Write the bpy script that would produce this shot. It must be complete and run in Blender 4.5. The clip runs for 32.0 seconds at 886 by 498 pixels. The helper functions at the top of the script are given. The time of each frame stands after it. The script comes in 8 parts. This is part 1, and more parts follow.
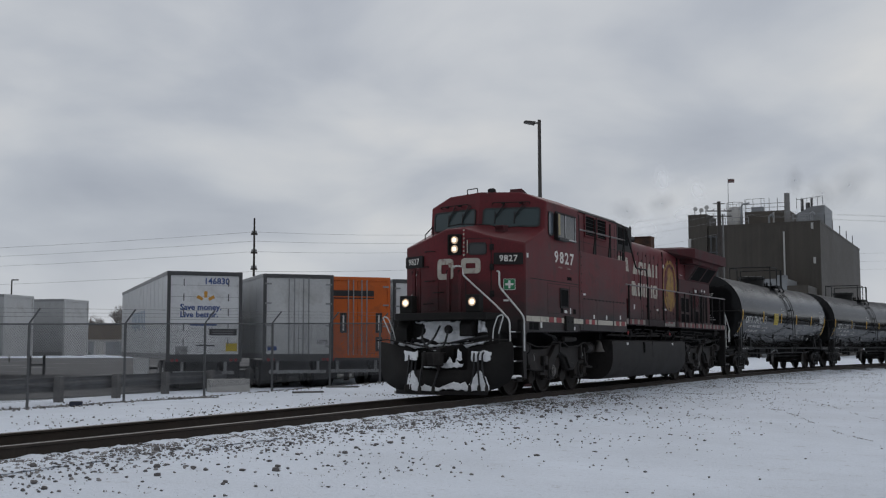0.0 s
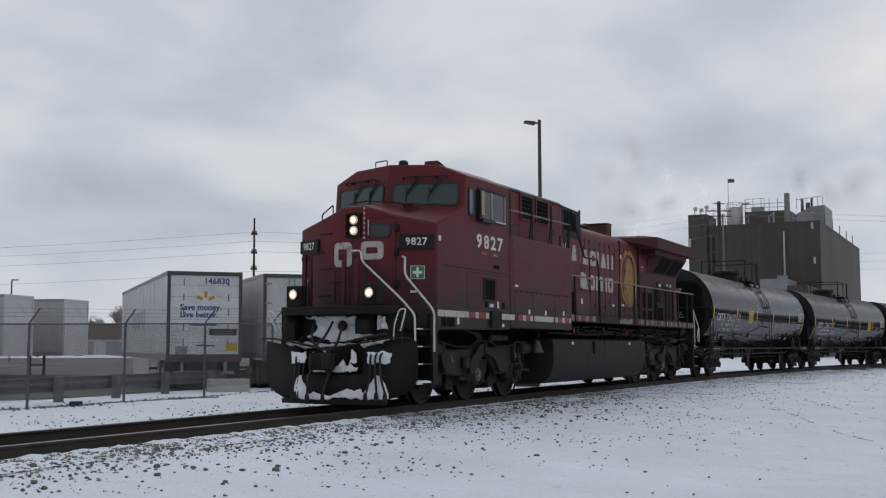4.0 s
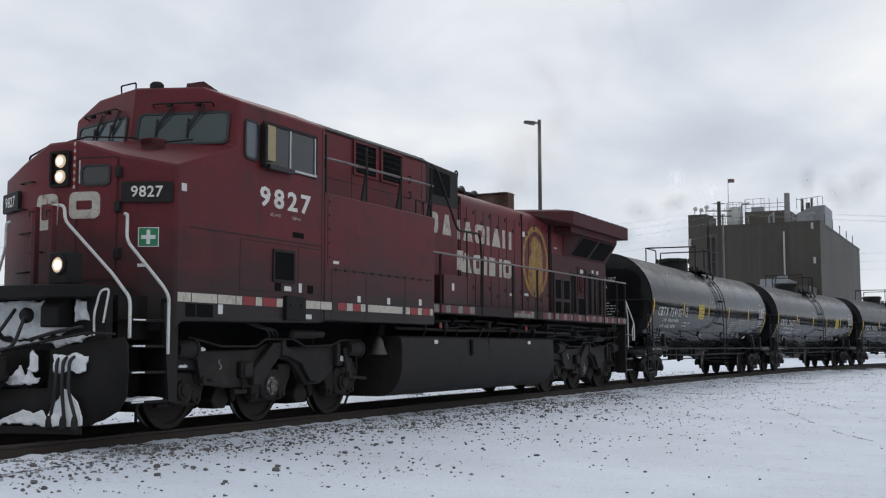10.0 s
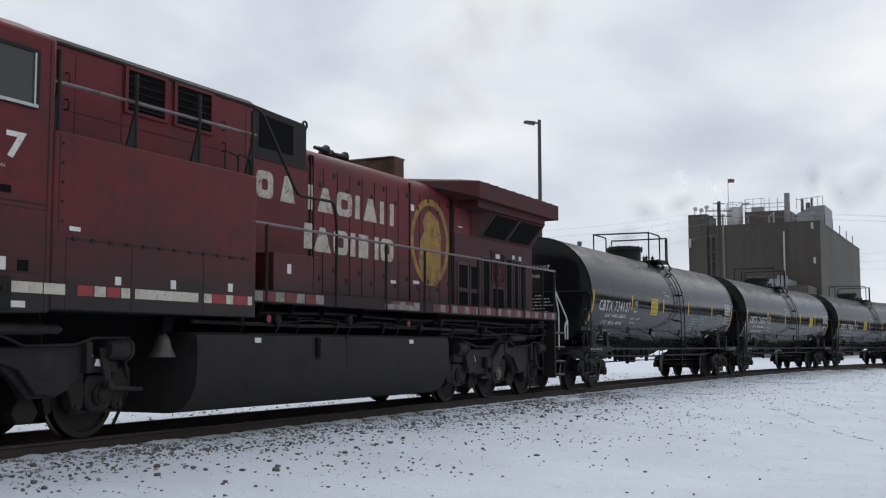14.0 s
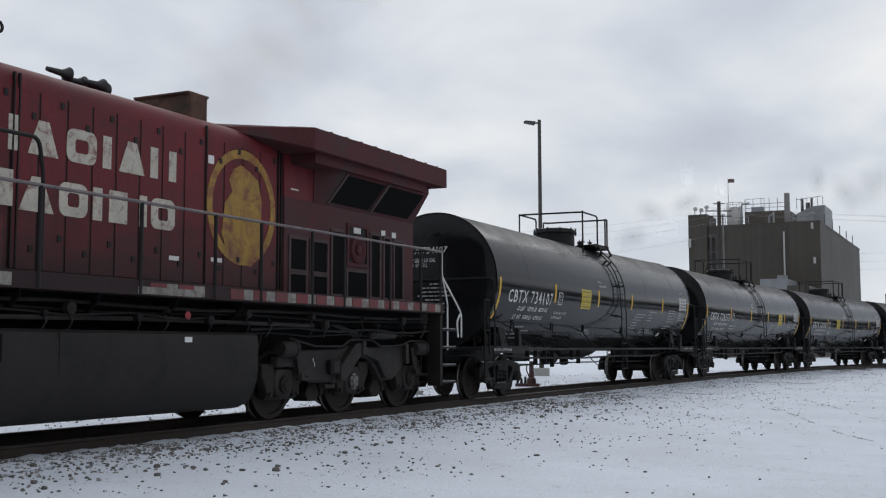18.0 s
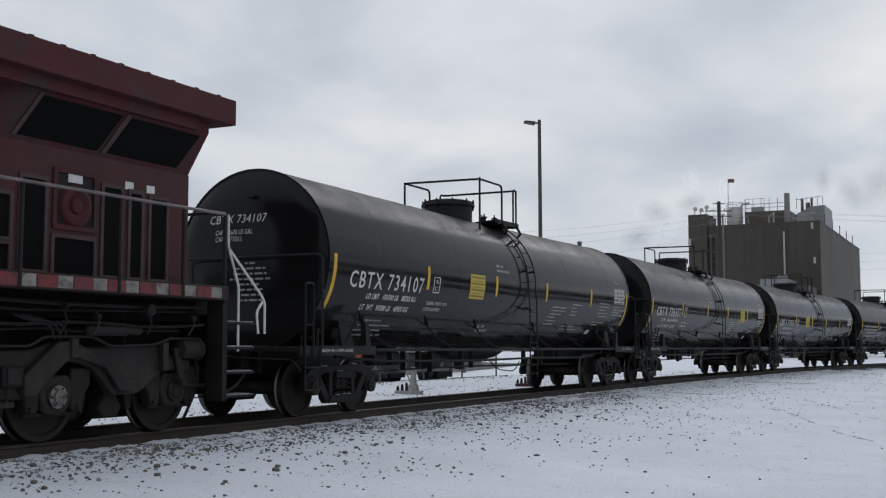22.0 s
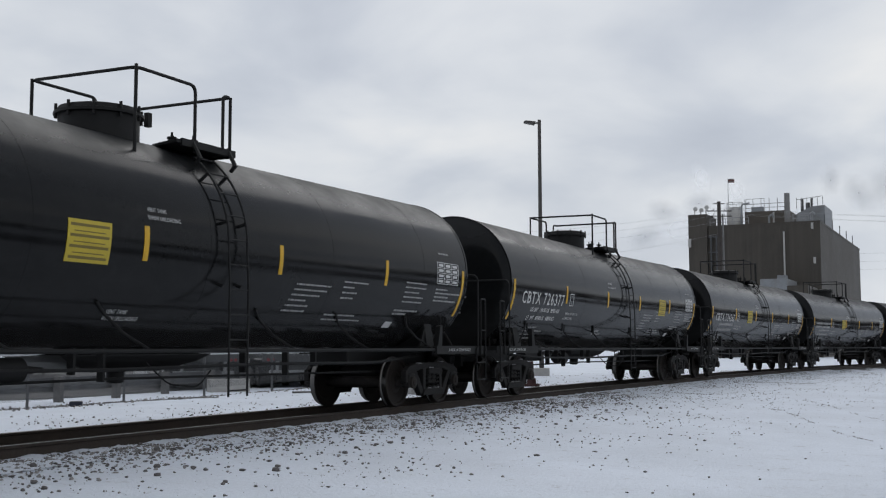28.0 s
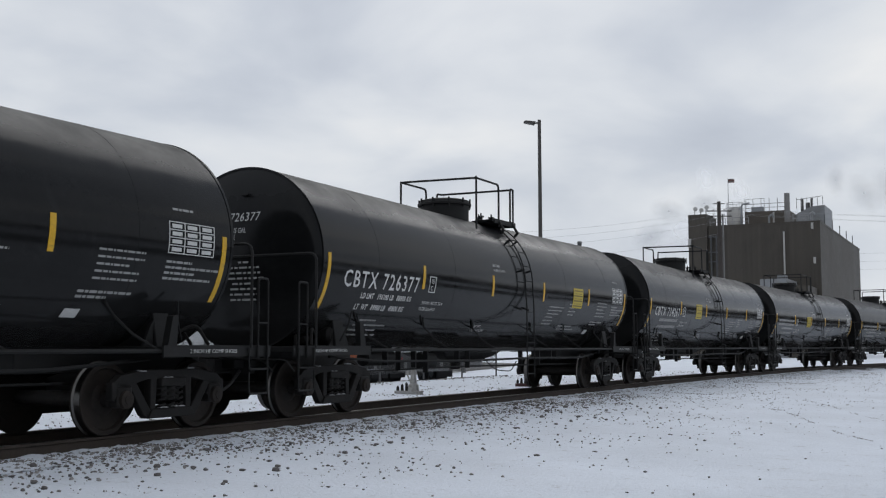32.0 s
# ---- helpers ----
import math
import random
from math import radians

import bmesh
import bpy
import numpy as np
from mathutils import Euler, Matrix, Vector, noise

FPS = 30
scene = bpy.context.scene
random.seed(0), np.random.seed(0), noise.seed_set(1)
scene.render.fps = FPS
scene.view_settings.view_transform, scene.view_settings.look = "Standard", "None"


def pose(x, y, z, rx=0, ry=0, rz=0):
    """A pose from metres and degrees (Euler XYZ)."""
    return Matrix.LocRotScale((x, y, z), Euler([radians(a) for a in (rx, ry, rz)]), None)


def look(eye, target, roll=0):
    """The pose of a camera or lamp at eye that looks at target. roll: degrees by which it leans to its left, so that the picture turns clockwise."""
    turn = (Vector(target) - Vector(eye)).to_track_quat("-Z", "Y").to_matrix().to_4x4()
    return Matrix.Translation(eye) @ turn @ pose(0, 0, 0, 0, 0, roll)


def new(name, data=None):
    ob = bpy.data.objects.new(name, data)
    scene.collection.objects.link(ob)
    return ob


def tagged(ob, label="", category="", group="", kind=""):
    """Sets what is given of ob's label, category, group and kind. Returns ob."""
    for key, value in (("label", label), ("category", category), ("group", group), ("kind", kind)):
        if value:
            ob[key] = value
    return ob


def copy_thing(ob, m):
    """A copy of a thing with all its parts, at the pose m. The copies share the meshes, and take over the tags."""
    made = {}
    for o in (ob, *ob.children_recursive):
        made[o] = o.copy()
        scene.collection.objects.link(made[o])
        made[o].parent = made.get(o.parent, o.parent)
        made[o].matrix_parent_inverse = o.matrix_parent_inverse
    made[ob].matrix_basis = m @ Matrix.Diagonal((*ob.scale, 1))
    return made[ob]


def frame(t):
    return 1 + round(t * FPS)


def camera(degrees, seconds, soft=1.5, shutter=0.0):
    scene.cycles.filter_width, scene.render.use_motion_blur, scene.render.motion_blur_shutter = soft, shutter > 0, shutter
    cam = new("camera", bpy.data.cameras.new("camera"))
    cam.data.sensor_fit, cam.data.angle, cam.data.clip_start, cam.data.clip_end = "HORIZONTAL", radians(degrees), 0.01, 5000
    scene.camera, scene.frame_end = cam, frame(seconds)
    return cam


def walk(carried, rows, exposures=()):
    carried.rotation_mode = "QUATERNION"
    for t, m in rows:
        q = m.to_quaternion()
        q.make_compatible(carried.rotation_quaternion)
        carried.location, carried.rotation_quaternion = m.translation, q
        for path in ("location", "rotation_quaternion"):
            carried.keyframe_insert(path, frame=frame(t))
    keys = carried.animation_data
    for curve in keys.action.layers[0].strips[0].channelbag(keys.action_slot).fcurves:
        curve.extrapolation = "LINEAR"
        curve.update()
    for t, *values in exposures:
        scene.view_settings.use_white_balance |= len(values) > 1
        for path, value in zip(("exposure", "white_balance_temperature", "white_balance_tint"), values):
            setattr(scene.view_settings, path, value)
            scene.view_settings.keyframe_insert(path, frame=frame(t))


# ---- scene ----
# The camera stands on a tripod beside the track; z = 0 is the top of the rails.
cam = camera(43.4418, 32.0, soft=1.2)
EYE = pose(0, 0, 1.0874, 95.0968, 0, 0) @ pose(0, 0, 0, 0, 0, -0.1171)
walk(cam, [(0.0, EYE), (32.0, EYE)], exposures=[(0.0, -0.42), (1.5, -0.37), (3.0, -0.28), (5.0, -0.10), (7.0, 0.03), (9.0, 0.12), (14.0, 0.12), (17.0, 0.03), (20.0, -0.03), (23.0, -0.11), (28.0, -0.06), (32.0, -0.03)])

# ---- light: an overcast winter sky with a hidden low sun ----
SUN_AZ, SUN_EL = radians(2), radians(36)
world = bpy.data.worlds.new("overcast_sky")
scene.world = world
world.use_nodes = True


def node(tree, kind, x=None, **inputs):
    n = tree.nodes.new(kind)
    for key, value in inputs.items():
        key = key.replace("_", " ")
        if hasattr(value, "is_output"):
            tree.links.new(value, n.inputs[key])
        else:
            n.inputs[key].default_value = value
    return n


def ramp(tree, fac, stops):
    n = tree.nodes.new("ShaderNodeValToRGB")
    tree.links.new(fac, n.inputs[0])
    el = n.color_ramp.elements
    while len(el) < len(stops):
        el.new(0.5)
    for e, (p, c) in zip(el, stops):
        e.position = p
        e.color = (c, c, c, 1) if isinstance(c, (int, float)) else (*c, 1)
    return n.outputs[0]


def math_node(tree, op, a, b):
    n = tree.nodes.new("ShaderNodeMath")
    n.operation = op
    for i, v in enumerate((a, b)):
        if hasattr(v, "is_output"):
            tree.links.new(v, n.inputs[i])
        else:
            n.inputs[i].default_value = v
    return n.outputs[0]


def mix(tree, fac, a, b, blend="MIX"):
    n = tree.nodes.new("ShaderNodeMix")
    n.data_type, n.blend_type = "RGBA", blend
    for i, v in ((0, fac), (6, a), (7, b)):
        if hasattr(v, "is_output"):
            tree.links.new(v, n.inputs[i])
        else:
            n.inputs[i].default_value = (*v, 1) if isinstance(v, tuple) else v
    return n.outputs[2]


def build_sky():
    t = world.node_tree
    t.nodes.clear()
    where = t.nodes.new("ShaderNodeTexCoord").outputs["Generated"]
    sep = t.nodes.new("ShaderNodeSeparateXYZ")
    t.links.new(where, sep.inputs[0])
    up = math_node(t, "ADD", math_node(t, "MAXIMUM", sep.outputs[2], 0.0), 0.30)
    comb = t.nodes.new("ShaderNodeCombineXYZ")
    t.links.new(math_node(t, "DIVIDE", sep.outputs[0], up), comb.inputs[0])
    t.links.new(math_node(t, "DIVIDE", sep.outputs[1], up), comb.inputs[1])
    big = node(t, "ShaderNodeTexNoise", Vector=comb.outputs[0], Scale=1.9, Detail=6.0, Roughness=0.46, Distortion=0.25)
    soft = node(t, "ShaderNodeTexNoise", Vector=comb.outputs[0], Scale=0.75, Detail=2.0, Roughness=0.4)
    blend = math_node(t, "ADD", math_node(t, "MULTIPLY", big.outputs[0], 0.6), math_node(t, "MULTIPLY", soft.outputs[0], 0.4))
    cloud = ramp(t, blend, [(0.38, (0.48, 0.525, 0.61)), (0.47, (0.60, 0.645, 0.72)), (0.54, (0.735, 0.77, 0.82)), (0.62, (0.88, 0.89, 0.90))])
    # the cloud is thinner and brighter round the hidden sun
    toward = node(t, "ShaderNodeVectorMath", Vector=where)
    toward.operation = "DOT_PRODUCT"
    toward.inputs[1].default_value = (math.sin(SUN_AZ) * math.cos(SUN_EL), math.cos(SUN_AZ) * math.cos(SUN_EL), math.sin(SUN_EL))
    near = ramp(t, toward.outputs["Value"], [(0.72, 0.95), (0.90, 0.95), (0.97, 0.98), (1.0, 1.02)])
    cloud = mix(t, 1.0, cloud, near, "MULTIPLY")
    low = ramp(t, sep.outputs[2], [(0.0, 1.0), (0.13, 0.0)])
    cloud = mix(t, math_node(t, "MULTIPLY", low, 0.75), cloud, (0.76, 0.805, 0.875))
    sky = t.nodes.new("ShaderNodeTexSky")
    sky.sky_type, sky.sun_disc, sky.sun_elevation, sky.sun_rotation = "NISHITA", False, SUN_EL, SUN_AZ
    thin = mix(t, 1.0, sky.outputs[0], (0.1, 0.1, 0.1), "MULTIPLY")
    back = node(t, "ShaderNodeBackground", Color=mix(t, 0.95, thin, cloud), Strength=1.0)
    out = t.nodes.new("ShaderNodeOutputWorld")
    t.links.new(back.outputs[0], out.inputs[0])


build_sky()
sun = new("sun", bpy.data.lights.new("sun", "SUN"))
sun.data.energy, sun.data.angle, sun.data.color = 0.55, radians(50), (1.0, 0.97, 0.93)
sun.matrix_world = look((0, 0, 30), (-30 * math.sin(SUN_AZ) / math.tan(SUN_EL), -30 * math.cos(SUN_AZ) / math.tan(SUN_EL), 0))


# ---- materials ----
def material(name, base, rough=0.6, metal=0.0, var=0.2, scale=1.5, grain=40.0, bump=0.15, dirt=None, amount=0.4, dirt_scale=2.0, spec=0.5, depth=0.01, piece=0.0):
    m = bpy.data.materials.new(name)
    m.use_nodes = True
    t = m.node_tree
    bsdf = t.nodes["Principled BSDF"]
    co = t.nodes.new("ShaderNodeTexCoord").outputs["Object"]
    broad = node(t, "ShaderNodeTexNoise", Vector=co, Scale=scale, Detail=5.0, Roughness=0.6).outputs[0]
    fine = node(t, "ShaderNodeTexNoise", Vector=co, Scale=grain, Detail=4.0, Roughness=0.6).outputs[0]
    tone = math_node(t, "ADD", math_node(t, "MULTIPLY", broad, 0.6), math_node(t, "MULTIPLY", fine, 0.4))
    dark = tuple(max(c * (1 - 1.6 * var), 0.002) for c in base)
    light = tuple(min(c * (1 + 1.6 * var), 0.95) for c in base)
    colour = mix(t, ramp(t, tone, [(0.3, 0.0), (0.7, 1.0)]), dark, light)
    if piece:
        each = t.nodes.new("ShaderNodeObjectInfo").outputs["Random"]
        colour = mix(t, math_node(t, "MULTIPLY", each, piece), colour, tuple(c * 0.45 for c in base))
    if dirt:
        spots = node(t, "ShaderNodeTexNoise", Vector=co, Scale=dirt_scale, Detail=8.0, Roughness=0.7, Distortion=0.6).outputs[0]
        colour = mix(t, ramp(t, spots, [(0.62 - amount * 0.3, 0.0), (0.78 - amount * 0.25, 1.0)]), colour, dirt)
    t.links.new(colour, bsdf.inputs["Base Color"])
    t.links.new(ramp(t, tone, [(0.25, max(rough - 0.12, 0.03)), (0.75, min(rough + 0.12, 1.0))]), bsdf.inputs["Roughness"])
    bsdf.inputs["Metallic"].default_value = metal
    bsdf.inputs["Specular IOR Level"].default_value = spec
    if bump:
        b = node(t, "ShaderNodeBump", Height=fine, Strength=bump, Distance=depth)
        t.links.new(b.outputs[0], bsdf.inputs["Normal"])
    return m


def grimed(m, z0, z1, colour, strength=0.9, scale=(0.7, 0.7, 2.2)):
    """Road dust that thickens from z1 down to z0, with a cloudy edge."""
    t = m.node_tree
    bsdf = t.nodes["Principled BSDF"]
    co = t.nodes.new("ShaderNodeTexCoord").outputs["Object"]
    sep = t.nodes.new("ShaderNodeSeparateXYZ")
    t.links.new(co, sep.inputs[0])
    mp = node(t, "ShaderNodeMapping", Vector=co, Scale=scale)
    n = node(t, "ShaderNodeTexNoise", Vector=mp.outputs[0], Scale=1.3, Detail=7.0, Roughness=0.65).outputs[0]
    h = math_node(t, "ADD", sep.outputs[2], math_node(t, "MULTIPLY", math_node(t, "SUBTRACT", n, 0.5), (z1 - z0) * 1.2))
    f = math_node(t, "DIVIDE", math_node(t, "SUBTRACT", z1, h), z1 - z0)
    fac = math_node(t, "MULTIPLY", ramp(t, f, [(0.0, 0.0), (1.0, 1.0)]), strength)
    old = bsdf.inputs["Base Color"].links[0].from_socket
    t.links.new(mix(t, fac, old, colour), bsdf.inputs["Base Color"])
    return m


def glow(name, colour, strength):
    m = bpy.data.materials.new(name)
    m.use_nodes = True
    b = m.node_tree.nodes["Principled BSDF"]
    b.inputs["Base Color"].default_value = (*colour, 1)
    b.inputs["Emission Color"].default_value = (*colour, 1)
    b.inputs["Emission Strength"].default_value = strength
    return m


def pane(name, tint, rough=0.04):
    m = bpy.data.materials.new(name)
    m.use_nodes = True
    b = m.node_tree.nodes["Principled BSDF"]
    b.inputs["Base Color"].default_value = (*tint, 1)
    b.inputs["Roughness"].default_value = rough
    b.inputs["IOR"].default_value = 1.5
    return m


SNOW = material("snow", (0.715, 0.757, 0.825), 0.75, var=0.08, scale=0.4, grain=22, bump=0.8, depth=0.03, spec=0.3, dirt=(0.46, 0.465, 0.48), amount=0.12, dirt_scale=4.5)
BALLAST = material("ballast_stone", (0.15, 0.137, 0.133), 0.85, var=0.35, scale=2.5, grain=50, bump=0.4, piece=0.6)
BALLAST_JOINED = material("ballast_gravel", (0.122, 0.113, 0.112), 0.85, var=0.4, scale=9.0, grain=50, bump=0.3)


def stone_tones(m, dark, light):
    """Each stone of a joined mass takes its own tone between the two."""
    t = m.node_tree
    bsdf = t.nodes["Principled BSDF"]
    each = t.nodes.new("ShaderNodeNewGeometry").outputs["Random Per Island"]
    old = bsdf.inputs["Base Color"].links[0].from_socket
    t.links.new(mix(t, 0.75, old, mix(t, each, dark, light)), bsdf.inputs["Base Color"])


stone_tones(BALLAST_JOINED, (0.040, 0.038, 0.040), (0.38, 0.36, 0.345))
RUST_RAIL = material("rail_web_rust", (0.033, 0.0235, 0.0175), 0.8, var=0.3, scale=1.0, grain=30, bump=0.3, dirt=(0.05, 0.042, 0.035), amount=0.25)
SHINY = material("rail_head_steel", (0.11, 0.10, 0.095), 0.42, metal=0.9, var=0.3, scale=2, grain=60, bump=0.03)
TIE = material("creosoted_wood", (0.022, 0.018, 0.016), 0.85, var=0.3, scale=3, grain=30, bump=0.4)
ASPHALT = material("wet_asphalt", (0.045, 0.045, 0.048), 0.7, spec=0.25, var=0.3, scale=0.25, grain=25, bump=0.2, dirt=(0.32, 0.325, 0.34), amount=0.25, dirt_scale=0.14)
RED = grimed(material("faded_maroon_paint", (0.116, 0.0158, 0.0200), 0.52, spec=0.24, var=0.22, scale=0.8, grain=22, bump=0.06, dirt=(0.055, 0.018, 0.018), amount=0.25, dirt_scale=1.1), 1.60, 2.95, (0.0245, 0.0203, 0.0198), 1.0)
def streaked(m, strength=0.35):
    """Rain streaks that run down the paint."""
    t = m.node_tree
    bsdf = t.nodes["Principled BSDF"]
    co = t.nodes.new("ShaderNodeTexCoord").outputs["Object"]
    mp = node(t, "ShaderNodeMapping", Vector=co, Scale=(3.2, 3.2, 0.22))
    n = node(t, "ShaderNodeTexNoise", Vector=mp.outputs[0], Scale=1.6, Detail=6.0, Roughness=0.7).outputs[0]
    old = bsdf.inputs["Base Color"].links[0].from_socket
    fac = math_node(t, "MULTIPLY", ramp(t, n, [(0.48, 0.0), (0.68, 1.0)]), strength)
    t.links.new(mix(t, fac, old, (0.03, 0.012, 0.013)), bsdf.inputs["Base Color"])
    return m


streaked(RED, 0.22)
BLACK = material("sooty_black_steel", (0.0115, 0.0105, 0.0100), 0.65, var=0.35, scale=2.0, grain=35, bump=0.2, dirt=(0.022, 0.019, 0.017), amount=0.3, spec=0.2)
TRUCK = material("dusty_cast_steel", (0.0205, 0.0180, 0.0170), 0.7, var=0.4, scale=2.0, grain=28, bump=0.3, dirt=(0.042, 0.036, 0.032), amount=0.3, spec=0.25)
TANKPAINT = grimed(material("satin_black_tank_paint", (0.0085, 0.0088, 0.0092), 0.15, var=0.2, scale=0.9, grain=9, bump=0.008, spec=0.150, dirt=(0.017, 0.0175, 0.018), amount=0.15, dirt_scale=1.2), 1.0, 2.35, (0.024, 0.0238, 0.0240), 0.8)
FTANK = material("grey_dusty_fuel_tank_paint", (0.0215, 0.0192, 0.0186), 0.6, spec=0.15, var=0.25, scale=1.2, grain=20, bump=0.08, dirt=(0.011, 0.0105, 0.0105), amount=0.35)

def dust_on_top(m, z0, z1, colour, rough):
    """A matt film of settled dust on the upward side of a shell."""
    t = m.node_tree
    bsdf = t.nodes["Principled BSDF"]
    co = t.nodes.new("ShaderNodeTexCoord").outputs["Object"]
    sep = t.nodes.new("ShaderNodeSeparateXYZ")
    t.links.new(co, sep.inputs[0])
    n = node(t, "ShaderNodeTexNoise", Vector=co, Scale=1.1, Detail=6.0, Roughness=0.65).outputs[0]
    h = math_node(t, "ADD", sep.outputs[2], math_node(t, "MULTIPLY", math_node(t, "SUBTRACT", n, 0.5), 0.7))
    f = math_node(t, "DIVIDE", math_node(t, "SUBTRACT", h, z0), z1 - z0)
    film = ramp(t, f, [(0.0, 0.0), (1.0, 1.0)])
    old = bsdf.inputs["Base Color"].links[0].from_socket
    t.links.new(mix(t, film, old, colour), bsdf.inputs["Base Color"])
    gloss = bsdf.inputs["Roughness"].links[0].from_socket
    t.links.new(mix(t, film, gloss, (rough, rough, rough)), bsdf.inputs["Roughness"])


dust_on_top(TANKPAINT, 3.35, 3.95, (0.020, 0.0205, 0.0215), 0.62)

# ---- helpers for meshes ----
def part(name, bm, mat=None, parent=None, label="", smooth=True, bevel=0.0):
    """Links a bmesh as one mesh object, under a thing or a part."""
    me = bpy.data.meshes.new(name)
    bmesh.ops.recalc_face_normals(bm, faces=bm.faces[:])
    bm.to_mesh(me)
    bm.free()
    if mat:
        for m in (mat if isinstance(mat, (list, tuple)) else [mat]):
            me.materials.append(m)
    if smooth:
        me.shade_smooth()
        me.set_sharp_from_angle(angle=radians(32))
    ob = new(name, me)
    if parent:
        ob.parent = parent
    if bevel:
        b = ob.modifiers.new("bevel", "BEVEL")
        b.width, b.segments, b.limit_method, b.angle_limit = bevel, 2, "ANGLE", radians(40)
    if label:
        tagged(ob, label)
    return ob


def thing(name, at=None, label="", category="", group="", kind=""):
    ob = new(name)
    ob.empty_display_size = 0.2
    if at is not None:
        ob.matrix_basis = at
    return tagged(ob, label, category, group, kind)


def mesh():
    return bmesh.new()


def box(bm, x0, x1, y0, y1, z0, z1, mi=0):
    v = [bm.verts.new((x, y, z)) for x in (x0, x1) for y in (y0, y1) for z in (z0, z1)]
    for f in ((0, 1, 3, 2), (4, 6, 7, 5), (0, 4, 5, 1), (2, 3, 7, 6), (0, 2, 6, 4), (1, 5, 7, 3)):
        bm.faces.new([v[i] for i in f]).material_index = mi
    return bm


def prism(bm, outline, axis, lo, hi, mi=0):
    """Extrudes a closed outline along an axis: 'x' takes (y, z), 'y' takes (x, z), 'z' takes (x, y)."""
    def at(p, q):
        return {"x": (q, p[0], p[1]), "y": (p[0], q, p[1]), "z": (p[0], p[1], q)}[axis]
    a = [bm.verts.new(at(p, lo)) for p in outline]
    b = [bm.verts.new(at(p, hi)) for p in outline]
    n = len(outline)
    for i in range(n):
        bm.faces.new((a[i], a[(i + 1) % n], b[(i + 1) % n], b[i])).material_index = mi
    bm.faces.new(a[::-1]).material_index = mi
    bm.faces.new(b).material_index = mi
    return bm


def loft(bm, rings, closed=True, caps=True, mi=0):
    rows = [[bm.verts.new(p) for p in r] for r in rings]
    for a, b in zip(rows, rows[1:]):
        n = len(a)
        for i in range(n if closed else n - 1):
            j = (i + 1) % n
            bm.faces.new((a[i], a[j], b[j], b[i])).material_index = mi
    if caps:
        bm.faces.new(rows[0][::-1]).material_index = mi
        bm.faces.new(rows[-1]).material_index = mi
    return bm


def frame_of(d):
    d = Vector(d).normalized()
    u = d.cross(Vector((0, 0, 1)) if abs(d.z) < 0.9 else Vector((1, 0, 0))).normalized()
    return d, u, d.cross(u)


def tube(bm, pts, r, n=8, mi=0):
    """A bar of round section along a line of points."""
    pts = [Vector(p) for p in pts]
    rings = []
    for i, p in enumerate(pts):
        a = (p - pts[i - 1]).normalized() if i else None
        b = (pts[i + 1] - p).normalized() if i + 1 < len(pts) else None
        d = (a + b) if a and b else (a or b)
        if d.length < 1e-4:
            d = a
        d, u, w = frame_of(d)
        k = r / max(0.5, d.dot(a or b))
        if rings:
            u = (last_u - d * last_u.dot(d)).normalized()
            w = d.cross(u)
        last_u = u
        rings.append([p + (u * math.cos(q) + w * math.sin(q)) * (k if a and b else r) for q in (2 * math.pi * j / n for j in range(n))])
    return loft(bm, rings, mi=mi)


def rod(bm, p, q, r, n=8, mi=0):
    return tube(bm, [p, q], r, n, mi)


def bend(pts, r=0.08, steps=4):
    """Rounds the corners of a line of points."""
    pts = [Vector(p) for p in pts]
    out = [pts[0]]
    for a, b, c in zip(pts, pts[1:], pts[2:]):
        k = min(r, (a - b).length * 0.45, (c - b).length * 0.45)
        s, e = b + (a - b).normalized() * k, b + (c - b).normalized() * k
        for i in range(steps + 1):
            t = i / steps
            out.append(s * (1 - t) ** 2 + b * 2 * t * (1 - t) + e * t * t)
    return out + [pts[-1]]


def lathe(bm, profile, axis="x", at=(0, 0, 0), n=32, caps=True, mi=0):
    """Turns a profile of (along, radius) round an axis."""
    rings = []
    for s, r in profile:
        ring = []
        for j in range(n):
            c, d = math.cos(2 * math.pi * j / n) * r, math.sin(2 * math.pi * j / n) * r
            p = {"x": (s, c, d), "y": (c, s, d), "z": (c, d, s)}[axis]
            ring.append((p[0] + at[0], p[1] + at[1], p[2] + at[2]))
        rings.append(ring)
    return loft(bm, rings, caps=caps, mi=mi)


def lettering(s, size, spacing=1.0, shear=0.0, bold=0.0):
    """Flat outlines of a word, standing at (0, 0) and reading along x: points and faces."""
    cu = bpy.data.curves.new("word", "FONT")
    cu.body, cu.size, cu.space_character, cu.shear, cu.resolution_u, cu.offset = s, size, spacing, shear, 2, bold
    ob = new("word", cu)
    me = bpy.data.meshes.new_from_object(ob.evaluated_get(bpy.context.evaluated_depsgraph_get()))
    pts = [tuple(v.co) for v in me.vertices]
    faces = [tuple(p.vertices) for p in me.polygons]
    bpy.data.objects.remove(ob)
    bpy.data.meshes.remove(me)
    bpy.data.curves.remove(cu)
    return pts, faces


def write(bm, word, put, mi=0):
    """Adds a word to a mesh; put() takes a point (x, y) of the word to its place."""
    pts, faces = word
    vs = [bm.verts.new(put(p[0], p[1])) for p in pts]
    for f in faces:
        try:
            bm.faces.new([vs[i] for i in f]).material_index = mi
        except ValueError:
            pass
    return bm


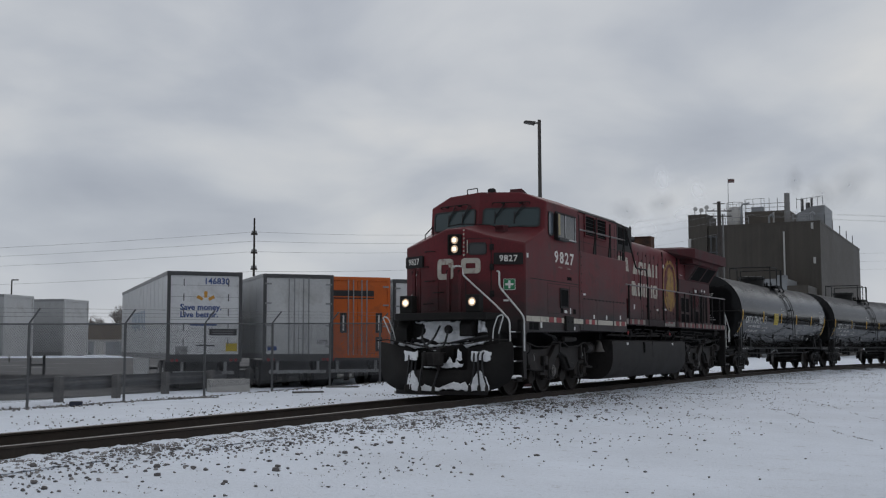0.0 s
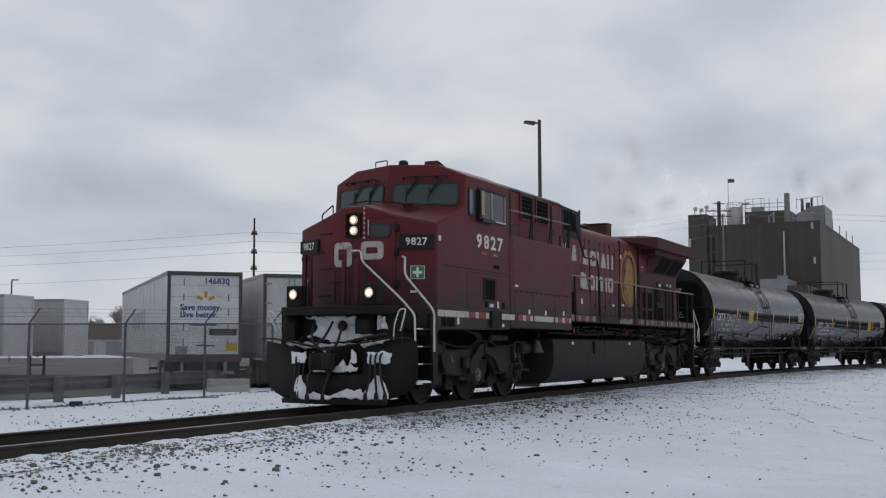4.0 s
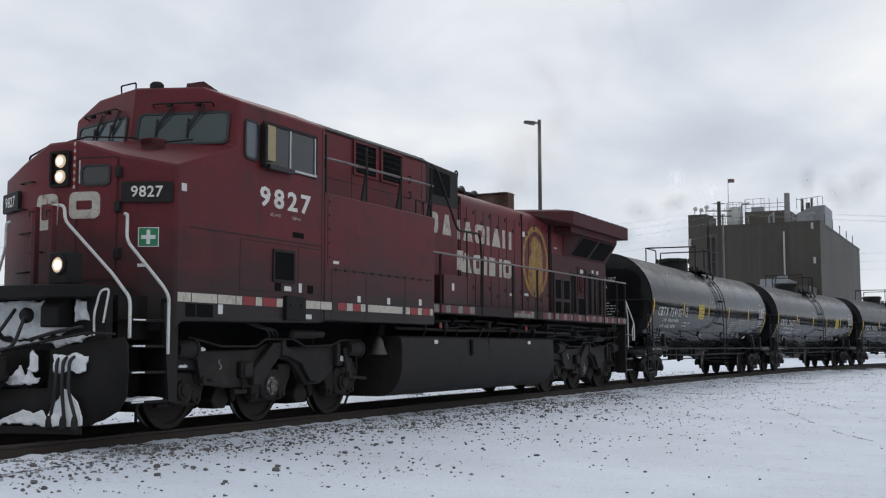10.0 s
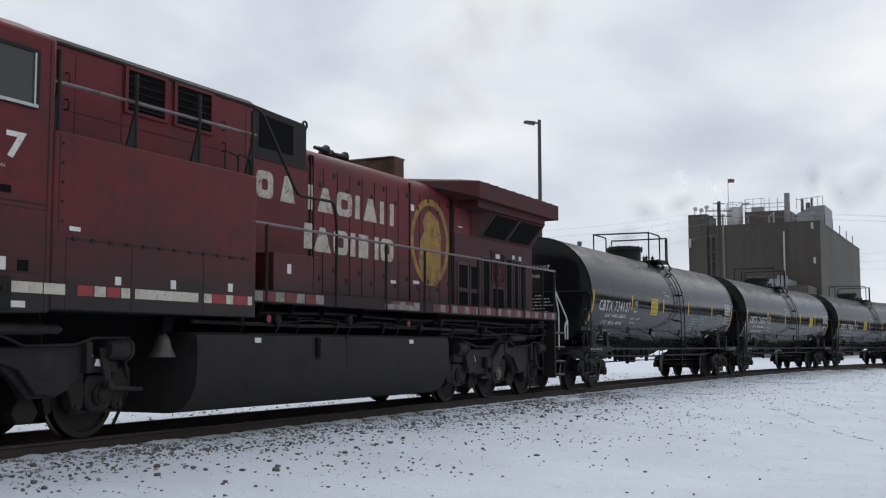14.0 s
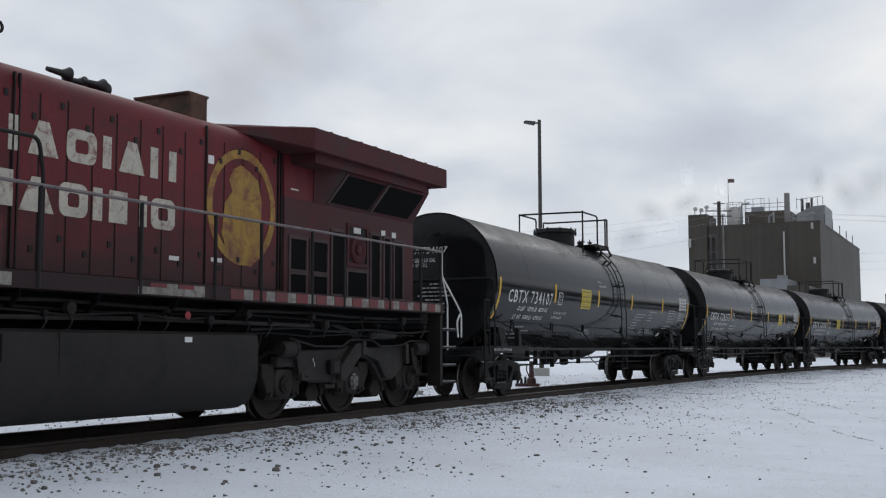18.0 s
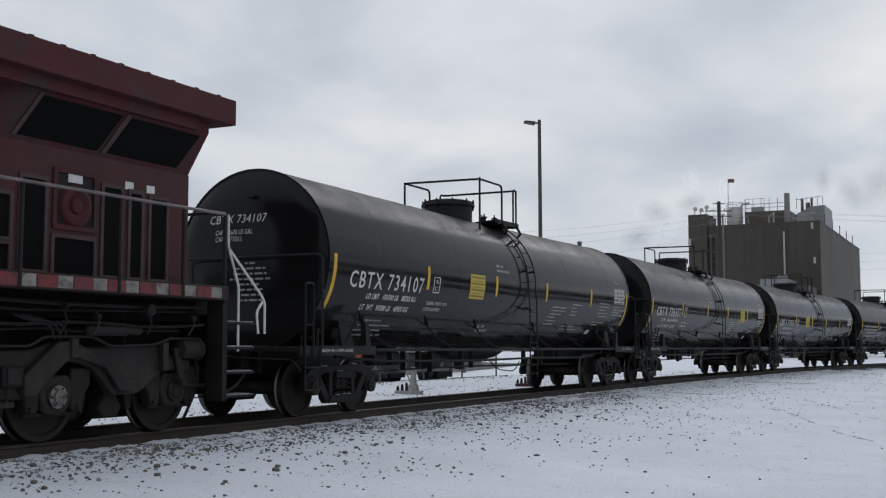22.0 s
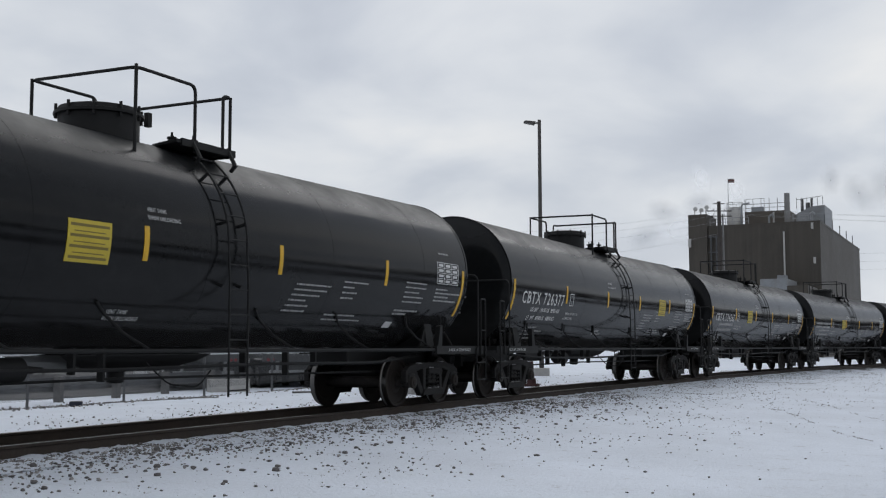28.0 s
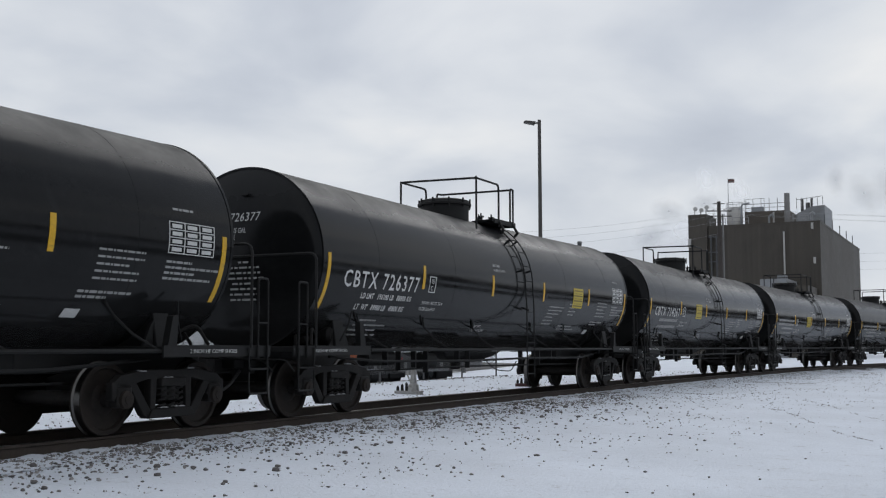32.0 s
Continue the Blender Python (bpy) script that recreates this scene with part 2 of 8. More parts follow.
# ---- the track's line, and how the train rolls along it ----
S = np.linspace(-60, 260, 1281)
TH = np.radians(26.3154 - 0.0486 * S + 0.002607 * np.clip(S, -60, 120) ** 2 + 0.6257 * np.clip(S - 120, 0, 200))
STEP = S[1] - S[0]
LX = np.concatenate([[0], np.cumsum((np.sin(TH[1:]) + np.sin(TH[:-1])) / 2 * STEP)])
LY = np.concatenate([[0], np.cumsum((np.cos(TH[1:]) + np.cos(TH[:-1])) / 2 * STEP)])
LX += -7.7219 - np.interp(0, S, LX)
LY += 8.7946 - np.interp(0, S, LY)


def line(s, side=0.0):
    """The point of the track's middle line at s, moved to the camera's side, and its heading."""
    x, y, h = np.interp(s, S, LX), np.interp(s, S, LY), np.interp(s, S, TH)
    return x + side * math.cos(h), y - side * math.sin(h), h


def rolled(t):
    """Where the train's front coupler is along the track at t seconds."""
    q = (t - 16) / 16
    return sum(c * q ** k for k, c in enumerate(U))


U = (-3.61622, -24.64796, -4.26814, 0.19187, 0.40393, -0.01226)
LOCO, CAR = 22.3925, 18.3273


def stand(t, k):
    """The pose of vehicle k, 0 for the locomotive, by its two trucks on the rails."""
    s0 = rolled(t) + (LOCO + (k - 1) * CAR if k else 0)
    c1, c2 = (2.5, 16.7) if k else (3.5, 18.8)
    a, b = line(s0 + c1), line(s0 + c2)
    h = math.atan2(b[1] - a[1], b[0] - a[0])
    return Matrix.Translation((a[0] - c1 * math.cos(h), a[1] - c1 * math.sin(h), 0)) @ Matrix.Rotation(h, 4, "Z")


# ---- ground ----
TRACK_X, TRACK_Y, TRACK_S = LX[::2], LY[::2], S[::2]


def beside(x, y):
    """Distance along the track and to the camera's side of it."""
    i = int(np.argmin((TRACK_X - x) ** 2 + (TRACK_Y - y) ** 2))
    h = TH[2 * i]
    return TRACK_S[i], (x - TRACK_X[i]) * math.cos(h) - (y - TRACK_Y[i]) * math.sin(h)


def smooth(a, b, x):
    t = min(max((x - a) / (b - a), 0), 1)
    return t * t * (3 - 2 * t)


def height(x, y):
    s, q = beside(x, y)
    if q > 0:
        z = -0.20 - 0.06 * smooth(0.9, 2.4, q) - 0.34 * smooth(2.0, 12.0, q) * (1 - smooth(16, 60, s))
    else:
        z = -0.20 - 0.02 * smooth(0.9, 2.5, -q)
        berm = smooth(26, 40, y) * (1 - smooth(48, 60, y))
        z += 0.16 * berm * smooth(3.5, 6.0, -q) * (1 - smooth(8.0, 9.5, -q))
        z -= 0.12 * smooth(7.5, 10.5, -q)
    if abs(q) < 0.85:
        z -= 0.05
    elif q > 0:
        z += 0.05 * (1 - smooth(1.0, 1.9, q))
    far = smooth(60, 200, math.hypot(x, y))
    bumps = 0.035 * noise.noise((x * 0.45, y * 0.45, 0)) + 0.014 * noise.noise((x * 1.9, y * 1.9, 3)) + 0.006 * noise.noise((x * 6, y * 6, 5))
    if abs(q) > 0.8:
        z += bumps * smooth(0.8, 2.0, abs(q)) * (1 - far) * (1.0 if q > 0 else 0.6)
    return z


def build_ground():
    def axis(stops):
        out = []
        for a, b, step in stops:
            out += list(np.arange(a, b, step))
        return out
    xs = axis([(-4000, -400, 400), (-400, -60, 30), (-60, -16, 2), (-16, -6, 0.5), (-6, 14, 0.2), (14, 40, 0.6), (40, 120, 4), (120, 400, 30), (400, 4001, 400)])
    ys = axis([(-4000, -400, 400), (-400, -40, 30), (-40, 4, 2), (4, 7, 0.5), (7, 32, 0.2), (32, 60, 0.6), (60, 130, 4), (130, 400, 30), (400, 4001, 400)])
    pts = [(x, y, height(x, y)) for y in ys for x in xs]
    n = len(xs)
    faces = [(j * n + i, j * n + i + 1, (j + 1) * n + i + 1, (j + 1) * n + i) for j in range(len(ys) - 1) for i in range(n - 1)]
    me = bpy.data.meshes.new("ground")
    me.from_pydata([tuple(p) for p in pts], [], faces)
    me.materials.append(SNOW)
    me.shade_smooth()
    return tagged(new("ground", me), "snow-covered gravel ground beside the railway track", "ground", kind="structure")


ground = build_ground()


def build_track():
    rails = tagged(new("track"), "single railway track with rusty rails in snow", "railway track", kind="structure")
    half = [(-0.076, -0.18), (-0.076, -0.168), (-0.012, -0.150), (-0.010, -0.045), (-0.036, -0.034), (-0.037, -0.006), (-0.028, 0.0)]
    section = half + [(-y, z) for y, z in reversed(half)]
    for side, label in ((0.755, "near rusty rail with a bright running edge"), (-0.755, "far rusty rail with a bright running edge")):
        bm = mesh()
        rings = []
        for s in np.arange(-40, 150, 1.0):
            x, y, h = line(s, side)
            c, d = math.cos(h), -math.sin(h)
            rings.append([(x + q * c, y + q * d, z) for q, z in section])
        rows = [[bm.verts.new(p) for p in r] for r in rings]
        for a, b in zip(rows, rows[1:]):
            for i in range(len(section)):
                j = (i + 1) % len(section)
                f = bm.faces.new((a[i], a[j], b[j], b[i]))
                f.material_index = 1 if i in (5, 6, 7) else 0
        part("rail", bm, [RUST_RAIL, SHINY], rails, label)
    return rails


track = build_track()


# ---- paints ----
WHITE_TAPE = material("dusty_white_tape", (0.48, 0.45, 0.38), 0.5, var=0.15, scale=6, grain=60, bump=0.03, dirt=(0.22, 0.20, 0.18), amount=0.3, dirt_scale=9)
RED_TAPE = material("red_reflective_tape", (0.25, 0.022, 0.027), 0.5, var=0.25, scale=6, grain=60, bump=0.03)
CREAM = material("worn_cream_lettering", (0.44, 0.41, 0.35), 0.6, var=0.15, scale=4, grain=30, bump=0.05, dirt=(0.14, 0.035, 0.035), amount=0.35, dirt_scale=7)
NUMWHITE = material("painted_white_numerals", (0.66, 0.64, 0.60), 0.55, var=0.1, scale=5, grain=40, bump=0.03, dirt=(0.30, 0.2, 0.19), amount=0.2, dirt_scale=12)
YELLOW = material("flaking_yellow_emblem", (0.30, 0.175, 0.026), 0.6, var=0.2, scale=3, grain=25, bump=0.06, dirt=(0.16, 0.05, 0.025), amount=0.55, dirt_scale=3.5)
SEAM = material("dark_door_gap", (0.012, 0.010, 0.010), 0.8, var=0.2, bump=0.0)
# screens and openings; on the underframe its near-black paints in the shade
VOID = material("dark_screen_mesh_and_sill_shade", (0.006, 0.006, 0.0065), 0.9, var=0.3, scale=6, grain=120, bump=0.3, spec=0.1)
RAILWHITE = material("chipped_white_handrail_paint", (0.62, 0.62, 0.60), 0.45, var=0.12, scale=8, grain=60, bump=0.05, dirt=(0.2, 0.18, 0.16), amount=0.25, dirt_scale=14)
RAILGREY = material("scuffed_grey_handrail", (0.14, 0.12, 0.12), 0.5, var=0.3, scale=4, grain=50, bump=0.08, dirt=(0.06, 0.03, 0.03), amount=0.3)
SOOT = material("sooty_dark_grey_panel", (0.0155, 0.0135, 0.0135), 0.65, spec=0.25, var=0.3, scale=2, grain=30, bump=0.1, dirt=(0.012, 0.0105, 0.0105), amount=0.4)
RUST = material("rusted_exhaust_steel", (0.085, 0.042, 0.026), 0.85, var=0.35, scale=3, grain=35, bump=0.3, dirt=(0.03, 0.02, 0.016), amount=0.5)
WHEEL = material("worn_wheel_steel", (0.021, 0.017, 0.0148), 0.7, spec=0.2, var=0.35, scale=3, grain=25, bump=0.2, dirt=(0.024, 0.019, 0.016), amount=0.4)
TREAD = material("polished_wheel_tread", (0.13, 0.125, 0.12), 0.35, metal=1.0, var=0.2, scale=4, grain=50, bump=0.03)
PACKED = material("packed_snow", (0.82, 0.83, 0.85), 0.8, var=0.08, scale=5, grain=30, bump=0.6, depth=0.02, dirt=(0.5, 0.5, 0.52), amount=0.15, dirt_scale=6)
RUBBER = material("black_rubber", (0.014, 0.014, 0.015), 0.55, var=0.3, scale=5, grain=60, bump=0.1)
SHADE_TAN = material("tan_window_shade", (0.34, 0.28, 0.15), 0.6, var=0.1, scale=5, grain=40, bump=0.05)
ALU = material("brushed_window_frame", (0.45, 0.45, 0.45), 0.4, metal=0.8, var=0.15, scale=6, grain=60, bump=0.03)
GREEN = material("green_sign", (0.01, 0.16, 0.06), 0.4, var=0.1, scale=6, grain=60, bump=0.02)
CLEANWHITE = material("white_sticker", (0.62, 0.62, 0.60), 0.5, var=0.1, scale=8, grain=60, bump=0.02)
GLASS_CAB = pane("tinted_cab_glass", (0.028, 0.048, 0.05), 0.06)
GLASS_SIDE = pane("dark_side_glass", (0.02, 0.022, 0.024))
GLASS_BLUE = pane("blue_side_glass", (0.09, 0.105, 0.125), 0.10)
LAMP = glow("lit_headlamp", (1.0, 0.88, 0.70), 1.25)
LAMP_RIM = glow("lit_lamp_reflector", (0.62, 0.47, 0.33), 0.62)
DUSTY = material("dust_filmed_maroon_paint", (0.068, 0.030, 0.032), 0.65, spec=0.2, var=0.25, scale=1.1, grain=22, bump=0.08, dirt=(0.085, 0.022, 0.024), amount=0.35, dirt_scale=0.9)
SCREENFRAME = material("dusty_screen_frame", (0.075, 0.052, 0.052), 0.7, spec=0.2, var=0.25, scale=3, grain=30, bump=0.08)
MAROON_DARK = material("maroon_wing_paint", (0.074, 0.021, 0.024), 0.7, spec=0.2, var=0.25, scale=0.9, grain=22, bump=0.08, dirt=(0.05, 0.035, 0.035), amount=0.45, dirt_scale=1.3)
STENCIL = material("white_stencil_paint", (0.55, 0.55, 0.54), 0.5, var=0.1, scale=6, grain=50, bump=0.02, dirt=(0.2, 0.2, 0.2), amount=0.2, dirt_scale=10)
YELLOW_TAPE = material("yellow_reflective_tape", (0.62, 0.36, 0.015), 0.4, var=0.12, scale=6, grain=50, bump=0.02, dirt=(0.3, 0.18, 0.03), amount=0.2, dirt_scale=6)
YELLOW_SIGN = material("yellow_placard", (0.50, 0.38, 0.03), 0.45, var=0.1, scale=6, grain=50, bump=0.02)
PLACARD_INK = material("placard_ink", (0.16, 0.12, 0.02), 0.5, var=0.1, bump=0.0)
DIRTY_TAPE = material("grimy_white_tape", (0.20, 0.185, 0.165), 0.6, var=0.3, scale=5, grain=40, bump=0.03, dirt=(0.06, 0.045, 0.042), amount=0.5, dirt_scale=6)
DIRTY_RED = material("grimy_red_tape", (0.13, 0.017, 0.02), 0.6, var=0.3, scale=5, grain=40, bump=0.03, dirt=(0.04, 0.018, 0.018), amount=0.4, dirt_scale=6)
DECK = material("grimy_maroon_walkway_edge", (0.022, 0.012, 0.0125), 0.65, spec=0.25, var=0.3, scale=2, grain=30, bump=0.1)
STENCIL_FINE = material("fine_white_stencil_paint", (0.30, 0.30, 0.295), 0.5, var=0.1, scale=6, grain=50, bump=0.02)
CARTRUCK = material("grimy_car_truck_steel", (0.0105, 0.0098, 0.0095), 0.7, spec=0.22, var=0.35, scale=2, grain=28, bump=0.3, dirt=(0.022, 0.02, 0.019), amount=0.3)
FROST = material("thin_dirty_frost", (0.30, 0.30, 0.31), 0.8, var=0.3, scale=8, grain=50, bump=0.3, dirt=(0.05, 0.05, 0.05), amount=0.5, dirt_scale=20)
CARBLACK = material("dusty_black_car_frame", (0.009, 0.009, 0.009), 0.6, spec=0.25, var=0.3, scale=2, grain=30, bump=0.15, dirt=(0.014, 0.013, 0.0125), amount=0.3)


def rounded(u0, u1, v0, v1, r=0.05, n=4):
    out = []
    for cu, cv, a in ((u1 - r, v1 - r, 0), (u0 + r, v1 - r, 90), (u0 + r, v0 + r, 180), (u1 - r, v0 + r, 270)):
        for i in range(n + 1):
            q = radians(a + 90 * i / n)
            out.append((cu + r * math.cos(q), cv + r * math.sin(q)))
    return out


def slab(bm, outline, put, d0, d1, mi=0):
    """A plate with that outline; put(u, v, d) takes a point on the face, and d off it, to its place."""
    a = [bm.verts.new(put(u, v, d0)) for u, v in outline]
    b = [bm.verts.new(put(u, v, d1)) for u, v in outline]
    n = len(outline)
    for i in range(n):
        bm.faces.new((a[i], a[(i + 1) % n], b[(i + 1) % n], b[i])).material_index = mi
    bm.faces.new(a[::-1]).material_index = mi
    bm.faces.new(b).material_index = mi
    return bm


def ring(bm, outer, inner, put, d0, d1, mi=0):
    n = len(outer)
    rows = [[bm.verts.new(put(u, v, d)) for u, v in o] for o, d in ((outer, d0), (outer, d1), (inner, d1), (inner, d0))]
    for a, b in zip(rows, rows[1:] + rows[:1]):
        for i in range(n):
            bm.faces.new((a[i], a[(i + 1) % n], b[(i + 1) % n], b[i])).material_index = mi
    return bm




# ---- the lot, fence and plant beyond the track ----
TRAILER_WHITE = material("scuffed_white_trailer_skin", (0.62, 0.63, 0.64), 0.45, var=0.08, scale=0.8, grain=12, bump=0.03, dirt=(0.48, 0.48, 0.48), amount=0.25, dirt_scale=0.8)
TRAILER_GREY = material("dull_aluminium_trailer_skin", (0.42, 0.43, 0.44), 0.45, var=0.12, scale=0.9, grain=12, bump=0.03, dirt=(0.33, 0.33, 0.33), amount=0.3, dirt_scale=0.8)
TRAILER_PALE = material("chalky_grey_trailer_doors", (0.50, 0.51, 0.51), 0.5, var=0.1, scale=0.9, grain=12, bump=0.03, dirt=(0.38, 0.38, 0.37), amount=0.3, dirt_scale=0.8)
ORANGE = material("orange_trailer_doors", (0.52, 0.105, 0.012), 0.45, var=0.1, scale=0.9, grain=14, bump=0.03, dirt=(0.30, 0.075, 0.02), amount=0.25)
GREYTRIM = material("dark_grey_trim", (0.06, 0.062, 0.065), 0.5, var=0.2, scale=2, grain=30, bump=0.05)
STEEL = material("galvanised_steel", (0.30, 0.305, 0.31), 0.55, metal=0.4, var=0.2, scale=2, grain=30, bump=0.06, dirt=(0.17, 0.17, 0.17), amount=0.3)
TIMBER = material("weathered_timber", (0.15, 0.145, 0.14), 0.85, var=0.25, scale=3, grain=30, bump=0.3)
POLEWOOD = material("dark_pole_wood", (0.045, 0.038, 0.034), 0.85, var=0.25, scale=2, grain=30, bump=0.3)
BRONZE = material("dark_bronze_pole", (0.055, 0.05, 0.047), 0.5, var=0.15, scale=2, grain=30, bump=0.03)
BLUEINK = material("blue_vinyl", (0.03, 0.07, 0.22), 0.45, var=0.1, bump=0.0)
GOLDINK = material("gold_vinyl", (0.55, 0.27, 0.04), 0.45, var=0.1, bump=0.0)
BLACKINK = material("black_vinyl", (0.02, 0.02, 0.022), 0.45, var=0.1, bump=0.0)
TANWALL = material("tan_fascia", (0.125, 0.102, 0.08), 0.7, var=0.12, scale=0.5, grain=8, bump=0.05)
PALEWALL = material("pale_wall", (0.42, 0.41, 0.39), 0.7, var=0.1, scale=0.5, grain=8, bump=0.05)
ROOFWHITE = material("pale_metal_sheet", (0.22, 0.23, 0.24), 0.5, var=0.12, scale=0.6, grain=6, bump=0.05, dirt=(0.17, 0.165, 0.16), amount=0.3, dirt_scale=0.5)
DARKWOOD = material("dark_far_branches", (0.045, 0.04, 0.036), 0.9, var=0.2, bump=0.0)
TWIG = material("bare_twigs", (0.15, 0.135, 0.125), 0.9, var=0.2, bump=0.0)
ORANGE_FAR = material("orange_machine_paint", (0.5, 0.10, 0.02), 0.5, var=0.1, bump=0.0)


def ribbed(name, base):
    """Ribbed metal cladding: vertical ribs in relief, streaked by weather."""
    m = material(name, base, 0.65, var=0.14, scale=0.12, grain=1.4, bump=0.0, dirt=tuple(c * 0.72 for c in base), amount=0.35, dirt_scale=0.16)
    t = m.node_tree
    bsdf = t.nodes["Principled BSDF"]
    co = t.nodes.new("ShaderNodeTexCoord").outputs["Object"]
    mp = node(t, "ShaderNodeMapping", Vector=co, Scale=(1.0, 1.0, 0.03))
    streak = node(t, "ShaderNodeTexNoise", Vector=mp.outputs[0], Scale=1.1, Detail=6.0, Roughness=0.7).outputs[0]
    old = bsdf.inputs["Base Color"].links[0].from_socket
    t.links.new(mix(t, ramp(t, streak, [(0.42, 0.0), (0.68, 0.75)]), old, tuple(c * 1.32 for c in base)), bsdf.inputs["Base Color"])
    wave = t.nodes.new("ShaderNodeTexWave")
    wave.bands_direction = "DIAGONAL"
    w2 = node(t, "ShaderNodeMapping", Vector=co, Scale=(1.0, 1.0, 0.0))
    t.links.new(w2.outputs[0], wave.inputs["Vector"])
    wave.inputs["Scale"].default_value = 1.2
    b = node(t, "ShaderNodeBump", Height=wave.outputs[1], Strength=0.6, Distance=0.04)
    t.links.new(b.outputs[0], bsdf.inputs["Normal"])
    return m


CLADDING = ribbed("brown_ribbed_cladding", (0.050, 0.0425, 0.0335))
NAVY = material("dark_navy_plastic", (0.012, 0.016, 0.035), 0.5, var=0.2, bump=0.02)
FENCEGREY = material("weathered_fence_steel", (0.11, 0.112, 0.115), 0.6, metal=0.2, var=0.2, scale=2, grain=30, bump=0.05)
RAILSTEEL = material("dull_guardrail_steel", (0.125, 0.128, 0.132), 0.55, metal=0.3, var=0.25, scale=1.5, grain=30, bump=0.06, dirt=(0.08, 0.078, 0.075), amount=0.35)
FADEDINK = material("faded_blue_vinyl", (0.30, 0.36, 0.45), 0.5, var=0.2, scale=3, bump=0.0)
PENTBROWN = material("brown_penthouse_sheet", (0.085, 0.072, 0.058), 0.7, var=0.2, scale=0.6, grain=8, bump=0.05)
FLUE = material("weathered_flue_steel", (0.17, 0.165, 0.16), 0.6, var=0.15, scale=1, grain=10, bump=0.05)
ROADTAR = material("damp_road_asphalt", (0.038, 0.038, 0.04), 0.75, spec=0.2, var=0.25, scale=0.3, grain=25, bump=0.2, dirt=(0.10, 0.10, 0.105), amount=0.2, dirt_scale=0.3)
LOT = -0.33


def build_lot():
    bm = mesh()
    pts = [(-120, 34.5), (-12.6, 30.2), (-10.4, 33.6), (-8.1, 41), (-4.8, 52), (1.0, 66), (8, 100), (-20, 176), (-120, 176)]
    bm.faces.new([bm.verts.new((x, y, -0.325)) for x, y in pts])
    return tagged(part("pavement", bm, ASPHALT), "wet asphalt lot with patches of snow", "pavement", kind="structure")


lot = build_lot()


def build_trailer(x, y, turn, skin, doors, label, style):
    """A box trailer: local x across the rear, y forward, z up from the lot."""
    t = thing("semi_trailer", Matrix.Translation((x, y, LOT)) @ Matrix.Rotation(radians(turn), 4, "Z"), label, "semi trailer", "parked semi trailers")
    W, L, Z0, Z1 = 2.6, 16.1, 1.12, 4.1
    body = part("body", box(mesh(), 0, W, 0.06, L, Z0, Z1), skin, t, "box body with riveted side panels", bevel=0.02)
    for i in range(13):
        part("panel_joint", box(mesh(), -0.012, 0.0, 1.2 + i * 1.2, 1.23 + i * 1.2, Z0 + 0.15, Z1 - 0.12), skin, body)
    part("top_rail", box(mesh(), -0.02, 0.05, 0.06, L, Z1 - 0.12, Z1 + 0.01), STEEL, body)
    part("bottom_rail", box(mesh(), -0.02, 0.05, 0.06, L, Z0 - 0.06, Z0 + 0.14), STEEL, body)
    fr = part("rear_frame", ring(mesh(), [(0, Z0 - 0.05), (W, Z0 - 0.05), (W, Z1 + 0.01), (0, Z1 + 0.01)], [(0.11, Z0 + 0.1), (W - 0.11, Z0 + 0.1), (W - 0.11, Z1 - 0.13), (0.11, Z1 - 0.13)], lambda u, v, d: (u, -d + 0.06, v), 0.0, 0.09), {"orange": ORANGE, "nose": TRAILER_WHITE}.get(style, GREYTRIM), t, "end frame")
    mid = W / 2
    for a, b in ((0.11, mid - 0.005), (mid + 0.005, W - 0.11)) if style not in ("roll", "nose") else ((0.11, W - 0.11),):
        d = part("door", box(mesh(), a, b, 0.0, 0.07, Z0 + 0.1, Z1 - 0.13), doors, t, "rear door", bevel=0.008)
        if style in ("swing", "orange"):
            for u in ((a + 0.14, b - 0.16) if a < 1 else (a + 0.16, b - 0.14))[1 if a < 1 else 0:][:1] + ((b - 0.36,) if a < 1 else (a + 0.36,)):
                part("lock_rod", rod(mesh(), (u, -0.03, Z0 + 0.05), (u, -0.03, Z1 - 0.1), 0.022, 6), STEEL, d)
            for z in (Z0 + 0.35, Z0 + 1.1, Z0 + 1.9, Z0 + 2.6):
                part("hinge", box(mesh(), a - 0.05 if a < 1 else b - 0.18, a + 0.18 if a < 1 else b + 0.05, -0.04, 0.0, z, z + 0.06), STEEL, d)
        elif style == "roll":
            for i in range(1, 7):
                part("slat_joint", box(mesh(), a, b, -0.004, 0.0, Z0 + 0.1 + i * 0.4, Z0 + 0.112 + i * 0.4), STEEL, d)
            for u in (0.55, 2.1):
                for i in range(5):
                    part("strap", box(mesh(), u, u + 0.03, -0.012, 0.0, Z0 + 0.4 + i * 0.52, Z0 + 0.65 + i * 0.52), GREYTRIM, d)
    if style != "nose":
        bump = part("underride_guard", box(mesh(), 0.25, W - 0.25, 0.02, 0.12, 0.52, 0.64), STEEL, t, "rear underride guard")
        for u in (0.55, W - 0.55):
            part("guard_post", box(mesh(), u - 0.05, u + 0.05, 0.05, 0.13, 0.6, Z0), STEEL, bump)
        part("sill", box(mesh(), 0, W, 0.0, 0.12, Z0 - 0.16, Z0 - 0.04), GREYTRIM, t)
        for i in range(10):
            part("tape", box(mesh(), 0.12 + i * 0.24, 0.34 + i * 0.24, -0.006, 0.0, Z0 - 0.03, Z0 + 0.03), (RED_TAPE, WHITE_TAPE)[i % 2], t)
        for u in (0.2, 0.36, W - 0.36, W - 0.2):
            part("tail_lamp", lathe(mesh(), [(-0.02, 0.01), (-0.02, 0.055), (0.02, 0.06)], "y", (u, 0, Z0 - 0.1), 12), RED_TAPE, t)
    back = 0.0 if style != "nose" else 12.2
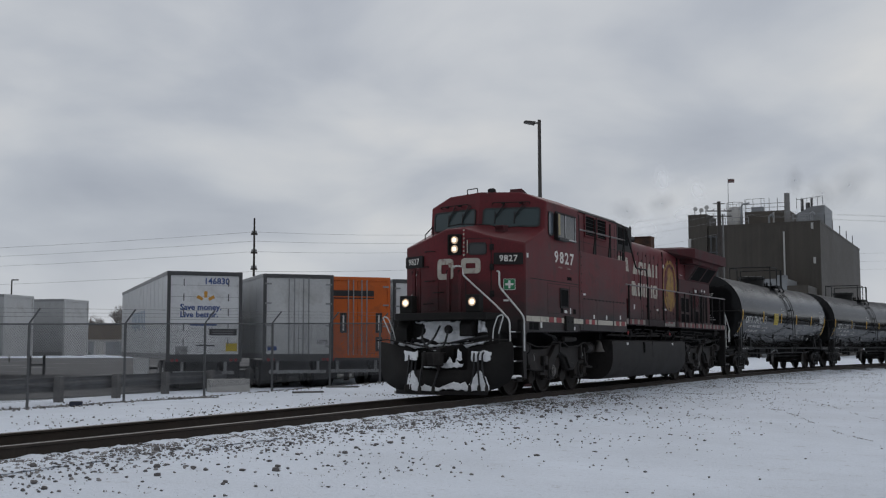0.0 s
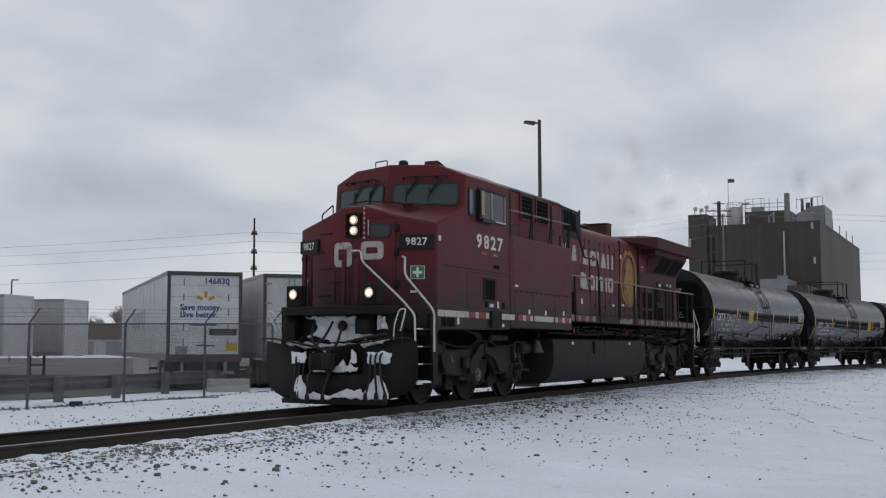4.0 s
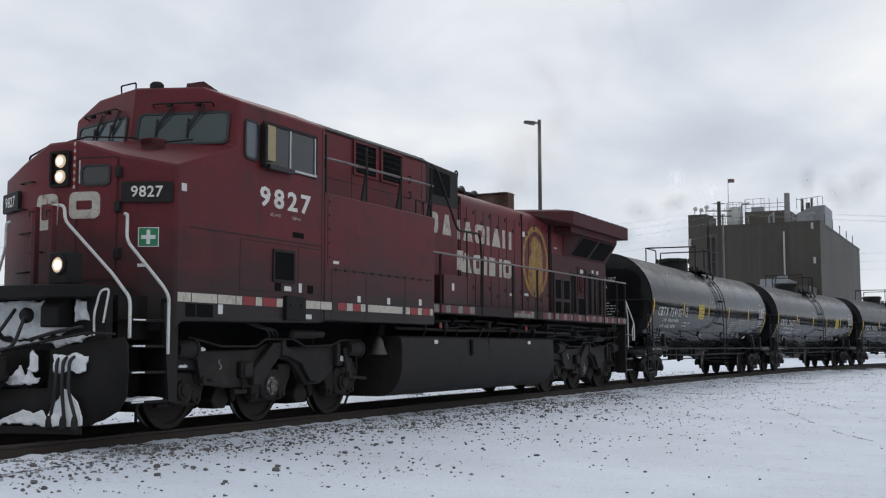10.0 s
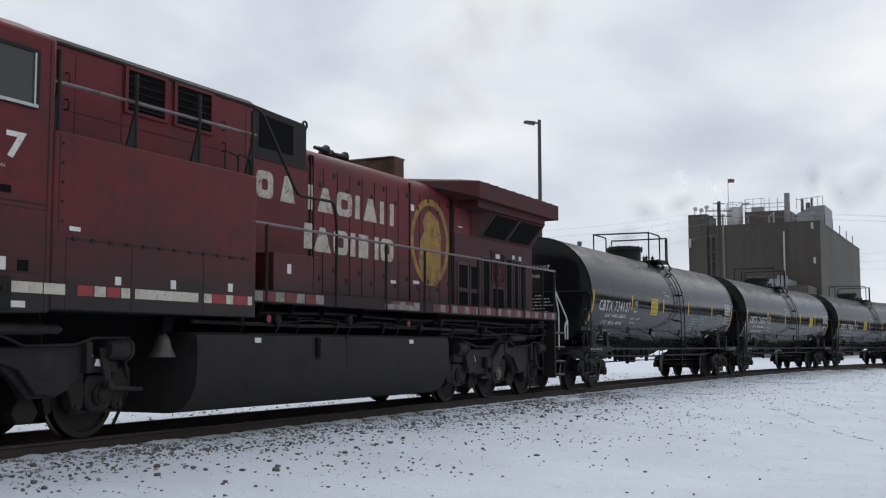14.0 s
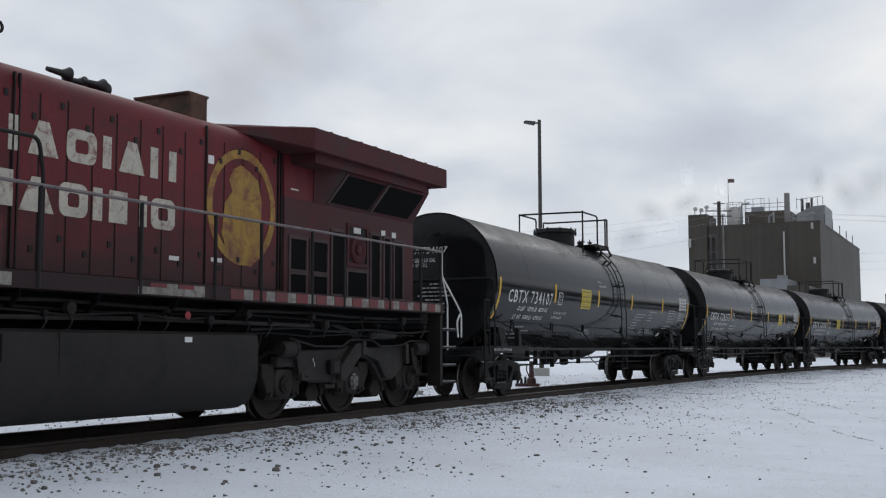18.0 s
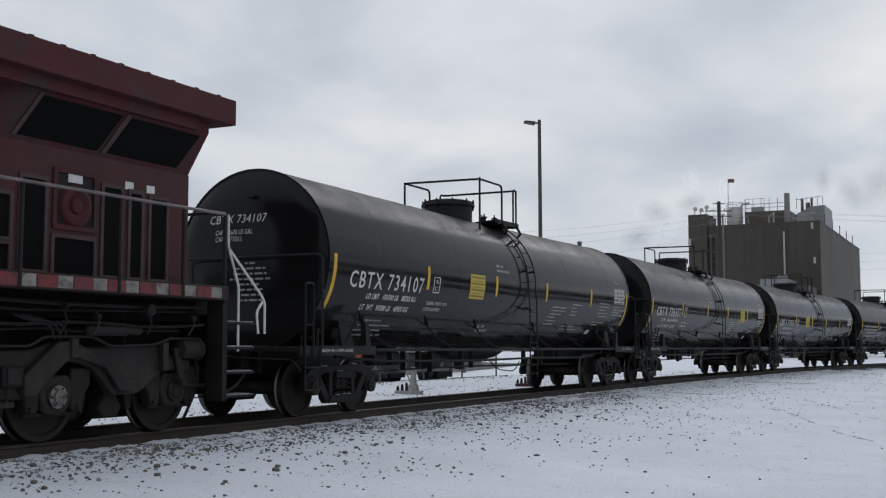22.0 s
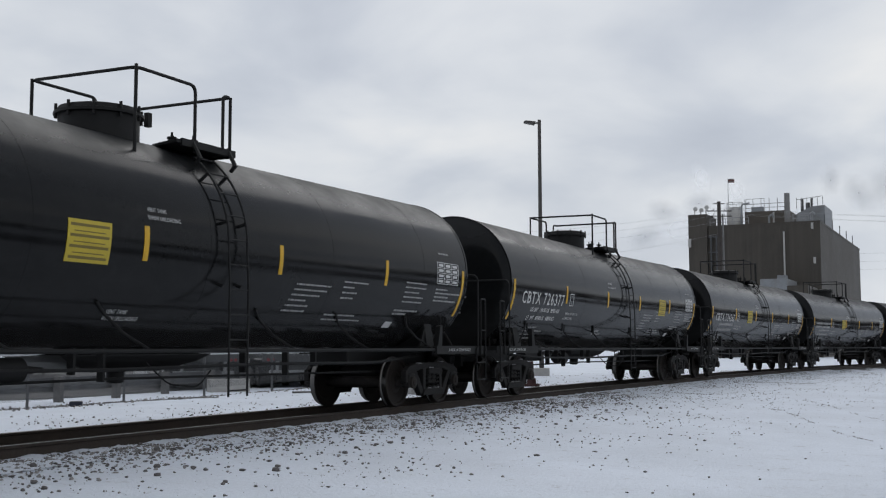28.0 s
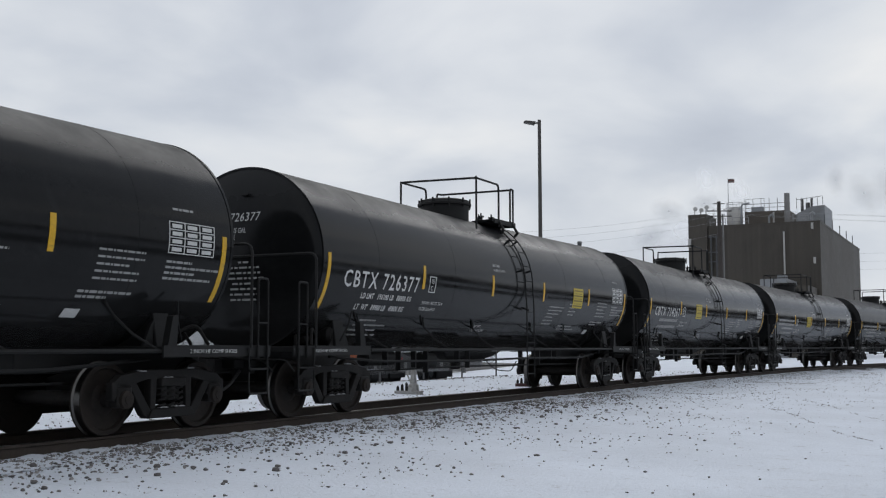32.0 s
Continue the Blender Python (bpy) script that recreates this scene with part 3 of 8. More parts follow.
    for yy in (1.1, 2.35):
        for u in (0.32, W - 0.32):
            w = part("wheel", lathe(mesh(), [(-0.28, 0.1), (-0.28, 0.40), (-0.24, 0.5), (0.24, 0.5), (0.28, 0.40), (0.28, 0.1)], "x", (u, yy + back, 0.5), 24), RUBBER, t, "black trailer tyres")
            part("hub", lathe(mesh(), [(-0.29, 0.01), (-0.29, 0.26), (0.29, 0.26), (0.29, 0.01)], "x", (u, yy + back, 0.5), 16), STEEL, w)
    part("bogie", box(mesh(), 0.75, W - 0.75, 0.5 + back, 3.2 + back, 0.6, Z0), GREYTRIM, t)
    for u in (0.3, W - 0.3) if style != "nose" else ():
        part("mud_flap", box(mesh(), u - 0.3, u + 0.3, 0.28 + back, 0.30 + back, 0.28, Z0 - 0.1), RUBBER, t)
    leg = part("landing_gear", box(mesh(), 0.5, 0.62, 11.9 - back * 0.794, 12.02 - back * 0.794, 0.0, Z0), GREYTRIM, t)
    part("leg", box(mesh(), W - 0.62, W - 0.5, 11.9 - back * 0.794, 12.02 - back * 0.794, 0.0, Z0), GREYTRIM, leg)
    part("foot", box(mesh(), 0.42, 0.7, 11.85 - back * 0.794, 12.07 - back * 0.794, 0.0, 0.06), GREYTRIM, leg)
    part("crossbar", box(mesh(), 0.5, W - 0.5, 11.93 - back * 0.794, 11.99 - back * 0.794, 0.5, 0.6), GREYTRIM, leg)
    face = lambda x, z: (lambda u, v: (x + u, -0.006, z + 0.15 + v))
    if style == "roll":
        part("trailer_number", write(mesh(), lettering("146830", 0.30, bold=0.008), face(1.25, 3.53)), BLUEINK, t)
        for i, s in enumerate(("Save money.", "Live better.")):
            part("slogan", write(mesh(), lettering(s, 0.285, bold=0.008), face(0.44, 2.62 - i * 0.26)), BLUEINK, t)
        part("brand_bar", box(mesh(), 0.78, 1.72, -0.007, 0.0, 2.22, 2.30), BLUEINK, t)
        for ang in (0, 62, -62):
            q = radians(ang)
            c, s_ = math.cos(q), math.sin(q)
            bm = mesh()
            prism(bm, [(1.32 + u * c + v * s_, 3.08 - u * s_ + v * c) for u, v in ((-0.05, 0.12), (0.05, 0.12), (0.06, 0.34), (-0.06, 0.34))], "y", -0.007, 0.0)
            part("spark_bar", bm, GOLDINK, t)
        part("notice", box(mesh(), 1.46, 2.42, -0.008, 0.0, 1.88, 2.11), BLACKINK, t)
        for z in (1.93, 2.02):
            part("notice_print", box(mesh(), 1.56, 2.30, -0.012, -0.008, z, z + 0.022), STEEL, t)
        part("yellow_notice", box(mesh(), 2.04, 2.44, -0.008, 0.0, 1.32, 1.60), YELLOW_SIGN, t)
        part("pale_notice", box(mesh(), 0.3, 0.72, -0.008, 0.0, 1.22, 1.5), STEEL, t)
        part("print_bar", box(mesh(), 1.0, 1.65, -0.008, 0.0, 1.5, 1.55), GREYTRIM, t)
        for i in range(9):
            part("faded_lettering", box(mesh(), -0.014, 0.0, 6.6 + i * 0.55, 6.8 + i * 0.55, 2.15 + 0.1 * (i % 3), 2.95), FADEDINK, t)
        part("side_skirt", box(mesh(), 0.0, 0.03, 5.0, 10.5, 0.32, 1.1), TRAILER_WHITE, t, "pale side skirt")
    elif style == "swing":
        part("trailer_number", write(mesh(), lettering("1079", 0.22), face(1.95, 1.42)), BLACKINK, t)
        part("notice", box(mesh(), 0.16, 0.5, -0.008, 0.0, 1.35, 1.5), BLUEINK, t)
    elif style == "orange":
        part("brand_bar", box(mesh(), 0.35, 1.95, -0.008, 0.0, 3.38, 3.60), BLACKINK, t)
        part("brand_line", box(mesh(), 0.35, 1.95, -0.008, 0.0, 3.28, 3.33), BLACKINK, t)
        for u, z0, z1 in ((0.75, 2.0, 2.75), (2.15, 2.0, 2.75), (2.15, 1.3, 1.85)):
            part("notice", box(mesh(), u - 0.13, u + 0.13, -0.008, 0.0, z0, z1), BLACKINK, t)
            part("notice_print", box(mesh(), u - 0.03, u + 0.03, -0.012, -0.008, z0 + 0.08, z1 - 0.08), CLEANWHITE, t)
    return t


trailers = [
    build_trailer(-9.55, 38.5, 21.4, TRAILER_WHITE, TRAILER_WHITE, "white box trailer with a roll-up rear door and blue print", "roll"),
    build_trailer(-6.46, 40.0, 21.4, TRAILER_GREY, TRAILER_PALE, "grey box trailer with plain swing doors", "swing"),
    build_trailer(-4.45, 41.6, 21.4, TRAILER_GREY, ORANGE, "orange box trailer with black print on its doors", "orange"),
    build_trailer(-1.95, 43.4, 21.4, TRAILER_WHITE, TRAILER_WHITE, "white box trailer beside the orange one", "swing"),
    build_trailer(-20.4, 60.0, 80.0, TRAILER_GREY, TRAILER_WHITE, "pale box trailer standing far back on the lot", "nose"),
    build_trailer(-21.5, 54.6, 80.0, TRAILER_GREY, TRAILER_WHITE, "pale box trailer at the edge of the lot", "nose"),
]


def build_fence():
    f = thing("chain_link_fence", label="grey chain-link fence with barbed wire arms in snow", category="fence")
    u = Vector((0.489, 0.872, 0))
    out = Vector((0.872, -0.489, 0))
    bases = []
    for i in range(-2, 9):
        p = Vector((-9.69, 26.1, 0)) + u * 3.05 * i
        bases.append((p, min(-0.15 + 0.06 * max(i, -1), 0.17)))
    tops = []
    for p, z in bases:
        post = part("post", rod(mesh(), (p.x, p.y, z - 0.25), (p.x, p.y, z + 1.84), 0.035, 8), FENCEGREY, f)
        a = Vector((p.x, p.y, z + 1.84))
        b = a + out * 0.34 + Vector((0, 0, 0.34))
        part("barb_arm", rod(mesh(), a, b, 0.022, 6), FENCEGREY, post)
        tops.append((a, b))
    for (a, b), (c, d) in zip(tops, tops[1:]):
        part("top_rail", rod(mesh(), a - Vector((0, 0, 0.02)), c - Vector((0, 0, 0.02)), 0.022, 6), FENCEGREY, f)
        for k in (0.45, 0.72, 1.0):
            part("barbed_wire", rod(mesh(), a.lerp(b, k), c.lerp(d, k), 0.004, 3), FENCEGREY, f)
        bm = mesh()
        step, H = 0.075, 1.80
        L = (c - a).length
        n = int((L + H) / step)
        for i in range(n):
            for s in (1, -1):
                x0, x1 = i * step - H, i * step
                lo, hi = max(x0, 0), min(x1, L)
                if hi - lo < 0.02:
                    continue
                z0, z1 = (lo - x0), (hi - x0)
                if s < 0:
                    z0, z1 = H - z0, H - z1
                p0, p1 = a.lerp(c, lo / L) + Vector((0, 0, z0 - 1.84 + 0.02)), a.lerp(c, hi / L) + Vector((0, 0, z1 - 1.84 + 0.02))
                rod(bm, p0, p1, 0.0042, 3)
        part("chain_link", bm, FENCEGREY, f, "woven wire mesh", smooth=False)
    return f


build_fence()


def build_guardrail():
    g = thing("guardrail", label="grey steel guardrail on posts along the lot", category="guardrail")
    pts = [(-12.0, 24.2), (-11.1, 27.2), (-10.3, 30.0), (-9.58, 32.8), (-8.82, 35.5), (-7.91, 38), (-7.13, 41), (-6.21, 44), (-5.28, 47), (-4.33, 50), (-3.38, 53), (-2.3, 56), (-1.2, 59), (0.0, 62), (1.2, 65), (2.5, 68)]
    half = [(0.0, 0.36), (0.05, 0.40), (0.05, 0.47), (0.0, 0.52), (0.0, 0.58), (0.05, 0.63), (0.05, 0.70), (0.0, 0.74)]
    for (x0, y0), (x1, y1) in zip(pts, pts[1:]):
        d = Vector((x1 - x0, y1 - y0, 0)).normalized()
        n = Vector((-d.y, d.x, 0))
        bm = mesh()
        rings = []
        for x, y in ((x0, y0), (x1, y1)):
            o = Vector((x, y, LOT - 0.09)) + n * 0.12
            rings.append([o + n * q + Vector((0, 0, z)) for q, z in half] + [o + n * (q + 0.012) + Vector((0, 0, z)) for q, z in reversed(half)])
        part("beam", loft(bm, rings), RAILSTEEL, g)
    for (x, y), (x1, y1) in zip(pts, pts[1:]):
        d = math.atan2(y1 - y, x1 - x)
        p = part("post", box(mesh(), -0.10, 0.10, -0.10, 0.10, -0.3, 0.78), TIMBER, g, bevel=0.012)
        p.matrix_basis = Matrix.Translation((x, y, LOT - 0.09)) @ Matrix.Rotation(d, 4, "Z")
    return g


build_guardrail()


def build_street_lamp():
    t = thing("street_lamp", pose(4.05, 46, LOT), "tall dark bronze lot lamp with one flat head", "street lamp")
    part("base", box(mesh(), -0.3, 0.3, -0.3, 0.3, -0.1, 0.6), PALEWALL, t, bevel=0.03)
    part("pole", loft(mesh(), [[(-r, -r, z), (r, -r, z), (r, r, z), (-r, r, z)] for r, z in ((0.09, 0.6), (0.065, 10.95))]), BRONZE, t)
    part("arm", box(mesh(), -0.22, 0.0, -0.03, 0.03, 10.78, 10.84), BRONZE, t)
    part("lamp_head", prism(mesh(), [(-0.66, 10.86), (-0.62, 10.82), (-0.2, 10.74), (-0.16, 10.86), (-0.6, 10.90)], "y", -0.18, 0.18), BRONZE, t, bevel=0.015)


build_street_lamp()


def build_utility_pole(x, y, top, arms, name_label, wide=1.2, turn=0.0, thick=1.0):
    t = thing("utility_pole", pose(x, y, LOT, 0, 0, turn), name_label, "utility pole")
    part("pole", lathe(mesh(), [(-0.3, 0.2 * thick), (top * 0.5, 0.17 * thick), (top, 0.12 * thick), (top, 0.01)], "z", (0, 0, 0), 12), POLEWOOD, t)
    for z in arms:
        arm = part("crossarm", box(mesh(), -wide, wide, -0.06, 0.06, z - 0.07, z + 0.07), POLEWOOD, t)
        for u in (-wide + 0.1, -wide * 0.45, wide * 0.45, wide - 0.1):
            part("insulator", lathe(mesh(), [(z + 0.07, 0.05), (z + 0.2, 0.07), (z + 0.3, 0.03)], "z", (u, 0, 0), 8), STEEL, arm)
    return t


p1 = build_utility_pole(-16.2, 95, 12.6, (11.2, 9.6, 8.2), "dark wooden utility pole with short crossarms behind the lot", 0.28, thick=0.62)
p2 = build_utility_pole(37.5, 150, 21.2, (19.9, 19.2), "tall wooden utility pole in front of the plant", 1.7, thick=2.0)


part("steel_pole", lathe(mesh(), [(-0.3, 0.16), (19.5, 0.13), (19.5, 0.01)], "z", (0.55, 0.3, 0), 12), FLUE, p2, "grey steel pole beside the wooden one")
part("pole_top", rod(mesh(), (-0.8, 0, 20.9), (0.8, 0, 20.9), 0.06, 6), POLEWOOD, p2)


def span(a, b, sag, r=0.010):
    a, b = Vector(a), Vector(b)
    bm = mesh()
    tube(bm, [a.lerp(b, i / 12) - Vector((0, 0, sag * 4 * (i / 12) * (1 - i / 12))) for i in range(13)], r, 4)
    return tagged(part("power_line", bm, STEEL), "thin dark overhead power line", "power line", "overhead power lines")


for z in (11.4, 10.6, 9.7, 8.0):
    span((-16.2, 95, z + LOT), (-95, 118, z - 0.3), 0.8)
    span((-16.2, 95, z + LOT), (37.5, 150, z + 8.5), 1.5)
for z, y in ((20.0, 149.9), (19.3, 150.1)):
    for q in (-1.5, 1.5):
        span((37.5 + q, y, z), (140, 175, z + 4), 2.0)
for z in (13.0, 14.5, 16.0):
    span((55, 214, z + 3), (150, 190, z + 6), 1.5)


# ---- plant: a tall brown clad building with rooftop gear ----
def build_plant():
    m = Matrix.Translation((53.5, 160, LOT)) @ Matrix.Rotation(math.atan2(0.444, -0.896), 4, "Z")
    t = thing("plant_building", m, "tall brown ribbed-metal industrial plant with rooftop gear", "industrial building")
    # local x runs along the short front to the left, y backwards is negative
    H = 19.65
    body = part("wall", box(mesh(), -1.0, 15.2, -52, 0, -0.5, H), CLADDING, t, "brown ribbed metal wall")
    part("parapet", box(mesh(), -1.06, 15.2, 0.0, 0.06, H - 0.25, H + 0.04), CLADDING, t)
    part("parapet_side", box(mesh(), -1.06, -1.0, -52, 0.06, H - 0.25, H + 0.04), CLADDING, t)
    part("stair_tower", box(mesh(), 15.2, 18.0, -6, 0.4, -0.5, 21.3), CLADDING, t, "narrow stair tower")
    part("tower_cap", box(mesh(), 15.16, 18.04, -6.04, 0.44, 21.2, 21.45), CLADDING, t)
    part("downpipe", box(mesh(), 3.95, 4.17, 0.0, 0.25, 4.0, 18.3), PALEWALL, t, "pale downpipe")
    for x, z in ((-0.3, 13.5), (-0.1, 18.5)):
        part("wall_lamp", box(mesh(), x, x + 0.3, 0.0, 0.3, z, z + 0.9), PALEWALL, t)
    part("wall_lamp", box(mesh(), 17.6, 18.0, 0.4, 0.7, 16.5, 17.8), PALEWALL, t)
    for z in (17.9, 15.6, 14.2):
        part("pipe_bracket", box(mesh(), 13.2, 15.0, 0.0, 0.5, z, z + 0.15), GREYTRIM, t)
    for x in (14.6, 13.8):
        part("riser", rod(mesh(), (x, 0.45, 0), (x, 0.45, 18.2), 0.12, 8), GREYTRIM, t)
    pent = part("penthouse", box(mesh(), 3.9, 10.4, -11, -4, H, H + 2.3), PENTBROWN, t, "brown rooftop penthouse")
    part("penthouse_door", box(mesh(), 6.0, 6.25, -3.98, -3.9, H, H + 2.1), PALEWALL, pent)
    part("roof_unit", box(mesh(), 7.6, 9.4, -5.0, -4.0, H + 2.3, H + 3.0), ROOFWHITE, t, "boxy rooftop unit")
    for k, (x0, x1, y, z) in enumerate(((4.4, 10.4, -4.4, H + 2.3), (1.0, 4.2, -3.0, H), (9.3, 15.0, -1.0, H), (0.2, 3.0, -1.2, H))):
        r_ = part("roof_railing", rod(mesh(), (x0, y, z + 1.2), (x1, y, z + 1.2), 0.05, 5), STEEL, t, "pale rooftop railing")
        n = int((x1 - x0) / 1.3) + 1
        for i in range(n + 1):
            x = x0 + (x1 - x0) * i / n
            part("railing_post", rod(mesh(), (x, y, z), (x, y, z + (1.2 if k else 2.0)), 0.05, 5), STEEL, r_)
        part("mid_rail", rod(mesh(), (x0, y, z + 0.6), (x1, y, z + 0.6), 0.04, 5), STEEL, r_)
    part("roof_screen", ring(mesh(), [(7.6, H + 2.3), (10.4, H + 2.3), (10.4, H + 4.4), (7.6, H + 4.4)], [(7.66, H + 2.35), (10.34, H + 2.35), (10.34, H + 4.34), (7.66, H + 4.34)], lambda u, v, d: (u, -5.0 + d, v), 0, 0.08), STEEL, t)
    part("chimney", lathe(mesh(), [(H, 0.42), (H + 4.5, 0.40), (H + 4.5, 0.32), (H + 4.4, 0.3)], "z", (3.75, -1.6, 0), 16), FLUE, t, "round grey chimney")
    silo = part("rooftop_house", prism(mesh(), [(5.6, H), (5.6, H + 2.0), (4.4, H + 3.1), (2.4, H + 4.1), (0.3, H + 4.2), (0.3, H)], "y", -25, -16), ROOFWHITE, t, "pale metal rooftop house")
    part("house_railing", rod(mesh(), (4.6, -16.2, H + 5.3), (0.6, -16.2, H + 5.7), 0.05, 5), STEEL, silo)
    for x in (4.6, 3.8, 3.0, 2.2, 1.4, 0.6):
        part("railing_post", rod(mesh(), (x, -16.2, H + 3.8), (x, -16.2, H + 5.6), 0.05, 5), STEEL, silo)
    for x, h, r in ((4.3, 5.9, 0.24), (3.4, 5.2, 0.34), (2.8, 5.9, 0.2)):
        part("vent_stack", lathe(mesh(), [(H + 2.5, r), (H + h, r), (H + h, r * 0.7)], "z", (x, -20, 0), 12), BRONZE, silo)
    for x, z in ((6.4, H), (0.6, H)):
        part("roof_vent", tube(mesh(), bend([(x, -1.6, z), (x, -1.6, z + 1.2), (x - 0.5, -1.5, z + 1.5), (x - 0.7, -1.4, z + 1.0)], 0.4), 0.16, 8), ROOFWHITE, t)
    ves = part("roof_vessel", lathe(mesh(), [(H, 1.2), (H + 2.7, 1.2), (H + 3.2, 0.9), (H + 3.4, 0.05)], "z", (12.1, -5.0, 0), 20), PALEWALL, t, "pale round rooftop vessel")
    for i in range(8):
        q = i * math.pi / 4
        part("vessel_post", rod(mesh(), (12.1 + 1.25 * math.cos(q), -5.0 + 1.25 * math.sin(q), H + 2.7), (12.1 + 1.25 * math.cos(q), -5.0 + 1.25 * math.sin(q), H + 3.9), 0.04, 5), STEEL, ves)
    part("vessel_rail", tube(mesh(), [(12.1 + 1.25 * math.cos(q * 0.3927), -5.0 + 1.25 * math.sin(q * 0.3927), H + 3.9) for q in range(17)], 0.04, 5), STEEL, ves)
    for x, z, h in ((17.3, 21.45, 1.3), (16.4, 21.45, 1.0), (15.6, 21.45, 1.5)):
        mast = part("roof_mast", rod(mesh(), (x, -1.0, z), (x, -1.0, z + h), 0.06, 6), GREYTRIM, t)
        part("mast_dish", lathe(mesh(), [(-0.7, 0.02), (-0.72, 0.3), (-0.6, 0.34), (-0.58, 0.05)], "y", (x - 0.2, 0, z + h * 0.75), 12), PALEWALL, mast)
    for z in (6.0, 9.5, 13.0):
        part("wall_seam", box(mesh(), -1.0, 15.2, 0.0, 0.03, z, z + 0.06), CLADDING, t)
    part("gooseneck", tube(mesh(), bend([(10.4, -1.5, H), (10.4, -1.5, H + 3.2), (9.3, -2.0, H + 3.4)], 0.5), 0.14, 8), ROOFWHITE, t)
    for i in range(5):
        part("edge_post", rod(mesh(), (-0.9, -6 - i * 9, H), (-0.9, -6 - i * 9, H + 1.6), 0.07, 5), GREYTRIM, t)
    annex = part("annex", box(mesh(), 2.4, 6.0, 0.2, 9.0, -0.5, 10.9), ROOFWHITE, t, "low pale annex with a flat roof")
    part("annex_roof", box(mesh(), -0.4, 2.4, 0.2, 9.0, -0.5, 9.9), CLADDING, annex)
    part("annex_unit", box(mesh(), 2.9, 4.0, 5.0, 7.0, 10.9, 11.5), ROOFWHITE, annex)


build_plant()
t_flag = thing("flagpole", pose(44.5, 172, 19.0), "white flagpole with a small flag on the plant roof", "flagpole")
part("pole", rod(mesh(), (0, 0, 0), (0, 0, 8.4), 0.045, 6), ROOFWHITE, t_flag)
bm = mesh()
rows = [[bm.verts.new((x, 0.12 * math.sin(x * 3.4), z + 0.06 * math.sin(x * 2.5))) for z in (7.7, 7.85, 8.0, 8.15, 8.3)] for x in (0.05, 0.25, 0.45, 0.65, 0.85, 1.0)]
for a, b in zip(rows, rows[1:]):
    for i in range(4):
        bm.faces.new((a[i], a[i + 1], b[i + 1], b[i])).material_index = i % 2
flag = part("flag", bm, [DIRTY_RED, DIRTY_TAPE], t_flag, "small striped flag")
fs = flag.modifiers.new("thickness", "SOLIDIFY")
fs.thickness = 0.02


# ---- far left: warehouse, bare trees, machine; woods on the horizon ----
def build_warehouse():
    t = thing("warehouse", pose(-100, 230, LOT), "low tan and white warehouse far beyond the lot", "warehouse")
    part("wall", box(mesh(), 0, 60, 0, 20, 0, 3.4), PALEWALL, t)
    part("fascia", box(mesh(), -0.2, 60.2, -0.3, 20.2, 3.35, 6.4), TANWALL, t, "tan metal fascia")
    part("roof_edge", box(mesh(), -0.3, 60.3, -0.4, 20.3, 6.35, 6.6), GREYTRIM, t)
    for i in range(10):
        part("dock_door", box(mesh(), 1.5 + i * 5.8, 4.8 + i * 5.8, -0.06, 0.0, 0.2, 2.9), ROOFWHITE, t)


build_warehouse()


def build_tree(x, y, h, seed, label):
    rnd = random.Random(seed)
    t = thing("bare_tree", pose(x, y, LOT), label, "tree", "bare winter trees")
    part("trunk", tube(mesh(), [(0, 0, -0.2), (0.1, 0, h * 0.25), (0.0, 0.1, h * 0.5)], h * 0.022, 6), TWIG, t)
    bm = mesh()

    def grow(p, d, length, r, level):
        q = p + d * length
        rod(bm, p, q, r, 4 if level < 2 else 3)
        if level < 4:
            for i in range(4 if level < 3 else 3):
                e = (d + Vector((rnd.uniform(-1, 1), rnd.uniform(-1, 1), rnd.uniform(-0.3, 0.8))) * 0.75).normalized()
                grow(p.lerp(q, rnd.uniform(0.55, 1.0)), e, length * rnd.uniform(0.55, 0.8), r * 0.6, level + 1)
    grow(Vector((0, 0, h * 0.3)), Vector((0.05, 0, 1)), h * 0.26, h * 0.011, 0)
    part("crown", bm, TWIG, t, "bare leafless branches", smooth=False)
    return t


for i, (x, h) in enumerate(((-92, 11.0), (-88, 10.0), (-86, 10.4), (-84, 11.2), (-82.5, 10.0), (-81, 10.6), (-79.4, 9.8), (-77.8, 10.8), (-76.2, 12.0), (-75, 13.0), (-74, 12.4), (-73, 13.2), (-71.8, 12.2), (-70.4, 11.2), (-69, 10.4), (-67, 10.0))):
    build_tree(x, 256 + (i * 5) % 9, h, i + 3, "bare grey winter tree behind the warehouse")


def build_woods(name, label, arcs, seed, mat):
    """Far woods as one ragged mass of twiggy clumps."""
    rnd = random.Random(seed)
    bm = mesh()
    for a0, a1, dist, h in arcs:
        a = a0
        while a < a1:
            d = dist * rnd.uniform(0.95, 1.1)
            x, y = d * math.sin(radians(a)), d * math.cos(radians(a))
            w, hh = dist * 0.012 * rnd.uniform(0.6, 1.5), h * rnd.uniform(0.55, 1.1)
            for k in range(7):
                u = rnd.uniform(-1, 1)
                c = Vector((x + w * u, y + rnd.uniform(-2, 2), hh * rnd.uniform(0.1, 0.75)))
                r = hh * rnd.uniform(0.14, 0.28)
                top = bm.verts.new(c + Vector((rnd.uniform(-r, r), 0, r * 2.2)))
                base = [bm.verts.new(c + Vector((r * math.cos(q), r * math.sin(q), -r * rnd.uniform(0.8, 1.6)))) for q in (0, 1.26, 2.51, 3.77, 5.03)]
                for i in range(5):
                    bm.faces.new((base[i], base[(i + 1) % 5], top))
            a += math.degrees(w / dist) * 1.1
    return tagged(part(name, bm, mat, smooth=False), label, "woods", kind="stuff")


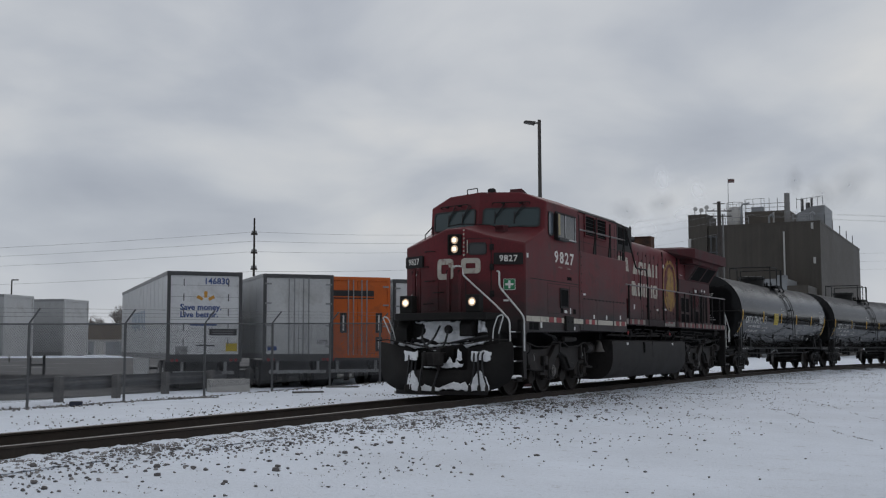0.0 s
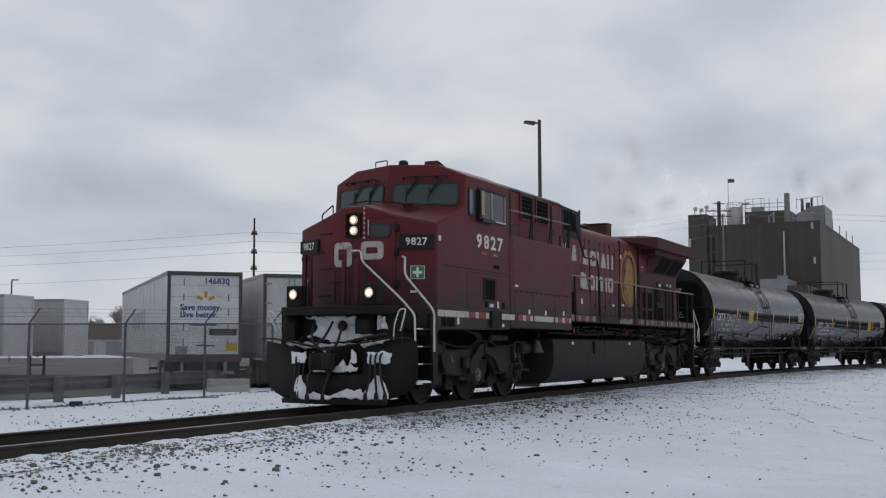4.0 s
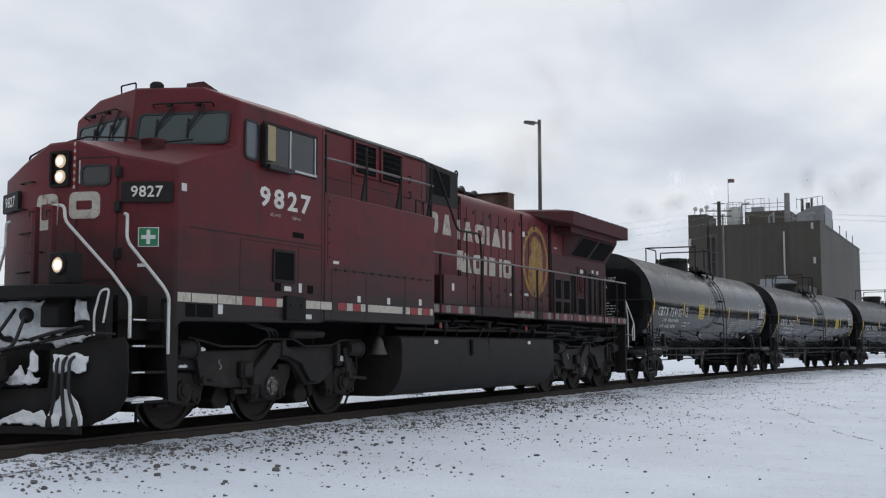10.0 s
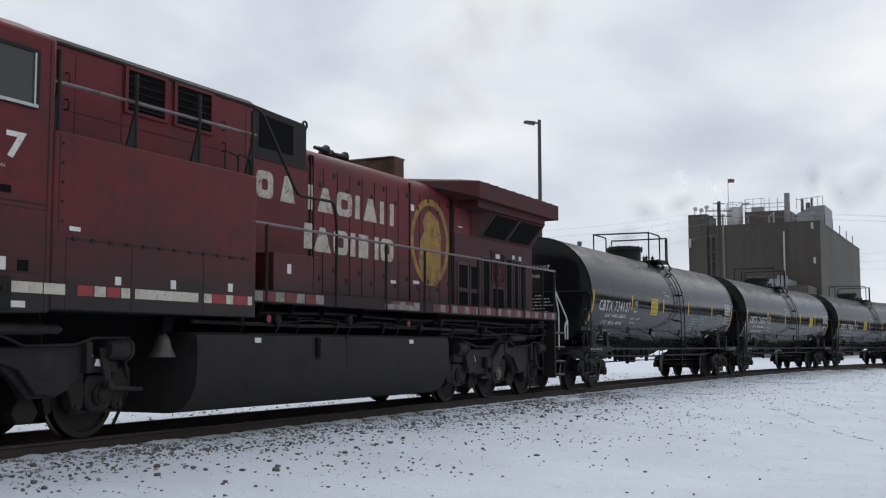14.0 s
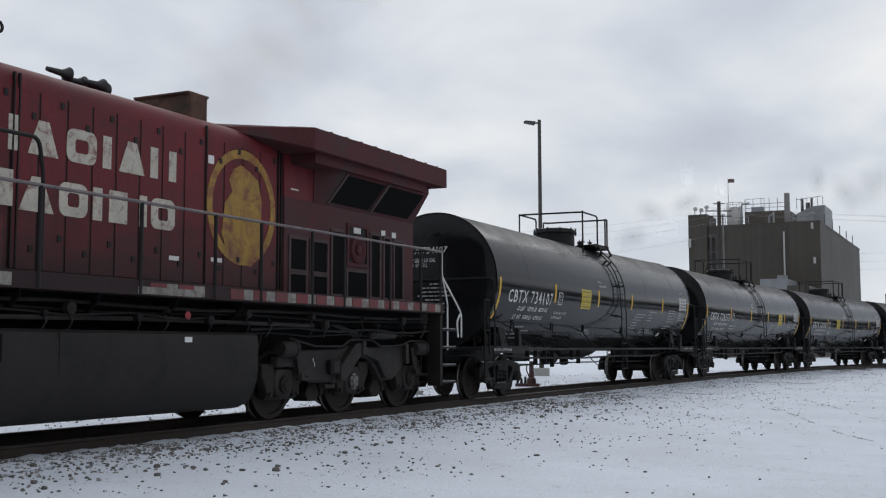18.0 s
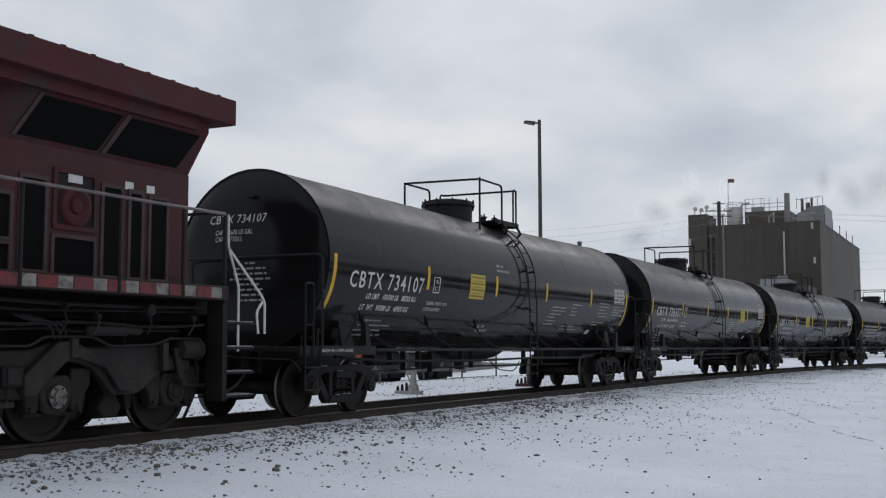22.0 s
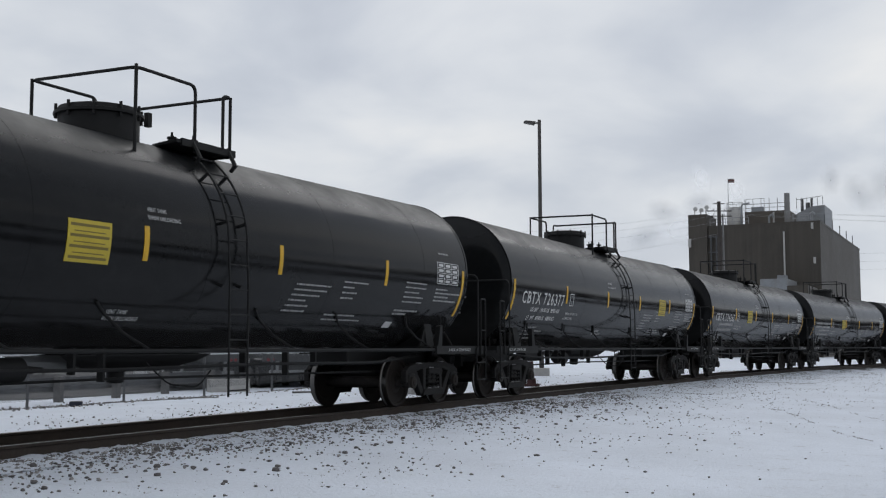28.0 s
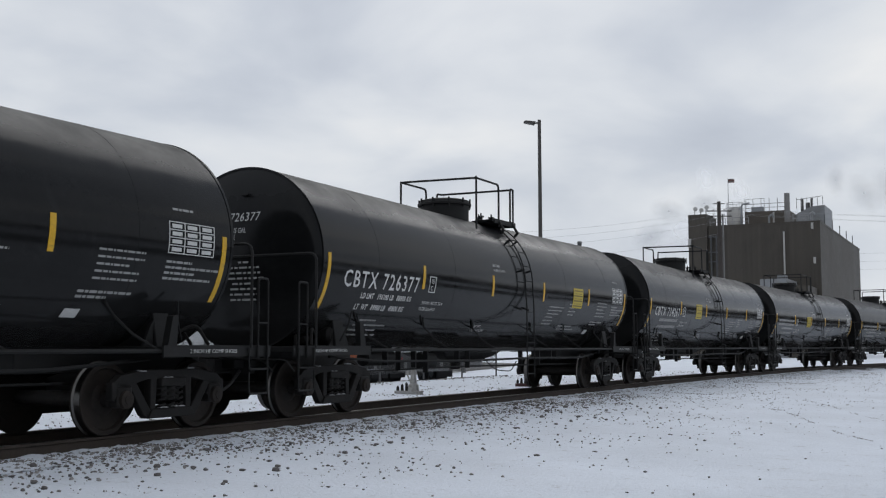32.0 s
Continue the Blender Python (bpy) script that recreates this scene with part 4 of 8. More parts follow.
build_woods("far_woods", "bare grey woods along the far horizon", [(-32, -14, 330, 7), (-14, 24, 420, 4)], 5, TWIG)
build_woods("woods_behind", "dark leafless woods across the road", [(95, 265, 110, 9), (27, 95, 150, 8)], 6, DARKWOOD)

# a flatbed that rolls slowly past the warehouse, and a parked car
flatbed = thing("flatbed_trailer", pose(-70, 205, LOT), "orange flatbed trailer rolling past the far warehouse", "trailer")
part("deck", box(mesh(), -9.0, 0, 0, 2.5, 1.25, 2.1), ORANGE_FAR, flatbed, "orange deck", bevel=0.03)
part("load", box(mesh(), -4.6, -1.2, 0.3, 2.2, 2.1, 2.6), GREYTRIM, flatbed, "dark flat load")
for x in (-8.0, -6.8, -1.2):
    part("wheel", lathe(mesh(), [(0.0, 0.1), (0.0, 0.5), (0.5, 0.5), (0.5, 0.1)], "y", (x, 0, 0.5), 16), RUBBER, flatbed)
part("frame", box(mesh(), -8.8, -0.3, 0.7, 1.8, 0.8, 1.25), GREYTRIM, flatbed)
PARKED = material("dark_green_car_paint", (0.035, 0.045, 0.04), 0.35, var=0.1, scale=2, grain=20, bump=0.0)
park = thing("parked_car", pose(-63.6, 186, LOT), "dark green car parked far back on the lot", "car")
part("body", prism(mesh(), [(0, 0.3), (4.3, 0.3), (4.3, 0.9), (3.2, 1.0), (2.7, 1.55), (0.6, 1.6), (0.1, 1.0), (0, 0.9)], "y", 0, 1.75), PARKED, park, bevel=0.05)
part("side_window", prism(mesh(), [(0.5, 1.05), (3.0, 1.05), (2.6, 1.45), (0.7, 1.48)], "y", -0.02, 0.01), GLASS_SIDE, park)
for x in (0.8, 3.4):
    part("wheel", lathe(mesh(), [(-0.02, 0.1), (-0.02, 0.33), (0.2, 0.33), (0.2, 0.1)], "y", (x, 0, 0.33), 16), RUBBER, park)
far_lamp = thing("street_lamp", pose(-46.6, 120, LOT), "thin far lot lamp with one short arm", "street lamp")
part("pole", rod(mesh(), (0, 0, 0), (0, 0, 8.9), 0.08, 6), BRONZE, far_lamp)
part("lamp_head", box(mesh(), 0.0, 0.7, -0.1, 0.1, 8.8, 8.92), BRONZE, far_lamp)
for i, (x, y, l, h) in enumerate(((-62, 180, 7, 0.9), (-55, 178, 8, 0.7), (-48, 179, 9, 0.8), (-70, 181, 8, 0.8))):
    bm = mesh()
    n = 14
    rows = [[bm.verts.new((l * (u / n - 0.5), 3.0 * (v / 6 - 0.5), max(0.0, h * (1 - (2 * v / 6 - 1) ** 2) * (1 - (2 * u / n - 1) ** 2) * (0.7 + 0.6 * noise.noise((u * 0.8, v * 0.7, i)))))) for v in range(7)] for u in range(n + 1)]
    for a, b in zip(rows, rows[1:]):
        for v in range(6):
            bm.faces.new((a[v], a[v + 1], b[v + 1], b[v]))
    p = part("snow_pile", bm, SNOW)
    p.matrix_basis = pose(x, y, LOT)
    tagged(p, "low pile of plowed snow on the lot", "snow pile", "plowed snow piles")


# ---- small things on the far side of the track ----
def build_stand(x, y, mat, label, tall):
    t = thing("switch_stand", pose(x, y, height(x, y), 0, 0, -25), label, "switch stand")
    part("base", box(mesh(), -0.55, 0.25, -0.12, 0.12, 0.0, 0.10), mat, t, bevel=0.01)
    part("post", loft(mesh(), [[(-r, -r, z), (r, -r, z), (r, r, z), (-r, r, z)] for r, z in ((0.10, 0.08), (0.07, 0.35), (0.055, tall))]), mat, t, bevel=0.01)
    part("housing", lathe(mesh(), [(0.08, 0.16), (0.26, 0.15), (0.32, 0.09)], "z", (0.0, 0, 0), 12), mat, t)
    part("lever", tube(mesh(), [(-0.05, -0.05, 0.3), (-0.14, -0.1, 0.55), (-0.12, -0.1, tall * 0.9)], 0.02, 6), mat, t)
    for i in range(3):
        part("lug", lathe(mesh(), [(0.08, 0.05), (0.2 + 0.05 * i, 0.04), (0.24 + 0.05 * i, 0.01)], "z", (-0.5 + i * 0.14, 0, 0), 8), TRUCK, t)
    return t


STAND_WHITE = material("dirty_white_stand_paint", (0.34, 0.335, 0.32), 0.6, var=0.15, scale=5, grain=40, bump=0.1, dirt=(0.2, 0.18, 0.16), amount=0.4, dirt_scale=8)
STAND_RED = material("dark_red_stand_paint", (0.045, 0.012, 0.011), 0.6, var=0.2, scale=5, grain=40, bump=0.1)
build_stand(-0.85, 31.9, STAND_WHITE, "dirty white switch stand standing in the snow", 0.78)
build_stand(2.98, 37.8, STAND_RED, "dark red switch stand standing in the snow", 0.85)

for x, y, l, turn, label in ((-7.2, 29.3, 1.3, 12, "dark timber plank lying on the snow"), (-4.2, 31.4, 0.9, 25, "dark timber plank half buried in snow"), (-3.6, 34.4, 1.0, 8, "dark timber plank by the fence")):
    p = part("plank", box(mesh(), 0, l, 0, 0.14, 0, 0.06), TIMBER, None, bevel=0.01)
    p.matrix_basis = pose(x, y, height(x, y) - 0.005, 0, 0, turn)
    tagged(p, label, "plank", "loose planks")
p = part("plastic_tub", prism(mesh(), [(-0.13, 0.0), (0.13, 0.0), (0.15, 0.10), (0.13, 0.125), (-0.13, 0.125), (-0.15, 0.10)], "y", -0.08, 0.08), NAVY, None, bevel=0.015)
p.matrix_basis = pose(-8.68, 26.5, height(-8.68, 26.5) - 0.01, 0, 0, 10)
tagged(p, "dark blue plastic tub lying by the fence", "tub")
blk = part("concrete_block", box(mesh(), -0.65, 0.65, -0.3, 0.3, -0.1, 0.42), PALEWALL, None, bevel=0.03)
blk.matrix_basis = pose(-7.1, 37.0, LOT, 0, 0, 25)
tagged(blk, "pale concrete block by the guardrail", "concrete block")

# a cleared road that passes beside the viewpoint
bm = mesh()
rows = []
for i in range(78):
    along = -90 + i * 5.0
    rows.append([bm.verts.new((3.7 + 0.456 * along + b * 0.91, along - b * 0.415, height(3.7 + 0.456 * along + b * 0.91, along - b * 0.415) + 0.035)) for b in (0.0, 0.5, 2.0, 4.0, 6.0, 8.5, 11.0)])
for a, b in zip(rows, rows[1:]):
    for i in range(6):
        bm.faces.new((a[i], a[i + 1], b[i + 1], b[i]))
tagged(part("road", bm, ROADTAR), "dark cleared asphalt road beside the viewpoint", "road", kind="structure")


# ---- exhaust smoke and steam: thin drifting sheets of vapour ----
def vapour(name, colour, strength):
    """Thins out from the middle of each sheet, with a cloudy edge."""
    m = bpy.data.materials.new(name)
    m.use_nodes = True
    t = m.node_tree
    t.nodes.clear()
    co = t.nodes.new("ShaderNodeTexCoord").outputs["Object"]
    ln = t.nodes.new("ShaderNodeVectorMath")
    ln.operation = "LENGTH"
    t.links.new(co, ln.inputs[0])
    n = node(t, "ShaderNodeTexNoise", Vector=co, Scale=1.3, Detail=3.0, Roughness=0.5).outputs[0]
    edge = ramp(t, math_node(t, "ADD", ln.outputs["Value"], math_node(t, "MULTIPLY", math_node(t, "SUBTRACT", n, 0.5), 0.26)), [(0.0, 1.0), (0.3, 0.62), (0.6, 0.18), (0.8, 0.0)])
    fac = math_node(t, "MULTIPLY", edge, strength)
    clear = t.nodes.new("ShaderNodeBsdfTransparent")
    body = node(t, "ShaderNodeBsdfDiffuse", Color=(*colour, 1.0))
    thru = node(t, "ShaderNodeBsdfTranslucent", Color=(*colour, 1.0))
    both = t.nodes.new("ShaderNodeAddShader")
    t.links.new(body.outputs[0], both.inputs[0])
    t.links.new(thru.outputs[0], both.inputs[1])
    sh = t.nodes.new("ShaderNodeMixShader")
    t.links.new(fac, sh.inputs[0])
    t.links.new(clear.outputs[0], sh.inputs[1])
    t.links.new(both.outputs[0], sh.inputs[2])
    out = t.nodes.new("ShaderNodeOutputMaterial")
    t.links.new(sh.outputs[0], out.inputs[0])
    return m


def puff(parent, mat, x, y, z, r, stretch, seed, turn=0.0, spin=3.0):
    """One crumpled sheet of vapour about its own middle."""
    bm = mesh()
    mid = bm.verts.new((0, 0, 0))
    rows = [[bm.verts.new((k * math.cos(q), 0.05 * noise.noise((k * 3, q, seed)), k * math.sin(q))) for q in (2 * math.pi * j / 20 for j in range(20))] for k in (0.28, 0.55, 0.84)]
    for j in range(20):
        bm.faces.new((mid, rows[0][j], rows[0][(j + 1) % 20]))
        for a, b in zip(rows, rows[1:]):
            bm.faces.new((a[j], b[j], b[(j + 1) % 20], a[(j + 1) % 20]))
    o = part("puff", bm, mat, parent)
    o.matrix_basis = Matrix.Translation((x, y, z)) @ Matrix.Rotation(turn + 0.12 * math.sin(seed * 2.3), 4, "Z") @ Matrix.Rotation(spin * math.sin(seed * 1.7), 4, "Y") @ Matrix.Diagonal((r * stretch, r, r, 1))
    o.visible_shadow = False
    return o


SMOKE = vapour("brown_exhaust_smoke", (0.40, 0.345, 0.30), 0.17)
THIN_SMOKE = vapour("thin_exhaust_smoke", (0.36, 0.32, 0.285), 0.075)
STEAM = vapour("white_steam", (0.72, 0.72, 0.72), 0.34)
GREYSTEAM = vapour("grey_stack_steam", (0.26, 0.27, 0.29), 0.40)
smoke = thing("exhaust_smoke", label="thin brown exhaust smoke above the locomotive", category="smoke")
puffs = []
for i in range(64):
    leaves = 2.0 + 0.28 * i
    thick = leaves < 4.0 or leaves > 8.0
    puffs.append((leaves, puff(smoke, SMOKE if thick else THIN_SMOKE, 14.0, 0, 3.1, 0.85, 2.1, i + 1, 0.0, 0.0)))
steam = thing("steam_plume", pose(0, 0, 0), "white steam drifting round the plant roof", "steam")
for i, (x, y, z, r, k) in enumerate(((39.0, 178, 22.5, 3.2, 0), (33.0, 182, 20.5, 4.0, 0), (36.5, 184, 25.0, 2.6, 1), (31.0, 186, 24.0, 3.0, 1), (40.5, 176, 26.0, 2.2, 0), (27.5, 184, 19.5, 3.0, 1), (36.0, 180, 28.5, 2.6, 0), (64.0, 186, 27.0, 3.4, 1), (70.0, 190, 29.0, 4.6, 1), (60.0, 188, 29.5, 2.6, 1))):
    puff(steam, (STEAM, GREYSTEAM)[k], x, y, z, r, 1.5, i + 11)

vent = thing("vent_pipe", pose(18.5, 150, LOT), "tall dark vent pipe far behind the train", "vent pipe")
part("pipe", lathe(mesh(), [(-0.2, 0.26), (15.3, 0.24), (15.3, 0.18)], "z", (0, 0, 0), 12), GREYTRIM, vent)
part("cap", lathe(mesh(), [(15.25, 0.30), (15.75, 0.32), (15.82, 0.05)], "z", (0, 0, 0), 12), GREYTRIM, vent)

# ---- locomotive: x runs aft from the front coupler, -y is the camera's side, z up from the rails ----
loco = thing("locomotive", label="maroon diesel locomotive with snow packed on its black plow", category="locomotive")
C = 1.52  # half width of the cab


def side(b):
    """Puts a plate on the camera-side face that lies b off the middle."""
    return lambda u, v, d: (u, -b - d, v)


def plate(name, parent, mat, u0, u1, v0, v1, b, d=0.006, label="", r=0.0):
    bm = mesh()
    slab(bm, rounded(u0, u1, v0, v1, r) if r else [(u0, v0), (u1, v0), (u1, v1), (u0, v1)], side(b), -0.01, d)
    return part(name, bm, mat, parent, label)


def windscreen(u, v, d):
    """A point of the raked, V-shaped windscreen wall: u across, v up."""
    a0, a1 = 2.44 + 0.15 * (v - 3.95), 2.92 + 0.10 * (v - 3.88)
    return (a0 + (a1 - a0) * abs(u) / C - d * 0.9, -u + (-d if u > 0 else d) * 0.4, v)


def chamfer(sgn):
    """A point of the nose's slanted corner: u runs outwards, v up."""
    return lambda u, v, d: (1.36 + u * 0.436 - d * 0.9, -sgn * (0.86 + u * 0.9 + d * 0.436), v)


def front(u, v, d):
    """A point of the nose's front: flat in the middle, swept back to the corners."""
    return (1.20 + 0.258 * max(abs(u) - 0.24, 0.0) - d, -u, v)


def build_cab():
    bm = mesh()
    P = {}
    for s in (1, -1):
        for key, a, b, c in (("N0", 1.20, 0.24, 1.3), ("N1", 1.36, 0.86, 1.3), ("N2", 1.68, C, 1.3), ("N3", 5.2, C, 1.48), ("N4", 1.80, C, 1.48), ("T0", 1.20, 0.24, 3.79), ("T1", 1.36, 0.86, 3.585), ("T2", 1.68, C, 3.44),
                             ("W2", 2.92, C, 3.88), ("V1", 2.845, 0.95, 4.775), ("V2", 2.986, C, 4.54), ("R1", 5.2, 0.97, 4.80), ("R2", 5.2, C, 4.56)):
            P[key, s] = bm.verts.new((a, -b * s, c))
    for key, a, c in (("W0", 2.45, 4.0), ("V0", 2.568, 4.80), ("R0", 5.2, 4.83)):
        P[key] = bm.verts.new((a, 0, c))
    bm.faces.new([P["N0", 1], P["T0", 1], P["T0", -1], P["N0", -1]])
    bm.faces.new([P["T0", 1], P["W0"], P["T0", -1]])
    for s in (1, -1):
        g = lambda *ks: bm.faces.new([P[k] if k in P else P[k, s] for k in ks])
        g("N0", "N1", "T1", "T0"), g("N1", "N2", "T2", "T1"), g("T0", "T1", "W0"), g("T1", "T2", "W2"), g("T1", "W2", "W0")
        g("W0", "W2", "V2", "V1", "V0"), g("V0", "V1", "R1", "R0"), g("V1", "V2", "R2", "R1"), g("N2", "N4", "N3", "R2", "V2", "W2", "T2")
    bm.faces.new([P["N3", 1], P["R2", 1], P["R1", 1], P["R0"], P["R1", -1], P["R2", -1], P["N3", -1]])
    bm.faces.new([P["N0", 1], P["N1", 1], P["N2", 1], P["N4", 1], P["N3", 1], P["N3", -1], P["N4", -1], P["N2", -1], P["N1", -1], P["N0", -1]])
    cab = part("cab", bm, RED, loco, "faded maroon cab with a wide nose", bevel=0.035)
    for s in (1, -1):
        outer, inner = rounded(0.085, 1.40, 3.925, 4.405, 0.09), rounded(0.125, 1.36, 3.958, 4.372, 0.07)
        outer, inner = [(u * s, v) for u, v in outer], [(u * s, v) for u, v in inner]
        w = part("windscreen_frame", ring(mesh(), outer, inner, windscreen, -0.02, 0.025), RUBBER, cab, "black rubber windscreen gasket")
        part("windscreen", slab(mesh(), inner, windscreen, -0.02, 0.012), GLASS_CAB, w, "tinted windscreen glass")
        for u in (0.42, 0.86):
            bm = mesh()
            rod(bm, windscreen(u * s + 0.16, 4.50, 0.06), windscreen(u * s - 0.05, 4.19, 0.04), 0.013, 6)
            rod(bm, windscreen(u * s + 0.22, 4.48, 0.06), windscreen(u * s - 0.04, 4.15, 0.04), 0.008, 6)
            rod(bm, windscreen(u * s - 0.05, 4.31, 0.04), windscreen(u * s - 0.05, 4.03, 0.04), 0.014, 6)
            part("wiper", bm, RUBBER, cab)
        bm = mesh()
        tube(bm, bend([windscreen(0.3 * s, 4.49, 0.0), windscreen(0.3 * s, 4.52, 0.10), windscreen(1.15 * s, 4.52, 0.10), windscreen(1.15 * s, 4.48, 0.0)], 0.05), 0.012, 6)
        for u in (0.55, 0.95):
            box(bm, *[f(windscreen(u * s, 4.52, 0.08)[0] + k * 0.035 for k in (-1, 1)) for f in (min, max)],
                windscreen(u * s, 4.5, 0.05)[1] - 0.035, windscreen(u * s, 4.5, 0.05)[1] + 0.035, 4.48, 4.525)
        part("wiper_motor_rail", bm, BLACK, cab)
        nb = part("number_board", slab(mesh(), rounded(0.025, 0.685, 2.955, 3.22, 0.03), chamfer(s), -0.03, 0.055), SOOT, cab, "black number board with white digits")
        word = lettering("9827", 0.20, 1.05, bold=0.003)
        wide = max(p[0] for p in word[0])
        put = chamfer(s)
        u0 = 0.355 - wide / 2 if s > 0 else 0.355 + wide / 2
        part("number", write(mesh(), word, lambda x, y: put(u0 + (x if s > 0 else -x), 3.025 + y, 0.059)), NUMWHITE, nb)
        ditch = part("ditch_light", box(mesh(), 0.38, 0.62, -s * 0.82 - 0.16, -s * 0.82 + 0.16, 1.86, 2.25), BLACK, loco, "black ditch light box on the pilot deck", bevel=0.02)
        part("lens", lathe(mesh(), [(0.372, 0.002), (0.362, 0.03), (0.362, 0.058)], "x", (0, -s * 0.82, 2.09), 24), LAMP, ditch, "lit round lamp lens")
        part("reflector", lathe(mesh(), [(0.361, 0.058), (0.360, 0.085), (0.372, 0.095), (0.40, 0.1)], "x", (0, -s * 0.82, 2.09), 24, caps=False), LAMP_RIM, ditch, "warm reflector rim")
        part("bezel", lathe(mesh(), [(0.345, 0.098), (0.345, 0.12), (0.40, 0.125)], "x", (0, -s * 0.82, 2.09), 24, caps=False), SOOT, ditch)
    # front of the nose
    hl = part("headlight", ring(mesh(), rounded(-0.16, 0.17, 3.19, 3.66, 0.02), rounded(-0.13, 0.14, 3.22, 3.63, 0.02), front, -0.02, 0.06), BLACK, cab, "black twin headlight housing")
    part("headlight_back", slab(mesh(), rounded(-0.13, 0.14, 3.22, 3.63, 0.02), front, -0.01, 0.012), BLACK, hl)
    for z in (3.53, 3.325):
        part("lens", lathe(mesh(), [(1.160, 0.002), (1.158, 0.03), (1.158, 0.052)], "x", (0, 0.0, z), 24), LAMP, hl, "lit round lamp lens")
        part("reflector", lathe(mesh(), [(1.157, 0.052), (1.156, 0.078), (1.162, 0.084), (1.18, 0.088)], "x", (0, 0.0, z), 24, caps=False), LAMP_RIM, hl, "warm reflector rim")
    bm = mesh()
    ring(bm, rounded(0.26, 0.84, 1.95, 3.56, 0.05), rounded(0.272, 0.828, 1.962, 3.548, 0.045), front, -0.01, 0.004)
    part("door_gap", bm, SEAM, cab)
    door = part("nose_door", slab(mesh(), rounded(0.29, 0.815, 1.98, 3.53, 0.05), front, -0.01, 0.012), RED, cab, "maroon nose door with a small window")
    w = part("door_window_frame", ring(mesh(), rounded(0.33, 0.74, 3.18, 3.46, 0.07), rounded(0.36, 0.71, 3.21, 3.43, 0.06), front, 0.0, 0.03), RUBBER, door)
    part("pane", slab(mesh(), rounded(0.36, 0.71, 3.21, 3.43, 0.06), front, 0.0, 0.018), GLASS_SIDE, w)
    for z in (3.35, 2.9, 2.3):
        part("hinge", box(mesh(), 1.30, 1.38, -0.89, -0.81, z - 0.07, z + 0.07), SOOT, door, bevel=0.01)
    for i in range(13):
        part("tape_patch", slab(mesh(), [(0.205, 3.16 + i * 0.047), (0.238, 3.16 + i * 0.047), (0.238, 3.203 + i * 0.047), (0.205, 3.203 + i * 0.047)], front, -0.005, 0.004), (WHITE_TAPE, RED_TAPE)[i % 2], cab)
    part("tape_line", slab(mesh(), [(0.30, 3.22), (0.318, 3.22), (0.318, 3.52), (0.30, 3.52)], front, 0.0, 0.016), WHITE_TAPE, cab)
    # two worn white blocks of an emblem on the nose
    for u0, u1, v0, v1, du, dv in ((-0.47, -0.04, 2.64, 3.11, 0.11, 0.13), (0.16, 0.60, 2.76, 3.11, 0.11, 0.115)):
        part("emblem_block", ring(mesh(), rounded(u0, u1, v0, v1, 0.09), rounded(u0 + du, u1 - du, v0 + dv, v1 - dv, 0.02), front, -0.005, 0.016), CREAM, cab, "worn white emblem block")
    for b in (-0.78, -0.655, 0.09, 0.375):
        post = part("chain_post", box(mesh(), 0.66, 0.74, -b - 0.036, -b + 0.036, 1.86, 2.87), RED, loco, "maroon post on the pilot deck", bevel=0.01)
        part("post_hook", tube(mesh(), bend([(0.66, -b, 2.80), (0.60, -b, 2.80), (0.60, -b, 2.73)], 0.02), 0.010, 6), SOOT, post)
    for b, z in ((-0.55, 3.30), (-0.75, 2.95), (-0.55, 2.62), (-0.3, 2.35), (-0.6, 2.1)):
        part("grab_iron", tube(mesh(), bend([front(b, z, 0), front(b, z, 0.07), front(b - 0.28, z, 0.07), front(b - 0.28, z, 0)], 0.03), 0.011, 6), SOOT, cab)
    for u0, u1 in ((-0.76, -0.46), (-0.40, -0.10)):
        part("nose_panel", slab(mesh(), rounded(u0, u1, 1.95, 2.62, 0.02), front, -0.01, 0.015), RED, cab)
    put = chamfer(1)
    small = lambda u, v, d: put(0.375 + (u - 0.535) * 0.76, 2.51 + (v - 2.53) * 0.83, d)
    sign = part("first_aid_sign", slab(mesh(), [(0.36, 2.38), (0.71, 2.38), (0.71, 2.68), (0.36, 2.68)], small, -0.01, 0.008), CLEANWHITE, cab, "green first aid sign with a white cross")
    part("sign_field", slab(mesh(), [(0.375, 2.392), (0.695, 2.392), (0.695, 2.668), (0.375, 2.668)], small, 0.0, 0.011), GREEN, sign)
    cross = [(x + 0.025, z) for x, z in [(0.48, 2.42), (0.54, 2.42), (0.54, 2.50), (0.63, 2.50), (0.63, 2.56), (0.54, 2.56), (0.54, 2.64), (0.48, 2.64), (0.48, 2.56), (0.39, 2.56), (0.39, 2.50), (0.48, 2.50)]]
    part("cross", slab(mesh(), cross, small, 0.0, 0.014), CLEANWHITE, sign)
    part("sticker", slab(mesh(), [(0.24, 2.13), (0.36, 2.13), (0.36, 2.17), (0.24, 2.17)], put, -0.01, 0.006), CLEANWHITE, cab)
    part("sticker", slab(mesh(), [(1.76, 3.12), (1.86, 3.12), (1.86, 3.22), (1.76, 3.22)], side(C), -0.01, 0.005), CLEANWHITE, cab)
    # roof fittings
    for x, y, w, h in ((2.75, -0.22, 0.10, 0.08), (3.6, -0.1, 0.12, 0.06)):
        part("roof_antenna", lathe(mesh(), [(4.74, w), (4.79 + h * 0.6, w), (4.79 + h, w * 0.7)], "z", (x, y, 0.02), 16), SOOT, cab)
    part("roof_handle", tube(mesh(), bend([(2.74, 0.42, 4.76), (2.72, 0.42, 4.90), (2.72, 0.14, 4.92), (2.72, 0.14, 4.76)], 0.03), 0.012, 6), SOOT, cab)
